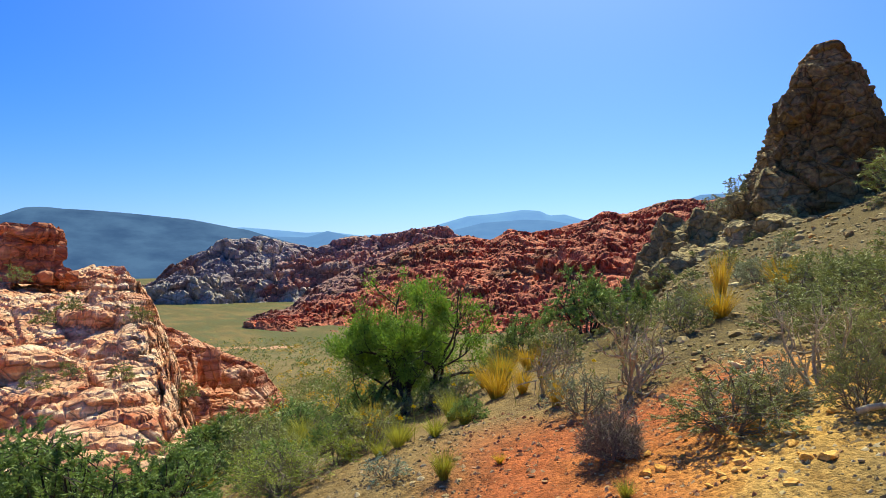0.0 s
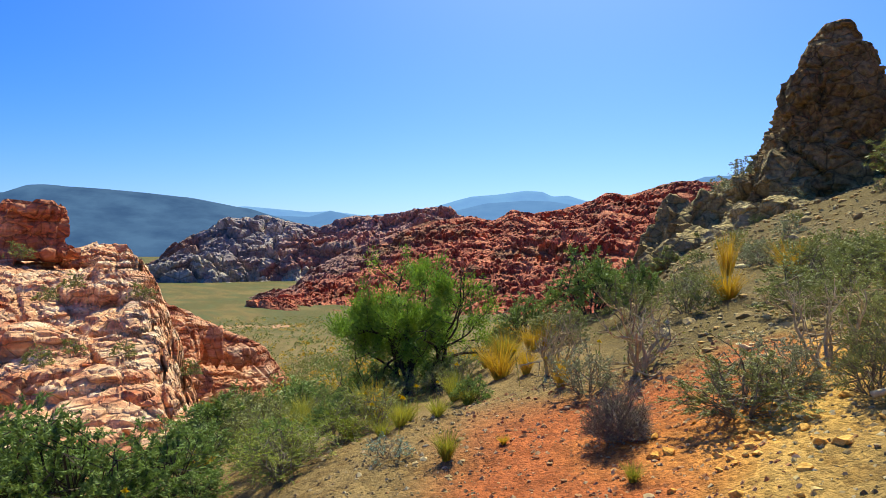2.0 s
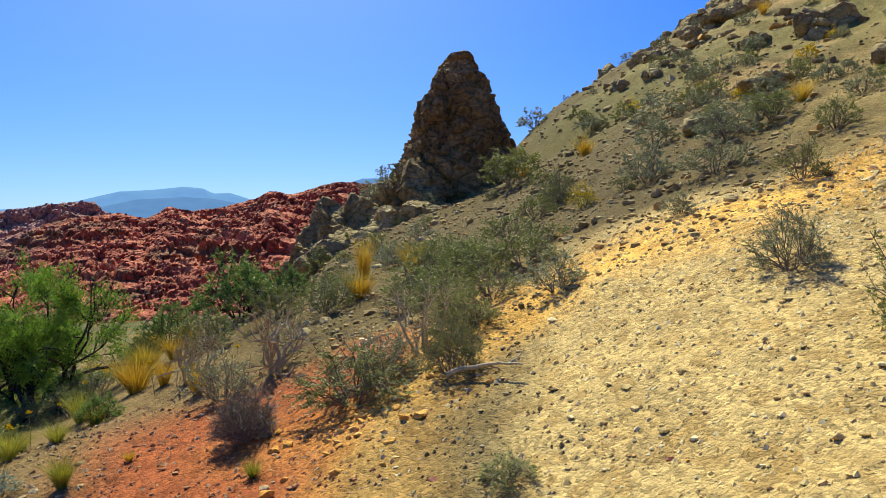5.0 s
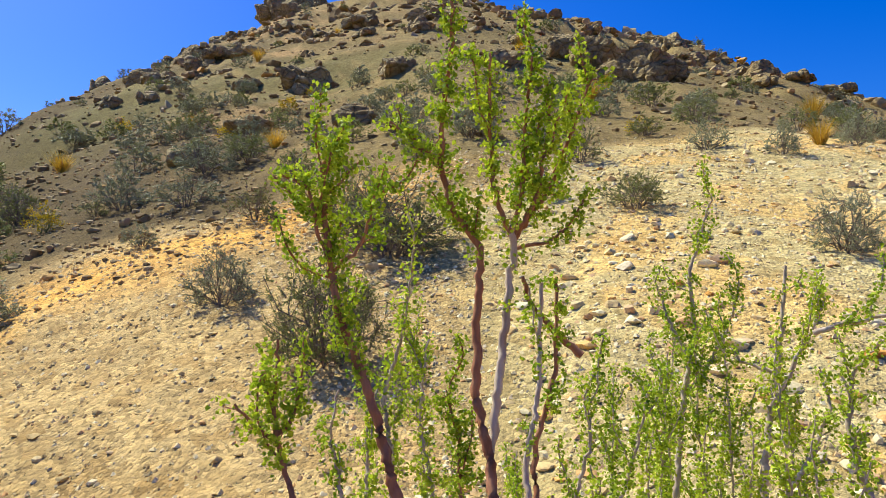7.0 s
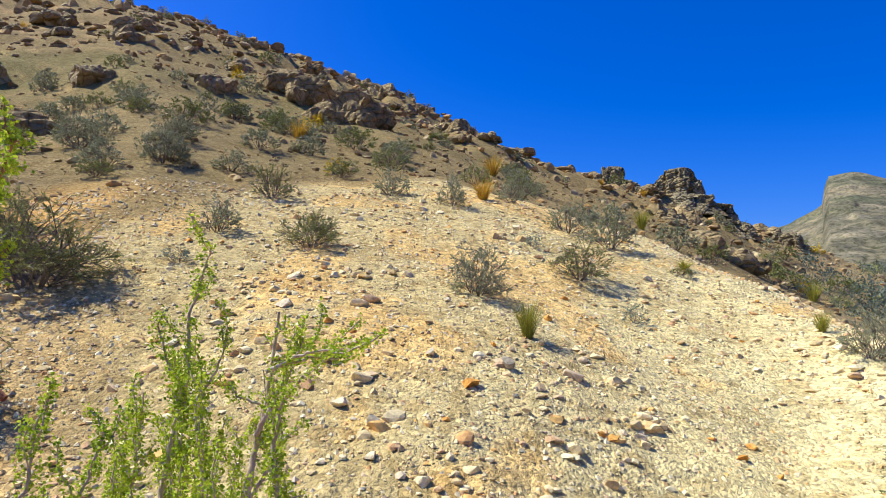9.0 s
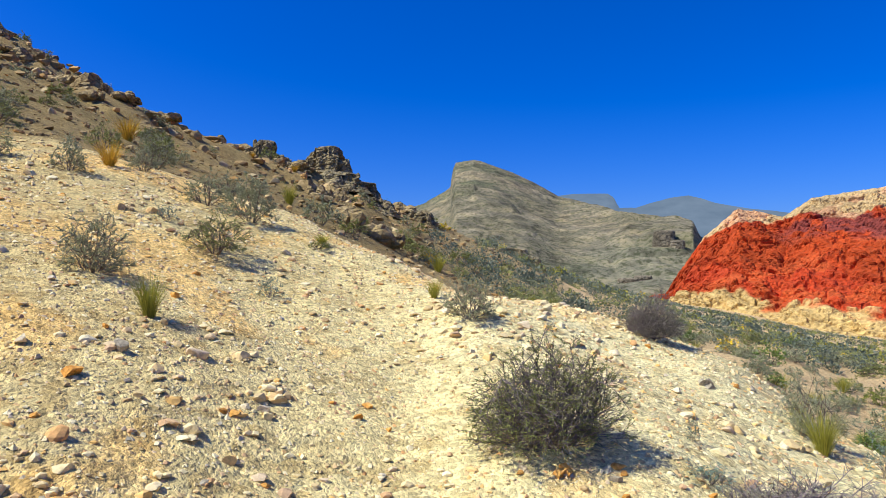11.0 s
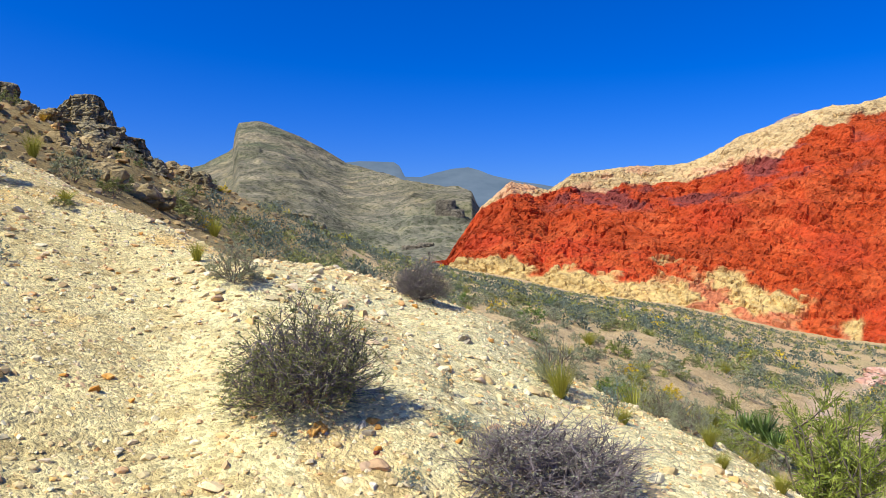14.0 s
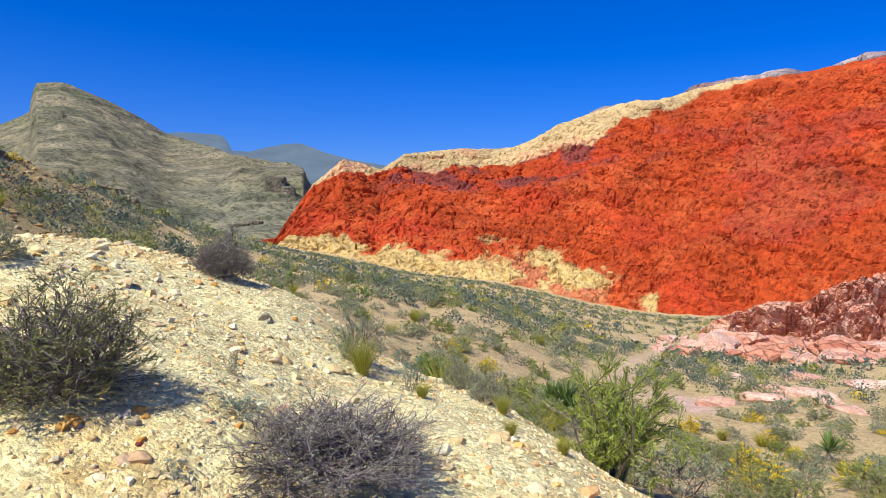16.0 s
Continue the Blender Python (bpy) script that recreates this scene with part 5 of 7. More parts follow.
plants("sage", [(20.83, 28.52, 1.8, 1.3), (17.51, 20.21, 1.4, 0.6), (17.14, 14.56, 1.0, 0.8), (14.16, 12.13, 0.6, 0.6), (12.48, 5.15, 0.95, 0.8), (10.15, 3.63, 0.82, 0.55), (13.35, 8.08, 0.7, 0.5),
                (10.58, 2.93, 0.74, 0.74), (22.88, 11.71, 0.7, 0.78), (16.05, -7.07, 1.0, 0.75), (21.38, 10.99, 0.85, 0.75), (15.85, 4.09, 0.75, 0.75), (24.97, 5.52, 1.0, 0.8),
                (12.04, 4.94, 1.0, 0.6), (14.09, 2.32, 0.9, 0.55)], "sagebrush on the hill")
plants("sage", [(1.24, 6.2, 0.62, 0.55), (1.16, -9.51, 1.15, 0.7), (2.25, 4.75, 0.7, 0.5)], "sagebrush beside the path")
plants("twig", [(3.6, 1.32, 0.68, 0.78), (5.54, 1.89, 1.2, 0.74), (6.49, 4.02, 0.58, 0.52), (7.86, 9.66, 0.95, 0.84), (2.57, 4.21, 0.5, 0.54), (9.2, 0.93, 0.55, 0.62), (7.01, -2.68, 0.66, 0.46),
                (5.34, -14.04, 0.85, 0.72), (6.0, 2.4, 0.8, 0.7)], "twiggy shrubs on the scree")
plants("olive", [(8.76, 5.08, 0.62, 0.52), (3.95, 5.81, 0.7, 0.51), (4.88, 6.59, 0.9, 0.51), (7.14, 9.45, 0.85, 0.55), (3.3, 5.33, 0.62, 0.43), (3.56, 7.02, 0.85, 0.48), (5.91, 16.04, 0.75, 0.35),
                 (6.09, 13.53, 0.76, 0.25), (11.94, 5.93, 1.0, 0.48), (1.95, 2.5, 0.34, 0.16), (6.91, 0.0, 0.62, 0.48), (11.94, 0.35, 0.62, 0.39), (7.73, -3.99, 0.28, 0.11), (9.57, 3.42, 0.55, 0.28),
                 (5.29, 9.5, 0.9, 0.62), (4.91, 7.9, 0.9, 0.62), (3.48, 6.0, 0.8, 0.51), (4.09, 7.98, 1.0, 0.55), (3.2, 5.07, 0.7, 0.39), (4.67, 6.96, 0.9, 0.55), (5.2, 8.3, 0.9, 0.55), (4.3, 7.6, 0.8, 0.47), (6.2, 8.9, 0.9, 0.55), (5.6, 7.2, 0.8, 0.47)], "olive shrubs on the slope")
plants("olive", [(-3.6, 13.0, 1.6, 1.1), (-4.9, 15.0, 1.7, 1.2), (-5.9, 16.5, 1.9, 1.4), (-3.35, 17.7, 1.25, 0.7), (-2.33, 17.8, 1.0, 0.62), (-6.4, 21, 2.0, 1.6),
                 (-2.4, 9.5, 1.0, 0.7), (-3.1, 10.6, 1.1, 0.8), (-1.2, 14.6, 0.9, 0.6), (-7.6, 24, 2.0, 1.6), (1.6, 9.6, 0.9, 0.7), (2.6, 9.9, 0.9, 0.8), (3.0, 8.6, 0.8, 0.7)], "olive shrubs in the gully")
plants("olive", [(21.31, -11.86, 1.3, 0.8), (16.48, -8.14, 0.8, 0.5), (18.9, -3.79, 1.0, 0.7), (22.5, -12.9, 1.0, 0.7), (28.2, -18.7, 1.3, 0.9)], "olive shrubs on the slope")
plants("grass", [(20.46, -12.97, 0.9, 0.75), (18.23, -6.98, 0.8, 0.7), (7.9, -4.1, 0.3, 0.16)], "yellow-green grass tufts")
plants("sage", [(11.82, -2.74, 0.8, 0.6), (14.6, -5.0, 0.9, 0.6), (13.4, -4.2, 0.7, 0.5)], "sagebrush on the hill")
plants("flower", [(7.24, 8.31, 0.5, 0.48), (18.02, 18.46, 0.7, 0.5), (18.49, 11.94, 0.6, 0.5), (20.84, 2.37, 0.65, 0.55), (12.3, 0.5, 0.45, 0.35), (13.6, 10.3, 0.5, 0.35)], "yellow flowering shrubs", True)
plants("straw", [(4.39, 10.71, 0.6, 0.95), (10.01, -1.96, 0.5, 0.42), (1.38, 9.6, 0.5, 0.48), (0.88, 7.74, 0.4, 0.4), (1.07, 6.56, 0.36, 0.38), (0.57, 9.86, 0.5, 0.36),
                 (-0.8, 7.53, 0.52, 0.52), (-2.9, 8.0, 0.6, 0.36), (0.41, 5.23, 0.14, 0.09), (1.15, 9.3, 0.5, 0.45)], "golden grass tufts")
plants("grass", [(3.07, -6.05, 0.34, 0.36), (2.5, -6.0, 0.2, 0.16), (2.05, -6.5, 0.22, 0.18), (1.75, -5.9, 0.18, 0.14), (1.5, -6.3, 0.2, 0.16), (3.6, -6.6, 0.22, 0.2), (4.96, -1.84, 0.30, 0.34), (0.07, 7.48, 0.45, 0.4), (-0.02, 5.1, 0.32, 0.28), (6.1, -4.6, 0.28, 0.24), (-0.45, 6.4, 0.4, 0.3), (1.05, 4.0, 0.2, 0.14)], "yellow-green grass tufts")
plants("grass", [(-0.72, 7.0, 0.5, 0.28), (-0.42, 6.75, 0.45, 0.26), (-0.1, 6.5, 0.4, 0.22), (-0.95, 6.6, 0.5, 0.28), (-0.6, 6.2, 0.36, 0.2), (0.2, 7.1, 0.4, 0.24)], "pale grass on the bank")
plants("green", [(-0.95, 10.1, 0.9, 0.75), (-0.15, 10.0, 0.7, 0.55), (-1.3, 10.6, 0.9, 0.8)], "growth at the tree's foot")
plants("twig", [(0.15, 9.7, 0.7, 0.5), (-0.6, 9.6, 0.7, 0.5)], "growth at the tree's foot")
plants("silver", [(7.65, -2.32, 0.26, 0.2), (6.11, -2.96, 0.26, 0.22), (6.15, 1.01, 0.26, 0.18), (2.67, -6.12, 0.3, 0.36), (3.0, -4.6, 0.09, 0.18), (2.62, -4.25, 0.3, 0.12), (-0.48, 5.32, 0.4, 0.28), (2.35, -3.6, 0.16, 0.1)], "silvery herbs", False)
plants("sage", [(5.22, -4.45, 0.5, 0.44)], "sagebrush on the scree", False)
plants("mixed", [(3.2, -3.65, 0.86, 0.66)], "dark bushes on the scree", False)
plants("olive", [(1.9, 4.55, 1.05, 0.5)], "olive shrubs on the slope")
plants("lime", [(-1.40, 5.85, 0.85, 0.52), (-1.05, 6.5, 0.6, 0.42), (-1.9, 6.9, 0.7, 0.5)], "lime shrubs beside the path")
plants("purple", [(1.17, 4.75, 0.5, 0.46), (2.06, -4.30, 1.15, 0.47), (5.1, -6.55, 0.66, 0.50)], "dark bushes on the scree", False)
plants("sage", [(3.32, -6.35, 0.5, 0.6), (2.28, -6.7, 0.36, 0.32), (2.75, -7.2, 0.42, 0.4)], "bushes at the scree's edge", False)
plants("olive", [(11.7, 17.0, 2.0, 1.35), (12.9, 18.4, 1.5, 1.2)], "shrubs below the pinnacle")
plants("green", [(2.45, 11.6, 1.5, 1.35), (1.35, 11.9, 1.0, 0.8), (3.4, 12.3, 1.1, 0.9), (-1.36, 7.84, 0.55, 0.48), (-3.35, 6.1, 1.5, 1.2), (-2.75, 6.7, 1.2, 0.9), (-4.3, 6.6, 1.6, 1.3), (-3.9, 5.6, 1.4, 1.15), (-2.3, 6.3, 0.6, 0.4), (-4.4, 13.2, 1.6, 1.2), (-3.3, 14.2, 1.4, 1.0), (-2.6, 12.6, 1.1, 0.8), (-5.3, 14.5, 1.6, 1.3), (-3.0, 8.3, 1.1, 0.7), (-5.3, 9.5, 1.6, 1.0)], "green shrubs")


def marigold_meshes():
    """A thin stalk and a small round head of many petals."""
    rng = np.random.default_rng(14)
    v, f = tubes([(0, 0, -0.02, 0.01, 0, 0.12, 0.0022, 0.002), (0.01, 0, 0.12, 0.0, 0.01, 0.25, 0.002, 0.0016), (0.005, 0.005, 0.08, 0.05, 0.02, 0.13, 0.0015, 0.001)], 4)
    n = 46
    a, t = rng.uniform(0, 6.28, n), rng.uniform(0.1, 1.5, n)
    d = np.stack([np.sin(t) * np.cos(a), np.sin(t) * np.sin(a), np.cos(t)], -1)
    v2, f2 = blades(np.tile((0.0, 0.01, 0.25), (n, 1)), d, 0.022, 0.006, rng, 0.15)
    return mesh_from("stalk", v, f, M_GRASS), mesh_from("flower_head", v2, f2, M_YELLOW)


def marigolds():
    stalk, head = marigold_meshes()
    for k, (x, y) in enumerate(((-0.55, 7.2), (-0.30, 6.5), (-0.85, 6.9), (-0.72, 6.3), (-0.15, 7.6), (-0.45, 6.0), (0.75, 7.2), (0.95, 6.9), (-1.0, 7.6), (0.1, 8.3), (0.35, 8.6), (-1.5, 6.3), (-1.75, 6.2), (-2.6, 5.6), (1.5, 6.9))):
        root = thing("desert_marigold", "single yellow flower on a thin green stalk", "flower", "marigolds beside the path")
        part("stalk", stalk, root)
        part("flower_head", head, root, "small yellow flower head")
        root.matrix_basis = pose(x, y, ground_z(x, y), 8 * math.sin(k * 3), 8 * math.cos(k * 5), k * 77) @ Matrix.Scale(1.0 + 0.5 * math.sin(k * 2.3) ** 2, 4)


marigolds()


def tall_bush():
    """The tall, loose, yellow-green bush below the scree's edge."""
    rng = np.random.default_rng(41)
    segs, tips = grow(rng, 22, 34, (4, 4), (0.5, 0.3, 0.16), bend=0.14, rise=0.12, thick=0.014)
    ps, ds = leaf_spots(tips, 30, rng)
    v1, f1 = tubes(segs)
    v2, f2 = needles(np.array(ps) + 0.012 * rng.normal(size=(len(ps), 3)), ds, 0.045, 0.0045, rng, 0.5)
    root = thing("green_bush", "tall loose yellow-green bush below the scree", "shrub")
    part("branchwork", mesh_from("branchwork", v1, f1, M_TWIG), root)
    part("foliage", mesh_from("foliage", v2, f2, M_LIMEGRASS), root)
    x, y = 1.55, -7.9
    root.matrix_basis = pose(x, y, ground_z(x, y) - 0.05) @ Matrix.Diagonal((1.2, 1.2, 1.45, 1))


tall_bush()


def tree():
    """The dark-limbed tree over the path: several leaning trunks, wide crown with gaps."""
    rng = np.random.default_rng(19)
    segs, clumps = [], []

    def limb(p, d, length, r, level):
        pts = [p]
        n = 5
        for k in range(n):
            d = unit(d + 0.2 * rng.normal(size=3) + np.array((0, 0, 0.06)))
            q = p + d * length / n
            segs.append((*p, *q, r * (1 - 0.12 * k), r * (1 - 0.12 * (k + 1))))
            p = q
            pts.append(p)
            if level >= 2:
                clumps.append((p, d))
        if level < 3:
            for _ in range(4):
                k = rng.integers(2, n + 1)
                limb(pts[k], unit(d + 0.8 * rng.normal(size=3)), length * rng.uniform(0.42, 0.8), r * 0.5, level + 1)

    for a, t in ((0.3, 24), (1.7, 30), (3.0, 34), (4.1, 18), (5.3, 36), (2.4, 8)):
        d = np.array((math.sin(radians(t)) * math.cos(a), math.sin(radians(t)) * math.sin(a), math.cos(radians(t))))
        limb(np.array((0.12 * math.cos(a), 0.12 * math.sin(a), -0.1)), d, rng.uniform(0.95, 1.3), 0.05, 0)
    ps, ds = [], []
    for p, d in clumps:
        gap = fbm(p[0] * 1.3, p[1] * 1.3, p[2] * 1.3, 2, 5)
        if (p[0] > 0.75 and rng.random() < 0.7) or p[2] < 0.25 + 0.3 * rng.random():
            continue
        for _ in range(int(26 * max(0.0, 0.45 + 2.2 * float(gap)))):
            ps.append(p + 0.055 * rng.normal(size=3) + d * 0.12 * rng.random())
            ds.append(d + np.array((0, 0, 0.3)))
    v1, f1 = tubes(segs, 5)
    v2, f2 = blades(ps, ds, 0.06, 0.009, rng, 0.6)
    root = thing("desert_tree", "bushy green tree with dark leaning trunks by the path", "tree")
    part("trunk", mesh_from("trunk", v1, f1, M_BARK, shade=True), root)
    part("crown", mesh_from("crown", v2, f2, M_TREE), root)
    s = 0.9
    root.matrix_basis = pose(-0.5, 10.4, ground_z(-0.5, 10.4)) @ Matrix.Diagonal((s, s, s, 1))
    # the long bare branch that reaches out beside the crown
    segs = []
    p, d = np.array((0.35, 0.0, 0.3)), unit(np.array((0.55, 0.0, 0.62)))
    for k in range(14):
        d = unit(d + 0.16 * rng.normal(size=3) + np.array((0.10, 0, 0.01)))
        q = p + d * 0.17
        segs.append((*p, *q, 0.032 - 0.002 * k, 0.030 - 0.002 * k))
        if k > 2:
            e, s2 = unit(d + 0.9 * rng.normal(size=3)), q
            for j in range(3):
                e = unit(e + 0.3 * rng.normal(size=3))
                segs.append((*s2, *(s2 + e * 0.11), 0.008 - 0.002 * j, 0.006 - 0.002 * j))
                s2 = s2 + e * 0.11
        p = q
    v, f = tubes(segs, 5)
    part("bare_branch", mesh_from("bare_branch", v, f, M_BARK), root, "long bare dead branch")


tree()


def dead_shrub(x, y, tall, seed, lean):
    rng = np.random.default_rng(seed)
    segs, tips = grow(rng, 5, 30, (4, 3, 3), (0.45, 0.3, 0.2, 0.12), bend=0.22, rise=0.1, thick=0.022, subs=5)
    v, f = tubes(segs, 4)
    root = thing("dead_shrub", "bare dead shrub with bleached forked branches", "shrub", "dead shrubs")
    part("branchwork", mesh_from("branchwork", v, f, M_DEAD), root)
    ps, ds = leaf_spots(tips[::3], 3, rng)
    v, f = blades(ps, ds, 0.04, 0.008, rng)
    part("foliage", mesh_from("foliage", v, f, M_OLIVE), root, "sparse olive leaves")
    root.matrix_basis = pose(x, y, ground_z(x, y), lean, 4, 0) @ Matrix.Scale(tall, 4)


dead_shrub(1.80, 6.45, 1.15, 5, 3)
dead_shrub(2.75, 5.0, 0.8, 6, -12)
dead_shrub(1.1, 7.4, 0.9, 9, 8)


def sweep(points, radii, sides=6):
    """One continuous round limb along a crooked line."""
    p = np.array(points)
    vs = []
    for k in range(len(p)):
        d = unit(p[min(k + 1, len(p) - 1)] - p[max(k - 1, 0)])
        u = unit(np.cross(d, (0.2, 0.3, 1.0)))
        w = np.cross(d, u)
        vs += [p[k] + radii[k] * (math.cos(6.283 * i / sides) * u + math.sin(6.283 * i / sides) * w) for i in range(sides)]
    return np.array(vs), grid_faces(len(p), sides, wrap=True)


def fallen_branch():
    rng = np.random.default_rng(4)
    root = thing("fallen_branch", "gnarled bleached branch lying on the slope", "branch")
    p, d = np.array((0, 0, 0.03)), np.array((0.9, -0.25, 0.12))
    pts, sides = [p], []
    for k in range(9):
        d = unit(d + 0.28 * rng.normal(size=3) * np.array((1, 1, 0.5)))
        p = p + d * 0.075
        p[2] = max(p[2], 0.02)
        pts.append(p)
        if k in (3, 5, 6):
            e = unit(d + 0.8 * rng.normal(size=3) + np.array((0, 0, 0.5)))
            sides.append((p, p + e * 0.08 + 0.01 * rng.normal(size=3), p + e * 0.16))
    v, f = sweep(pts, [0.022 - 0.0018 * k for k in range(len(pts))])
    part("limb", mesh_from("limb", v, f, M_DEAD, shade=True), root)
    for q in sides:
        v, f = sweep(q, (0.009, 0.006, 0.003), 5)
        part("twig", mesh_from("twig", v, f, M_DEAD, shade=True), root)
    root.matrix_basis = pose(2.45, 4.05, ground_z(2.45, 4.05) + 0.03, 0, 0, -15)


fallen_branch()


# ---------------------------------------------------------------- the cliffrose beside the camera
# stems: points x, y, z from the foot up
STEMS = []
STEMS.append(([(1.039, -0.364, 1.397), (1.054, -0.332, 1.470), (1.065, -0.303, 1.550), (1.066, -0.280, 1.613), (1.058, -0.252, 1.677), (1.055, -0.242, 1.740), (1.049, -0.237, 1.802), (1.042, -0.239, 1.857), (1.046, -0.258, 1.894)], 0.0085, 0.003, 0.9, 0.42, True, 0.16))
STEMS.append(([(1.055, -0.242, 1.740), (1.044, -0.228, 1.788), (1.035, -0.222, 1.836), (1.016, -0.198, 1.848)], 0.003, 0.0015, 0.9, 0.2, True, 0.12))
STEMS.append(([(1.065, -0.240, 1.733), (1.082, -0.270, 1.768), (1.086, -0.287, 1.825), (1.093, -0.304, 1.839)], 0.003, 0.0015, 0.9, 0.15, True, 0.15))
STEMS.append(([(1.091, -0.444, 1.370), (1.134, -0.422, 1.498), (1.145, -0.398, 1.577), (1.158, -0.397, 1.675), (1.161, -0.400, 1.762), (1.145, -0.367, 1.813), (1.133, -0.356, 1.870), (1.120, -0.365, 1.946), (1.108, -0.381, 2.005), (1.090, -0.388, 2.058), (1.084, -0.392, 2.076)], 0.0085, 0.0022, 0.95, 0.55, True, 0.1))
STEMS.append(([(1.135, -0.359, 1.870), (1.115, -0.325, 1.898), (1.098, -0.301, 1.922)], 0.003, 0.0015, 0.8, 0.3, True, 0.1))
STEMS.append(([(1.146, -0.418, 1.508), (1.173, -0.426, 1.631), (1.181, -0.432, 1.718), (1.183, -0.439, 1.770), (1.181, -0.436, 1.781)], 0.0065, 0.005, 0.0, 0.5, False, 0.0))
STEMS.append(([(1.181, -0.435, 1.778), (1.169, -0.414, 1.843), (1.156, -0.415, 1.921), (1.134, -0.422, 2.005)], 0.004, 0.0015, 0.95, 0.1, True, 0.12))
STEMS.append(([(1.201, -0.432, 1.779), (1.199, -0.446, 1.845), (1.187, -0.453, 1.924), (1.168, -0.467, 2.006)], 0.004, 0.0015, 0.95, 0.15, True, 0.12))
STEMS.append(([(1.192, -0.435, 1.777), (1.196, -0.466, 1.829), (1.189, -0.479, 1.893), (1.177, -0.493, 1.962)], 0.004, 0.0015, 0.95, 0.15, True, 0.12))
STEMS.append(([(1.211, -0.431, 1.775), (1.217, -0.472, 1.834), (1.213, -0.507, 1.910), (1.200, -0.539, 1.985)], 0.004, 0.0015, 0.9, 0.2, True, 0.06))
STEMS.append(([(1.203, -0.435, 1.763), (1.213, -0.476, 1.770), (1.218, -0.506, 1.796), (1.218, -0.524, 1.829)], 0.003, 0.0012, 0.9, 0.3, True, 0.05))
STEMS.append(([(1.133, -0.483, 1.365), (1.172, -0.456, 1.484), (1.199, -0.468, 1.587), (1.211, -0.468, 1.718)], 0.005, 0.003, 0.12, 0.3, False, 0.03))
STEMS.append(([(1.162, -0.473, 1.358), (1.208, -0.458, 1.496), (1.236, -0.482, 1.604), (1.245, -0.481, 1.725)], 0.005, 0.0025, 0.6, 0.45, True, 0.06))
STEMS.append(([(1.264, -0.511, 1.618), (1.261, -0.477, 1.647), (1.256, -0.442, 1.686), (1.254, -0.431, 1.725)], 0.006, 0.003, 0.5, 0.5, True, 0.03))
STEMS.append(([(1.530, -0.663, 1.219), (1.575, -0.614, 1.344), (1.616, -0.627, 1.512), (1.631, -0.647, 1.621), (1.636, -0.638, 1.733), (1.634, -0.663, 1.814), (1.630, -0.676, 1.869)], 0.008, 0.002, 0.55, 0.3, False, 0.12))
STEMS.append(([(1.626, -0.642, 1.571), (1.631, -0.599, 1.650), (1.633, -0.580, 1.712), (1.634, -0.590, 1.743)], 0.004, 0.0015, 0.6, 0.2, False, 0.14))
STEMS.append(([(1.619, -0.641, 1.522), (1.631, -0.694, 1.613), (1.635, -0.713, 1.673), (1.636, -0.704, 1.713)], 0.004, 0.0015, 0.6, 0.2, False, 0.14))
STEMS.append(([(1.613, -0.794, 1.224), (1.656, -0.755, 1.337), (1.684, -0.767, 1.450), (1.702, -0.787, 1.569), (1.711, -0.801, 1.743)], 0.01, 0.003, 0.1, 0.4, False, 0.05))
STEMS.append(([(1.700, -0.781, 1.549), (1.705, -0.723, 1.565), (1.709, -0.704, 1.596)], 0.004, 0.002, 0.6, 0.3, False, 0.2))
STEMS.append(([(1.671, -0.771, 1.492), (1.682, -0.832, 1.614), (1.683, -0.859, 1.684), (1.686, -0.843, 1.703)], 0.006, 0.002, 0.5, 0.4, False, 0.14))
STEMS.append(([(1.524, -0.822, 1.637), (1.519, -0.867, 1.656), (1.512, -0.910, 1.666), (1.505, -0.943, 1.663), (1.497, -0.976, 1.669)], 0.005, 0.002, 0.55, 0.2, False, 0.2))
STEMS.append(([(1.414, -0.890, 1.672), (1.404, -0.940, 1.685), (1.392, -0.985, 1.687)], 0.003, 0.0015, 0.95, 0.3, False, 0.3))
STEMS.append(([(1.384, -0.916, 1.325), (1.426, -0.875, 1.423), (1.450, -0.854, 1.508), (1.462, -0.864, 1.587), (1.461, -0.899, 1.637)], 0.008, 0.002, 0.45, 0.3, False, 0.15))
STEMS.append(([(1.526, -0.771, 1.361), (1.545, -0.822, 1.449), (1.556, -0.848, 1.520), (1.567, -0.834, 1.580)], 0.005, 0.002, 0.5, 0.2, False, 0.2))
STEMS.append(([(0.955, -0.277, 1.423), (0.966, -0.251, 1.487), (0.969, -0.227, 1.545), (0.974, -0.219, 1.581), (0.985, -0.216, 1.655)], 0.0045, 0.0015, 0.75, 0.4, True, 0.1))
STEMS.append(([(0.969, -0.226, 1.545), (0.958, -0.205, 1.561), (0.949, -0.185, 1.586)], 0.003, 0.0015, 0.9, 0.2, True, 0.12))
STEMS.append(([(0.970, -0.225, 1.551), (0.984, -0.239, 1.568), (0.991, -0.241, 1.592)], 0.003, 0.0015, 0.9, 0.2, True, 0.12))
STEMS.append(([(1.104, -0.261, 1.361), (1.118, -0.219, 1.451), (1.128, -0.199, 1.520), (1.143, -0.203, 1.571)], 0.004, 0.0015, 0.6, 0.2, False, 0.12))
STEMS.append(([(1.169, -0.277, 1.352), (1.200, -0.253, 1.462), (1.215, -0.236, 1.553), (1.236, -0.252, 1.633), (1.245, -0.262, 1.699), (1.248, -0.269, 1.783)], 0.005, 0.0015, 0.7, 0.25, False, 0.12))
STEMS.append(([(1.165, -0.328, 1.347), (1.199, -0.318, 1.439), (1.211, -0.295, 1.511), (1.226, -0.293, 1.587), (1.234, -0.298, 1.635)], 0.004, 0.0015, 0.7, 0.15, False, 0.14))
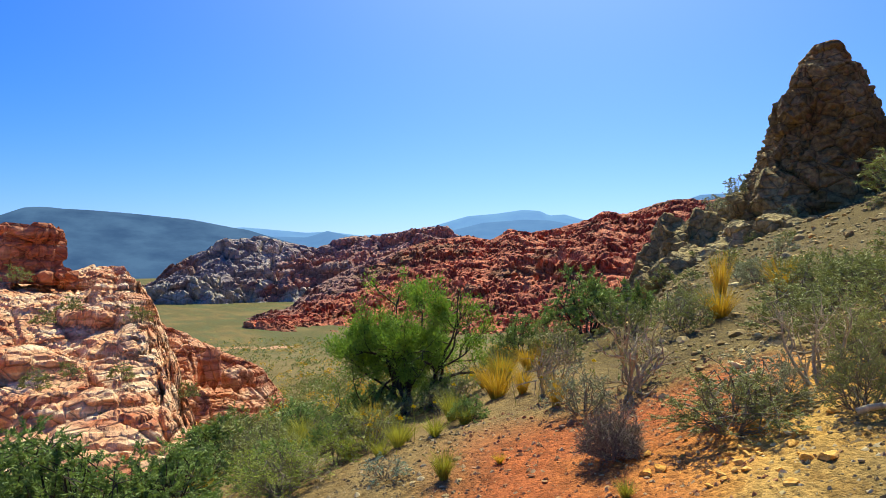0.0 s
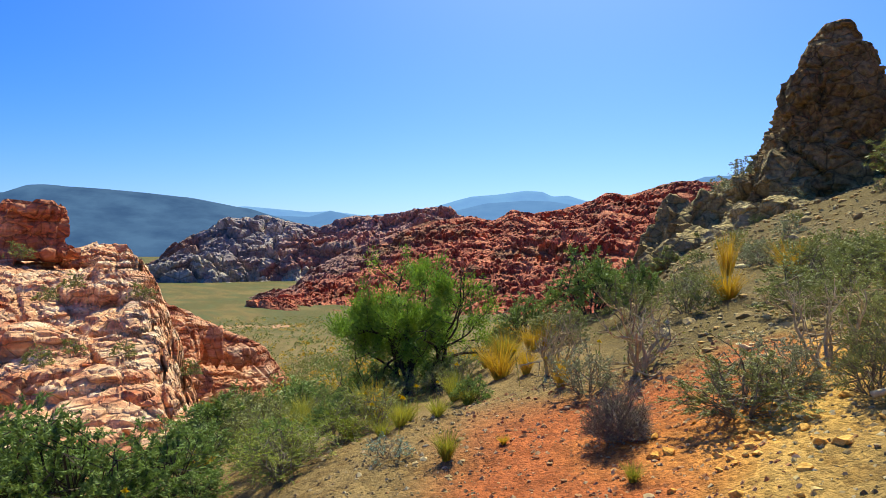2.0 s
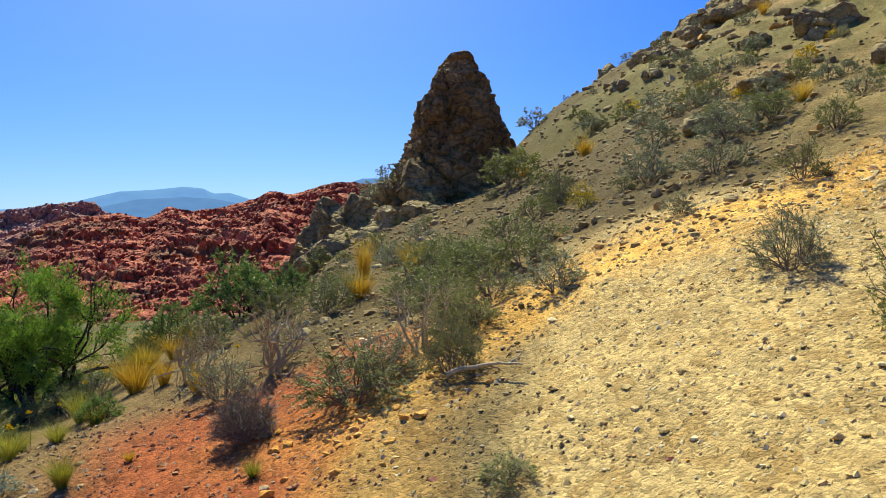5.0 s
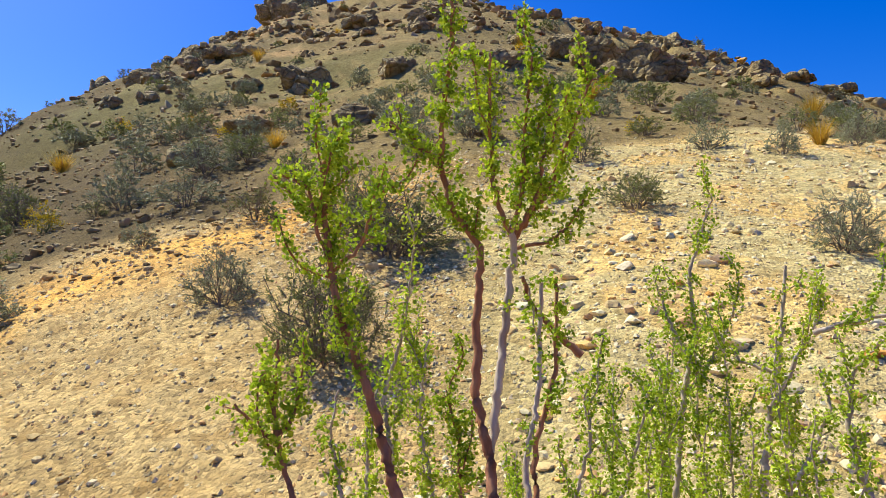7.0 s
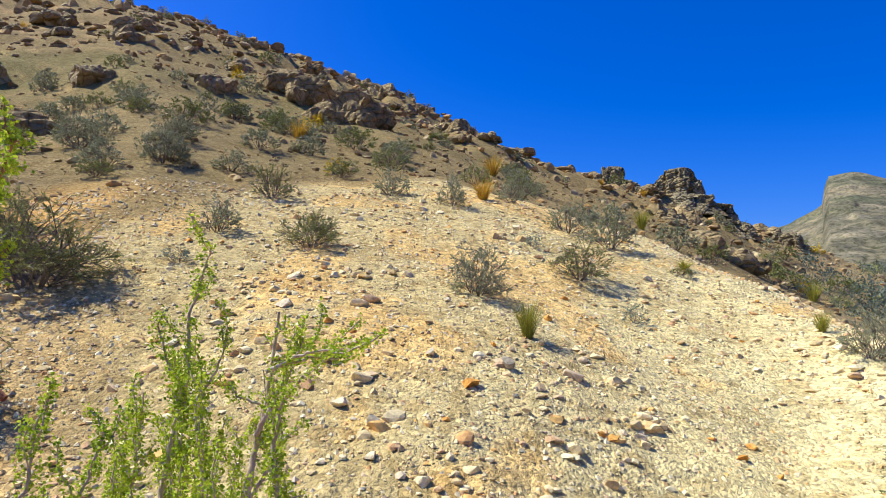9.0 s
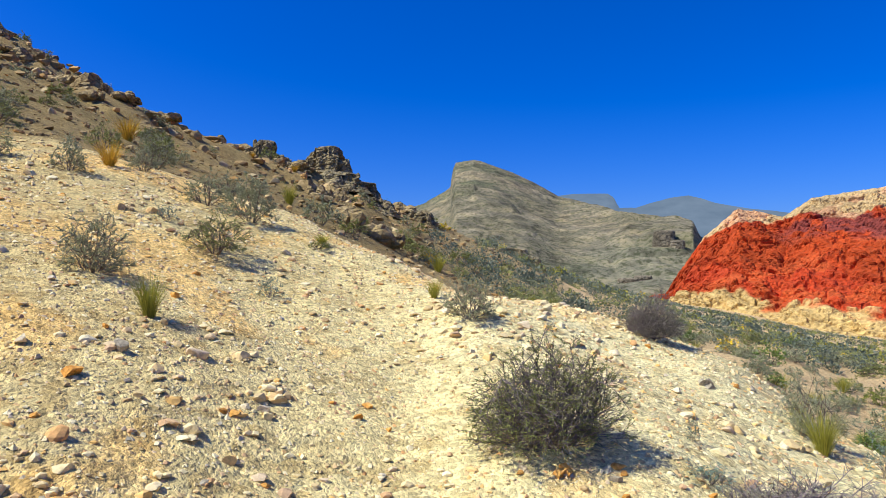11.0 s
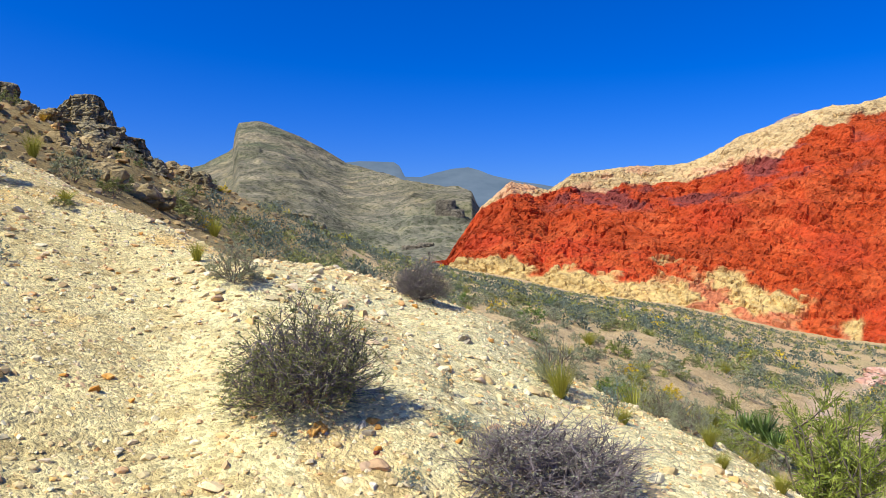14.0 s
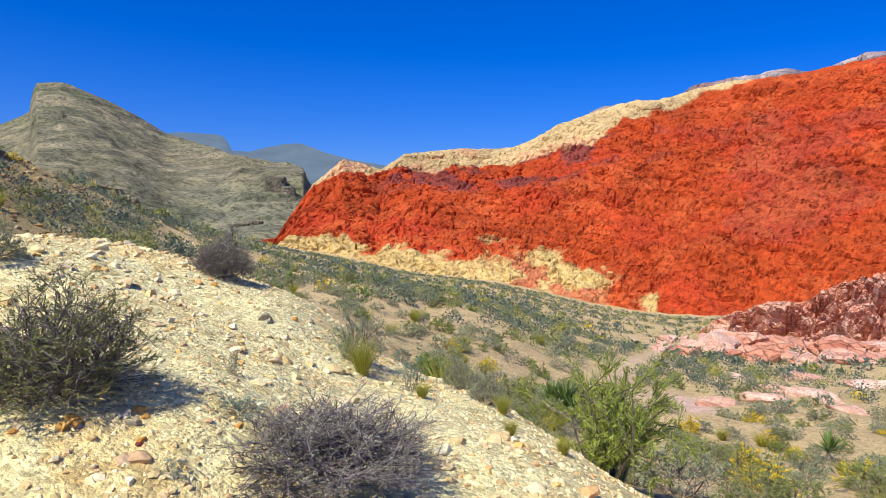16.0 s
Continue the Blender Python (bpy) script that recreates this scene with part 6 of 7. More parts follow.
STEMS.append(([(1.211, -0.342, 1.331), (1.244, -0.342, 1.412), (1.263, -0.331, 1.486), (1.271, -0.310, 1.557)], 0.004, 0.0015, 0.8, 0.1, True, 0.16))
STEMS.append(([(1.278, -0.484, 1.311), (1.317, -0.492, 1.408), (1.342, -0.509, 1.485), (1.356, -0.503, 1.556), (1.365, -0.518, 1.598)], 0.005, 0.0015, 0.6, 0.2, False, 0.14))
STEMS.append(([(1.335, -0.537, 1.296), (1.376, -0.548, 1.397), (1.401, -0.571, 1.477), (1.417, -0.586, 1.552)], 0.005, 0.0015, 0.7, 0.15, False, 0.16))
STEMS.append(([(1.147, -0.245, 1.341), (1.178, -0.228, 1.434), (1.195, -0.219, 1.507), (1.207, -0.217, 1.561)], 0.004, 0.0015, 0.7, 0.1, False, 0.14))



def cliffrose():
    rng = np.random.default_rng(23)
    root = thing("cliffrose", "leggy cliffrose shrub with bright yellow-green leaf clusters", "shrub")
    low = []
    for k in range(22):
        a, d = radians(rng.uniform(60, 101)), rng.uniform(1.0, 1.5)
        x, y = 0.33 + d * math.sin(a), -0.7 + d * math.cos(a)
        top = 1.735 - d * rng.uniform(0.06, 0.30)
        lean = rng.normal(size=2) * 0.04
        low.append(([(x - lean[0], y - lean[1], 0.75), (x, y, (0.75 + top) / 2), (x + lean[0] * 0.6 + 0.01 * rng.normal(), y + lean[1], top)], 0.004, 0.0013, 0.6, 0.3, False, 0.12))
    for pts, r0, r1, dense, start, red, shoots in STEMS + low:
        ps, ds, segs = [], [], []

        def leafy(p, d, k, wide):
            for _ in range(k if red else int(k * 0.62)):
                ps.append(p + wide * rng.normal(size=3))
                ds.append(d * 0.3 + rng.normal(size=3) * 0.6)

        pts = [np.array(p) for p in pts]
        fine = []
        for a, b in zip(pts[:-1], pts[1:]):
            n = max(2, int(np.linalg.norm(b - a) / 0.008))
            fine += [a + (b - a) * k / n for k in range(n)]
        fine.append(pts[-1])
        n = len(fine) - 1
        for k in range(1, n):
            fine[k] = fine[k] + 0.0012 * rng.normal(size=3)
        for k in range(n):
            d = unit(fine[k + 1] - fine[k])
            if k / n < start:
                continue
            if rng.random() < dense * 0.6 + 0.3:
                e = unit(d * 0.5 + rng.normal(size=3))
                tip = fine[k] + e * rng.uniform(0.004, 0.020)
                segs.append((*fine[k], *tip, 0.0010, 0.0006))
                leafy(tip, e, rng.integers(26, 42), 0.0068)
            if rng.random() < shoots * 1.15:
                e = unit(d * 0.9 + 0.55 * rng.normal(size=3) + np.array((0, 0, 0.35)))
                q = fine[k]
                for j in range(rng.integers(3, 10)):
                    e = unit(e + 0.18 * rng.normal(size=3) + np.array((0, 0, 0.12)))
                    w = q + e * 0.012
                    segs.append((*q, *w, 0.0015, 0.0012))
                    leafy(w, e, rng.integers(18, 30), 0.0056)
                    q = w
        v, f = sweep(fine, [0.95 * (r0 + (r1 - r0) * k / n) for k in range(n + 1)], 7)
        if segs:
            v3, f3 = tubes(segs, 4)
            v, f = np.concatenate([v, v3]), np.concatenate([f, f3 + len(v)])
        stem = part("stem", mesh_from("stem", v, f, M_REDBARK if red else M_PALEBARK, shade=True), root, "reddish brown stem" if red else "pale grey stem")
        if ps:
            v, f = blades(ps, ds, 0.0066, 0.0031, rng, 0.5)
            part("foliage", mesh_from("foliage", v, f, M_LIME), stem, "small bright yellow-green leaves")


cliffrose()


# ---------------------------------------------------------------- yuccas
def yucca_mesh(seed):
    rng = np.random.default_rng(seed)
    vs, fs = [], []
    for i in range(90):
        a, t = rng.uniform(0, 6.28), radians(rng.uniform(5, 95))
        d = np.array((math.sin(t) * math.cos(a), math.sin(t) * math.sin(a), math.cos(t)))
        s = np.array((-math.sin(a), math.cos(a), 0)) * 0.022
        L = rng.uniform(0.4, 0.6)
        o = np.array((0, 0, 0.25))
        m = o + d * L * 0.5
        b = len(vs)
        vs += [o - s, o + s, m + s * 1.2, m - s * 1.2, o + d * L + s * 0.05, o + d * L - s * 0.05]
        fs += [(b, b + 1, b + 2, b + 3), (b + 3, b + 2, b + 4, b + 5)]
    return mesh_from("spiky_leaves", np.array(vs), np.array(fs), M_GREEN)


def yuccas():
    me = yucca_mesh(3)
    segs = [(0, 0, -0.1, 0.01, 0, 0.26, 0.06, 0.05)]
    v, f = tubes(segs, 7)
    stem = mesh_from("yucca_stem", v, f, M_TWIG)
    for x, y, s in ((4.6, -16.5, 1.3), (5.1, -16.9, 1.1), (4.2, -16.0, 1.0), (-0.9, -22.5, 1.1), (24, -30, 1.2), (26, -27, 1.1), (7.2, -12.2, 0.8)):
        root = thing("yucca", "spiky green yucca rosette on a short stem", "yucca", "yuccas in the wash")
        part("leaves", me, root)
        part("stem", stem, root)
        root.matrix_basis = pose(x, y, ground_z(x, y), 0, 0, x * 50) @ Matrix.Scale(s, 4)


yuccas()


# ---------------------------------------------------------------- far shrubs, as stuff
def far_shrubs(name, spots, mats, seed, size, split):
    """Shrubs too many to count, each a dome of small leaves; those beyond split have fewer, larger leaves."""
    rng = np.random.default_rng(seed)
    kinds = rng.choice(len(mats), size=len(spots), p=[m[1] for m in mats])
    spots = np.array(spots)
    r = np.hypot(spots[:, 0], spots[:, 1])
    for k, (mat, share, label) in enumerate(mats):
        vs = []
        for r0, r1, n_leaf, leaf, wide in ((0, split, 230, 0.14, 0.24), (split, 2 * split, 95, 0.19, 0.34), (2 * split, 999, 26, 0.38, 0.42)):
            P = spots[(kinds == k) & (r >= r0) & (r < r1)]
            n = len(P)
            if not n:
                continue
            z = height(P[:, 0], P[:, 1])
            s = size * rng.uniform(0.55, 1.25, n) * np.where(rng.random(n) < 0.08, 1.4, 1.0)
            d = rng.normal(size=(n, n_leaf, 3))
            d[..., 2] = np.abs(d[..., 2])
            d /= np.linalg.norm(d, axis=-1, keepdims=True)
            rad = rng.uniform(0.35, 1.0, (n, n_leaf, 1)) * (1 + 0.25 * rng.normal(size=(n, 1, 1)))
            pos = np.concatenate([P, z[:, None]], 1)[:, None, :] + d * rad * s[:, None, None] * np.array((0.6, 0.6, 0.72))
            v, f = needles(pos.reshape(-1, 3), d.reshape(-1, 3), 1.0, wide, rng, 0.8)
            v = v.reshape(-1, 3, 3)
            c = v[:, 0:1]
            vs.append((c + (v - c) * (np.repeat(s, n_leaf)[:, None, None] * leaf)).reshape(-1, 3))
        if vs:
            v = np.concatenate(vs)
            tagged(new(name, mesh_from(name, v, np.arange(len(v)).reshape(-1, 3), mat)), label, "shrubs", kind="stuff")


def scatter(rng, n, az0, az1, r0, r1, power, keep):
    out = []
    while len(out) < n:
        az = rng.uniform(az0, az1)
        r = r0 + (r1 - r0) * rng.random() ** power
        x, y = at(az, r)
        if keep(az, r, x, y, rng):
            out.append((x, y))
    return out


def wash_ok(az, r, x, y, rng):
    if abs(az - 169.0 - 1.2 * math.sin(r * 0.11) - (r - 60) * 0.012) * r * 0.0175 < 1.0:
        return False
    if az < 142 and r < 18:
        return False
    if math.hypot((az - 172.5) / 3.5, (r - 34) / 7.0) < 1:
        return False
    return rng.random() < 0.35 + 0.65 * float(smooth(-0.3, 0.3, fbm(np.array([x * 0.12]), np.array([y * 0.12]), 0.0, 2, 77))[0])


rng = np.random.default_rng(5)
M_FARSAGE = leaf_material("blue-grey sage leaves", (0.09, 0.115, 0.08), (0.26, 0.295, 0.205))
far_shrubs("wash_shrubs", scatter(rng, 4600, 121, 192, 62, 235, 0.6, wash_ok) + scatter(rng, 1500, 124, 192, 36, 80, 0.6, wash_ok) + scatter(rng, 150, 120, 140, 19, 45, 0.7, wash_ok),
           [(M_FARSAGE, 0.68, "blue-grey sage shrubs dotted over the wash"), (M_OLIVE, 0.26, "olive shrubs dotted over the wash"), (M_YELLOW, 0.015, "yellow flowering shrubs in the wash"), (M_GRASS, 0.045, "yellow-green grass clumps in the wash")], 6, 0.72, 34)
far_shrubs("valley_shrubs", scatter(rng, 500, -30, 14, 17, 150, 1.3, lambda az, r, x, y, g: g.random() < 0.9) + scatter(rng, 260, -22, 10, 16, 60, 1.0, lambda az, r, x, y, g: True) + scatter(rng, 1900, -28, -4, 70, 330, 0.6, lambda az, r, x, y, g: True),
           [(M_OLIVE, 0.72, "olive shrubs dotted over the valley"), (M_GREEN, 0.13, "green shrubs dotted over the valley"), (M_STRAW, 0.15, "dry grass clumps in the valley")], 7, 0.62, 34)


def hill_ok(az, r, x, y, rng):
    return rng.random() < 0.8


for x, y in scatter(np.random.default_rng(15), 125, 34, 124, 19, 56, 1.0, hill_ok) + scatter(np.random.default_rng(16), 66, 44, 100, 12.8, 25, 1.0, hill_ok):
    style = ("sage", "olive", "sage", "twig", "sage", "olive", "straw", "flower")[int(PLANT_RNG.choice(8, p=(0.25, 0.2, 0.15, 0.1, 0.12, 0.08, 0.06, 0.04)))]
    s = PLANT_RNG.uniform(0.4, 0.95)
    plant(style, x, y, s * 1.15, s * 0.85, "shrubs high on the hill", True)

# scrub on the brown bank above the path
rng = np.random.default_rng(67)
for k in range(20):
    x, y = at(rng.uniform(17, 44), rng.uniform(8.5, 22))
    w = rng.uniform(0.45, 1.0)
    plant(("olive", "sage", "olive", "twig", "straw")[k % 5], x, y, w, w * 0.7, "scrub on the brown bank", True)

# lush growth along the gully beside the path
for k in range(30):
    x, y = at(rng.uniform(-15, 4), rng.uniform(7.2, 15))
    w = rng.uniform(0.4, 0.8)
    if math.hypot(x + 0.5, y - 10.4) > 0.7:
        plant(("olive", "grass", "green", "olive", "straw", "grass")[k % 6], x, y, w, w * 0.72, "growth along the gully", True)

# bushes on the bank where the scree runs out into the wash
rng = np.random.default_rng(61)
for k in range(26):
    x, y = at(rng.uniform(156, 187), rng.uniform(8.6, 19))
    style = ("sage", "olive", "sage", "twig", "lime", "olive", "grass", "sage")[k % 8]
    w = rng.uniform(0.5, 0.95)
    plant(style, x, y, w, w * 0.75, "bushes on the bank of the wash", True)

# sagebrush over the near part of the wash
rng = np.random.default_rng(73)
for k, (x, y) in enumerate(scatter(rng, 230, 139, 188, 14, 55, 0.7, wash_ok)):
    w = rng.uniform(0.55, 1.15) * (1.0 if k % 9 else 1.3)
    plant(("sage", "sage", "olive", "purple", "sage", "grass", "sage", "olive", "green", "sage", "sage")[k % 11], x, y, w, w * 0.68, "sagebrush in the wash", True)

for k, (x, y) in enumerate(scatter(rng, 190, 153, 190, 9.5, 34, 0.8, wash_ok)):
    w = rng.uniform(0.4, 0.85)
    plant(("sage", "olive", "sage", "purple", "lime", "sage", "grass", "sage", "olive", "flower")[k % 10], x, y, w, w * 0.7, "small shrubs on the bank of the wash", True)

# shrubs among the rocks below the pinnacle
for az, r, el, s in ((22.6, 26.6, 6.0, 0.8), (21.2, 26.4, 4.9, 0.7), (26.2, 25, 4.0, 0.6), (19.5, 24, 0.4, 0.7), (23.5, 23.5, 2.2, 0.5), (24.6, 23.6, 1.6, 0.5), (17.0, 23, -0.9, 0.8)):
    x, y = at(az, r)
    root = plant("olive" if el < 3 else "sage", x, y, s * 1.2, s, "shrubs below the pinnacle", True)
    root.matrix_basis = pose(x, y, 1.65 + r * math.tan(radians(el)) - 0.2) @ Matrix.Diagonal((s * 1.2, s * 1.2, s, 1))

# shrubs that grow in the cracks of the pale outcrop
for az, r, el, s in ((-28.9, 27.5, -2.0, 0.5), (-30.6, 26.6, -2.9, 0.45), (-29.0, 24.5, -7.0, 0.5), (-31, 24, -7.5, 0.55), (-25.4, 25, -7.3, 0.5), (-24.3, 28.5, -3.0, 0.6), (-32.3, 30.6, 0.2, 0.6), (-26.6, 22.5, -9.8, 0.4), (-20.8, 25.5, -9.0, 0.5)):
    a = radians(az)
    s *= 1.35
    root = plant("olive", r * math.sin(a), r * math.cos(a), s * 1.3, s, "shrubs in the rock cracks", True)
    root.matrix_basis = pose(r * math.sin(a), r * math.cos(a), 1.6 + r * math.tan(radians(el)) - 0.25 * s) @ Matrix.Diagonal((s * 1.3, s * 1.3, s, 1))


# ---------------------------------------------------------------- stones
def gravel_material(name, stops, scale, deep):
    m, n, l, b = nodes_of(name)
    isl = n.new("ShaderNodeNewGeometry").outputs["Random Per Island"]
    pos = n.new("ShaderNodeNewGeometry").outputs["Position"]
    col = ramp_node(n, l, isl, stops)
    f = noise_node(n, l, pos, scale, 4, 0.6)
    col = mix_node(n, l, "MULTIPLY", 0.9, col, ramp_node(n, l, f, [(0.3, gray(0.7)), (0.65, gray(1.1))]))
    l.new(col, b.inputs["Base Color"])
    b.inputs["Roughness"].default_value = 0.9
    b.inputs["Specular IOR Level"].default_value = 0.2
    bump_node(n, l, b, f, deep, 0.8)
    return m


M_GRAVEL = gravel_material("mixed limestone gravel", [(0.0, (0.50, 0.34, 0.15)), (0.2, (0.68, 0.51, 0.24)), (0.45, (0.83, 0.68, 0.36)), (0.62, (0.86, 0.74, 0.44)), (0.74, (0.78, 0.46, 0.13)), (0.86, (0.70, 0.58, 0.38)), (0.93, (0.66, 0.36, 0.13)), (1.0, (0.52, 0.35, 0.20))], 45, 0.002)
M_TANGRAVEL = gravel_material("tan and rusty gravel", [(0.0, (0.50, 0.33, 0.13)), (0.3, (0.64, 0.45, 0.18)), (0.6, (0.72, 0.53, 0.24)), (0.85, (0.84, 0.69, 0.40)), (1.0, (0.64, 0.32, 0.10))], 45, 0.002)
M_BANKGRAVEL = gravel_material("brown bank gravel", [(0.0, (0.17, 0.11, 0.05)), (0.4, (0.30, 0.20, 0.09)), (0.7, (0.40, 0.28, 0.14)), (0.9, (0.55, 0.44, 0.27)), (1.0, (0.36, 0.17, 0.07))], 45, 0.002)
M_REDGRAVEL = gravel_material("rusty red gravel", [(0.0, (0.26, 0.10, 0.045)), (0.35, (0.40, 0.17, 0.075)), (0.65, (0.46, 0.25, 0.12)), (0.85, (0.56, 0.40, 0.22)), (1.0, (0.34, 0.11, 0.05))], 45, 0.002)
M_RUBBLE = gravel_material("brown hillside rubble", [(0.0, (0.20, 0.125, 0.05)), (0.3, (0.33, 0.22, 0.09)), (0.55, (0.44, 0.31, 0.14)), (0.75, (0.54, 0.42, 0.22)), (0.88, (0.58, 0.32, 0.09)), (1.0, (0.36, 0.26, 0.13))], 8, 0.012)


def gravel():
    rng = np.random.default_rng(31)
    proto = []
    for k in range(28):
        v, f = angular(2 if k < 14 else 1, (1.0, rng.uniform(0.6, 1.0), rng.uniform(0.45, 0.8)), rng, 11 if k < 14 else 4, 0.10, 0.38)
        proto.append((v, f))
    n = 10500
    az = np.where(rng.random(n) < 0.70, rng.uniform(52, 176, n), rng.uniform(-8, 64, n))
    r = 1.7 + 11.5 * rng.random(n) ** 1.15
    edge = np.interp(az, (-8, 55, 72, 84, 95, 108, 120, 135, 150, 170, 190), (8, 9, 10.5, 12, 12.2, 11, 9.2, 9.8, 8.2, 6.2, 5.2))
    ok = r < edge
    az, r = az[ok], r[ok]
    n = len(r)
    x, y = CX + r * np.sin(np.radians(az)), CY + r * np.cos(np.radians(az))
    clump = fbm(x * 1.1, y * 1.1, 0.0, 3, 88)
    s = 0.006 + 0.024 * rng.random(n) ** 3.5 * (1 + 0.9 * clump) + 0.0013 * r
    s = np.where(az < 60, 0.95, 1.2) * s * np.where(rng.random(n) < 0.03, 1.8, 1.0)
    # broken blocks lying together in clusters
    m = 4200
    ca, cr = rng.uniform(54, 168, m), 1.9 + 8.0 * rng.random(m) ** 1.1
    bx, by = CX + cr * np.sin(np.radians(ca)), CY + cr * np.cos(np.radians(ca))
    pick = (fbm(bx * 0.9, by * 0.9, 0.0, 3, 188) + 0.25 * rng.random(m) > 0.16) & (cr < np.interp(ca, (28, 58, 95, 120, 150, 170), (7, 9, 11, 8.5, 7.5, 5.4)))
    bx, by, cr = bx[pick], by[pick], cr[pick]
    x, y = np.concatenate([x, bx]), np.concatenate([y, by])
    s = np.concatenate([s, 0.016 + 0.062 * rng.random(len(bx)) ** 3.0 + 0.002 * cr])
    upright = np.where(np.arange(len(s)) < n, 0.7, 0.9)
    n = len(x)
    z = height(x, y)
    vs, fs, base = [], [], 0
    for i in range(n):
        v, f = proto[i % 14 + (0 if s[i] > 0.05 else 14)]
        a = rng.uniform(0, 6.28)
        c, d = math.cos(a) * s[i], math.sin(a) * s[i]
        q = np.stack([v[:, 0] * c - v[:, 1] * d + x[i], v[:, 0] * d + v[:, 1] * c + y[i], v[:, 2] * s[i] * upright[i] + z[i] + 0.1 * s[i]], 1)
        vs.append(q)
        fs.append(f + base)
        base += len(q)
    oct_v = np.array(((1, 0, -0.5), (0.3, 0.9, -0.5), (-0.8, 0.55, -0.5), (-0.8, -0.6, -0.5), (0.35, -0.95, -0.5), (0.45, 0.1, 0.75), (-0.3, 0.1, 0.8)))
    oct_f = np.array(((0, 1, 5), (1, 6, 5), (1, 2, 6), (2, 3, 6), (3, 4, 6), (4, 5, 6), (4, 0, 5)))
    n = 42000
    az = np.where(rng.random(n) < 0.66, rng.uniform(50, 176, n), rng.uniform(-12, 66, n))
    r = 1.7 + 8.5 * rng.random(n) ** 1.1
    edge = np.interp(az, (-8, 55, 72, 84, 95, 108, 120, 135, 150, 170, 190), (8, 9, 10.5, 12, 12.2, 11, 9.2, 9.8, 8.2, 6.2, 5.2))
    ok = r < edge
    az, r = az[ok], r[ok]
    n = len(r)
    x, y = CX + r * np.sin(np.radians(az)), CY + r * np.cos(np.radians(az))
    z = height(x, y)
    s = (0.005 + 0.012 * rng.random(n) ** 2.2) * (0.75 + 0.14 * r)
    a = rng.uniform(0, 6.28, n)
    v = oct_v[None] * (1 + 0.45 * rng.uniform(-1, 1, (n, 7, 3)))
    q = np.stack([v[..., 0] * np.cos(a)[:, None] - v[..., 1] * np.sin(a)[:, None], v[..., 0] * np.sin(a)[:, None] + v[..., 1] * np.cos(a)[:, None], 0.64 * v[..., 2] + 0.05], -1) * s[:, None, None]
    q = q + np.stack([x, y, z], -1)[:, None, :]
    vs.append(q.reshape(-1, 3))
    fs.append((oct_f[None] + (np.arange(n) * 7)[:, None, None] + base).reshape(-1, 3))
    v, f = np.concatenate(vs), np.concatenate(fs)
    brown = polar(v[f[:, 0], 0], v[f[:, 0], 1])[0]
    bank = (brown > 300) | ((brown > 20) & (brown < 31))
    red = brown < 18
    brown = (brown < 58) & ~red & ~bank
    for pick, mat, label in ((red, M_REDGRAVEL, "loose rusty red gravel on the path"), (bank, M_BANKGRAVEL, "loose brown gravel on the bank beside the path"), (~brown & ~red & ~bank, M_GRAVEL, "loose cream and ochre limestone gravel on the slope"), (brown, M_TANGRAVEL, "loose tan and rusty gravel on the slope")):
        used, index = np.unique(f[pick], return_inverse=True)
        tagged(new("gravel", mesh_from("gravel", v[used], index.reshape(-1, 3), mat)), label, "gravel", kind="stuff")


gravel()


def rubble():
    """Broken rock strewn over the brown hillside."""
    rng = np.random.default_rng(43)
    proto = [angular(2 if k < 14 else 1, (1.0, rng.uniform(0.6, 1.0), rng.uniform(0.45, 0.85)), rng, 8 if k < 14 else 4, 0.14, 0.42) for k in range(28)]
    n = 7000
    az = rng.uniform(14, 128, n)
    r = 8 + 50 * rng.random(n) ** 1.2
    edge = np.interp(az, (14, 30, 55, 72, 84, 95, 108, 120, 135), (5, 6, 8, 10, 12, 12, 11, 10, 9))
    ok = r > edge
    az, r = az[ok], r[ok]
    x, y = CX + r * np.sin(np.radians(az)), CY + r * np.cos(np.radians(az))
    k = rocky(x, y)
    s = (0.03 + 0.0028 * r) * (0.5 + 1.6 * rng.random(len(r)) ** 4) * (1 + 1.3 * k)
    # finer grit on the bank above the path
    ga, gr = rng.uniform(13, 52, 3200), 7 + 20 * rng.random(3200) ** 1.2
    x, y = np.concatenate([x, CX + gr * np.sin(np.radians(ga))]), np.concatenate([y, CY + gr * np.cos(np.radians(ga))])
    s, r = np.concatenate([s, (0.016 + 0.05 * rng.random(3200) ** 3) * (0.5 + gr / 18)]), np.concatenate([r, gr])
    z = height(x, y)
    vs, fs, base = [], [], 0
    for i in range(len(r)):
        v, f = proto[i % 14 + (0 if s[i] / r[i] > 0.0085 else 14)]
        a = rng.uniform(0, 6.28)
        c, d = math.cos(a) * s[i], math.sin(a) * s[i]
        vs.append(np.stack([v[:, 0] * c - v[:, 1] * d + x[i], v[:, 0] * d + v[:, 1] * c + y[i], v[:, 2] * s[i] + z[i] + 0.1 * s[i]], 1))
        fs.append(f + base)
        base += len(v)
    tagged(new("rubble", mesh_from("rubble", np.concatenate(vs), np.concatenate(fs), M_RUBBLE)), "broken brown rock strewn over the hillside", "rubble", kind="stuff")


rubble()


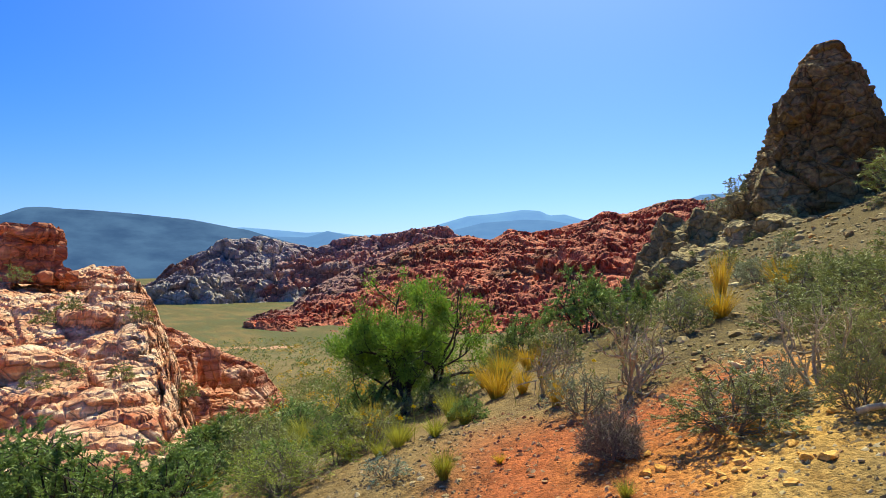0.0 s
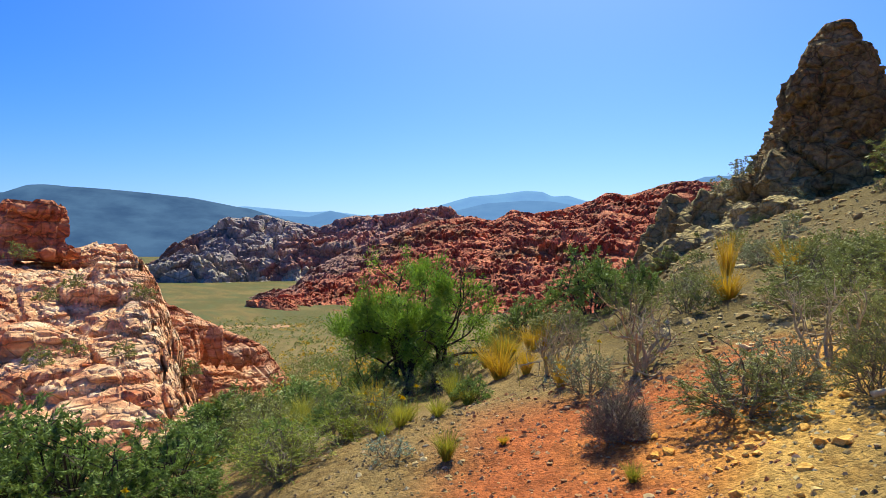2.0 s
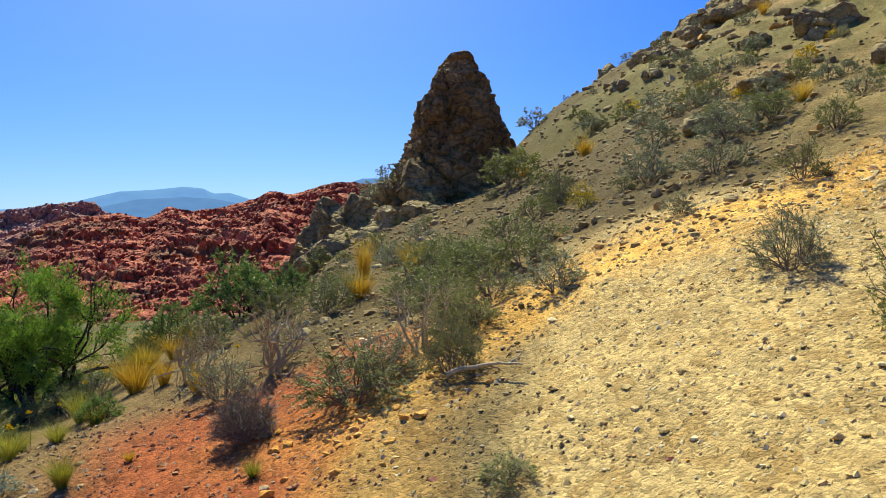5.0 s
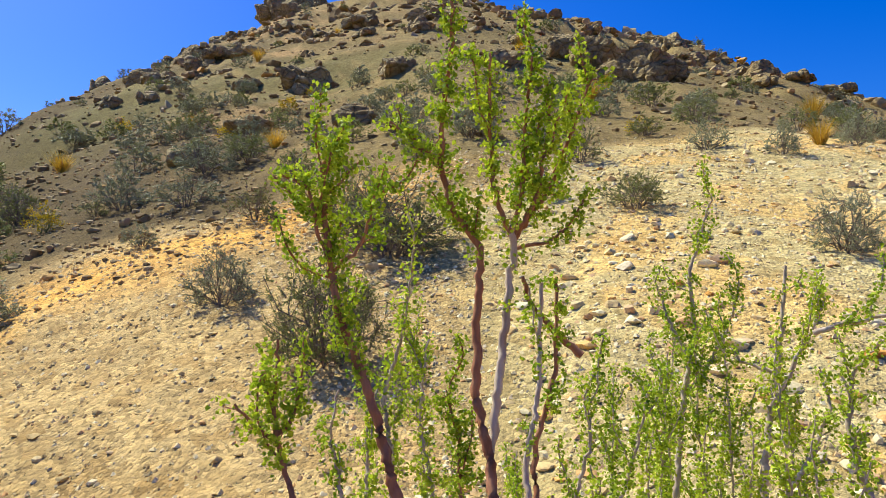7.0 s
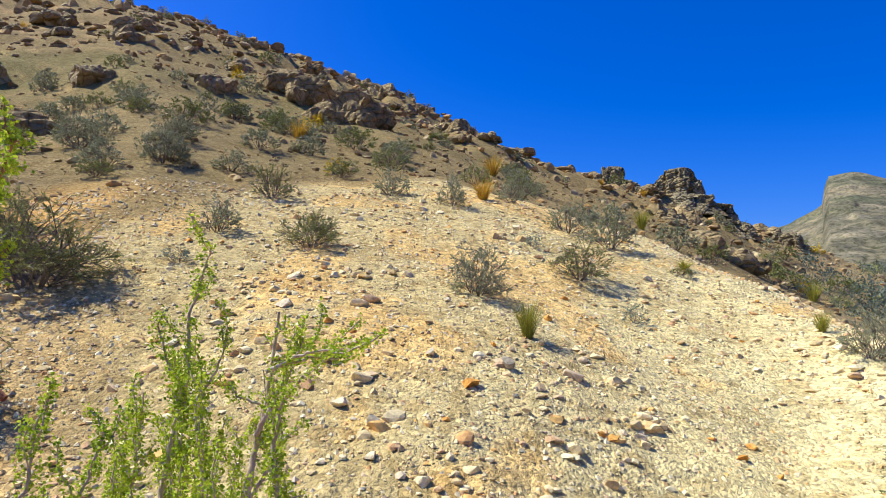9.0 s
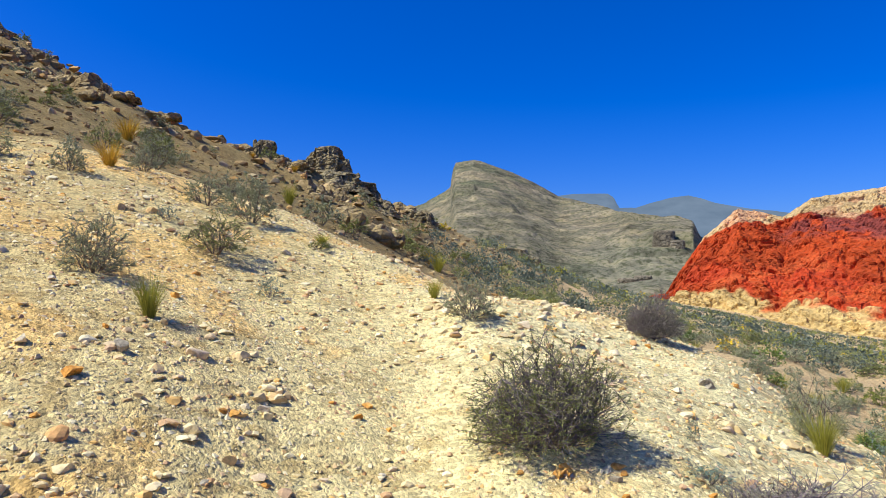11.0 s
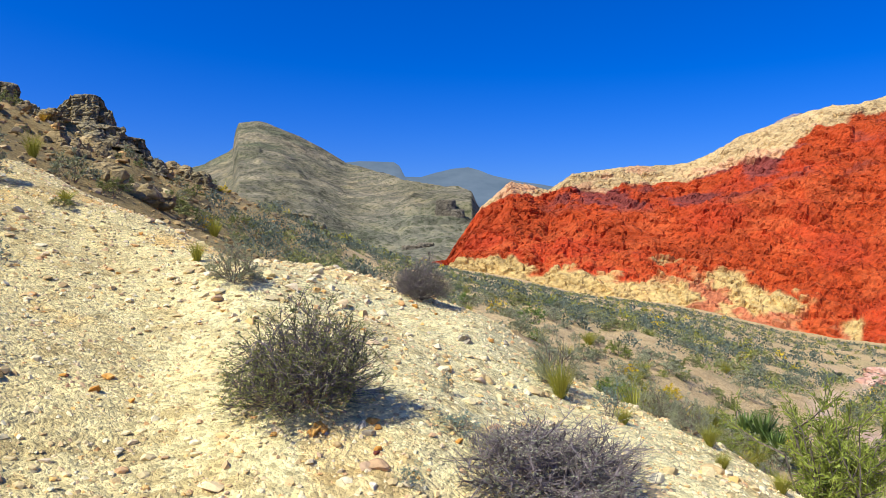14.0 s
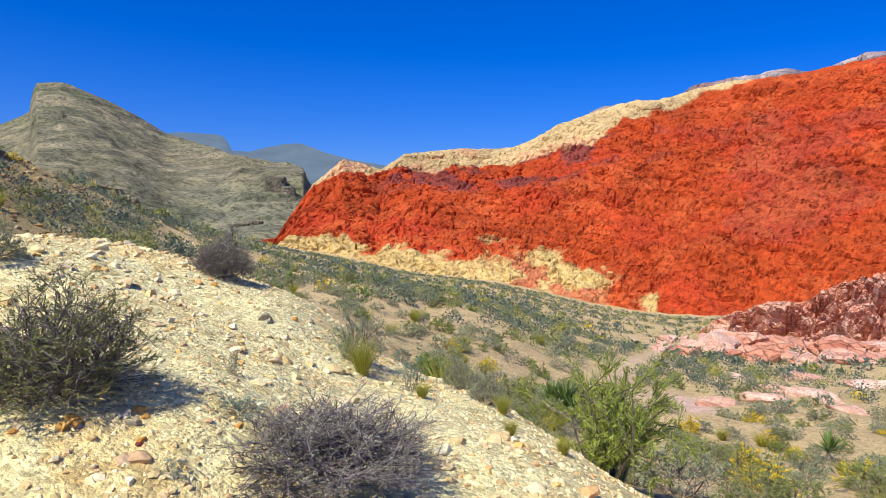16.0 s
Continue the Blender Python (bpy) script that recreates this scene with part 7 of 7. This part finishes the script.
def stones():
    rng = np.random.default_rng(37)
    mats = dict(cream=M_STONE_CREAM, yellow=M_STONE_YELLOW, grey=M_STONE_GREY, red=M_STONE_RED)
    text = dict(cream="pale cream limestone block lying on scree", yellow="ochre yellow broken stone lying on the slope", grey="grey stone lying on the scree", red="dark red stone lying on gravel")
    meshes = {}
    for c, m in mats.items():
        for k in range(4):
            v, f = angular(3, (1.0, rng.uniform(0.6, 0.9), rng.uniform(0.45, 0.75)), rng, 16, 0.05, 0.34)
            meshes[c, k] = mesh_from("stone", v, f, m)

    def stone(colour, x, y, s):
        ob = new("stone", meshes[colour, int(rng.integers(0, 4))])
        ob.matrix_basis = pose(x, y, ground_z(x, y) + 0.10 * s, rng.uniform(-18, 18), rng.uniform(-18, 18), rng.uniform(0, 360)) @ Matrix.Scale(s, 4)
        tagged(ob, text[colour], "stone", "loose stones")

    for c, x, y, s in STONES_NAMED:
        stone(c, x, y, s)
    for k in range(60):
        stone("yellow", 1.9 + 0.38 * rng.normal(), 4.1 + 0.26 * rng.normal(), rng.uniform(0.018, 0.05) + 0.055 * rng.random() ** 3)
    n = 0
    while n < 150:
        az, r = rng.uniform(66, 165), 1.9 + 8.5 * rng.random()
        edge = np.interp(az, (66, 84, 95, 108, 120, 135, 150, 165), (9, 11, 11.5, 10, 8, 8, 6, 4.5))
        if r > edge:
            continue
        x, y = CX + r * math.sin(radians(az)), CY + r * math.cos(radians(az))
        stone(("cream", "cream", "yellow", "cream", "yellow", "cream", "grey")[n % 7], x, y, 0.020 + 0.06 * rng.random() ** 2.5 + 0.002 * r)
        n += 1


STONES_NAMED = []
STONES_NAMED += [("cream", 3.47, 3.19, 0.038), ("cream", 2.85, 3.54, 0.033), ("cream", 3.28, 2.10, 0.021), ("cream", 3.23, 1.88, 0.030), ("cream", 3.19, 1.63, 0.022), ("red", 2.46, 1.94, 0.029), ("yellow", 2.47, 1.85, 0.017), ("grey", 2.38, 1.72, 0.016), ("grey", 2.65, 2.26, 0.019), ("cream", 2.78, 1.70, 0.021), ("grey", 3.53, 0.89, 0.019), ("cream", 4.04, 2.56, 0.021), ("yellow", 6.14, 3.17, 0.060), ("yellow", 5.11, 3.03, 0.031), ("cream", 2.28, 2.17, 0.018), ("yellow", 1.60, 3.23, 0.046), ("red", 1.71, 2.81, 0.048), ("cream", 3.23, -0.68, 0.040), ("cream", 3.27, -0.89, 0.057), ("cream", 3.03, -0.88, 0.028)]
STONES_NAMED += [("yellow", 3.59, -1.23, 0.036), ("yellow", 3.85, -2.12, 0.057), ("yellow", 4.07, -2.34, 0.039), ("grey", 3.74, -2.02, 0.023), ("grey", 4.39, -1.65, 0.026), ("cream", 3.60, -1.14, 0.021), ("cream", 5.79, -0.51, 0.037), ("cream", 6.35, -0.25, 0.043), ("cream", 3.71, -1.74, 0.019), ("red", 4.13, -2.78, 0.026), ("cream", 5.25, -4.02, 0.041), ("yellow", 3.82, -2.99, 0.033), ("yellow", 3.30, -2.13, 0.041), ("grey", 3.25, -1.85, 0.033), ("cream", 3.93, -2.19, 0.041), ("yellow", 3.85, -2.06, 0.036), ("yellow", 4.14, -2.77, 0.037), ("cream", 2.85, -3.76, 0.042), ("yellow", 2.79, -3.82, 0.059), ("grey", 3.92, -5.87, 0.104)]
STONES_NAMED += [("yellow", 6.62, -4.92, 0.058), ("cream", 4.65, -4.11, 0.042), ("grey", 4.57, -1.90, 0.031), ("yellow", 2.51, -4.14, 0.037), ("cream", 5.24, -3.99, 0.040), ("cream", 2.84, -3.71, 0.029), ("red", 2.60, -3.63, 0.031), ("cream", 2.96, -3.36, 0.019), ("yellow", 2.84, -3.83, 0.065), ("cream", 2.83, -3.74, 0.038), ("yellow", 2.62, -3.66, 0.039), ("cream", 2.35, -3.58, 0.040), ("yellow", 3.00, -3.32, 0.031), ("cream", 3.08, -5.61, 0.041), ("yellow", 2.58, -4.77, 0.034), ("grey", 3.93, -5.88, 0.098), ("yellow", 6.03, -12.82, 0.103), ("cream", 2.13, -3.98, 0.021), ("grey", 4.21, -6.06, 0.027)]

stones()
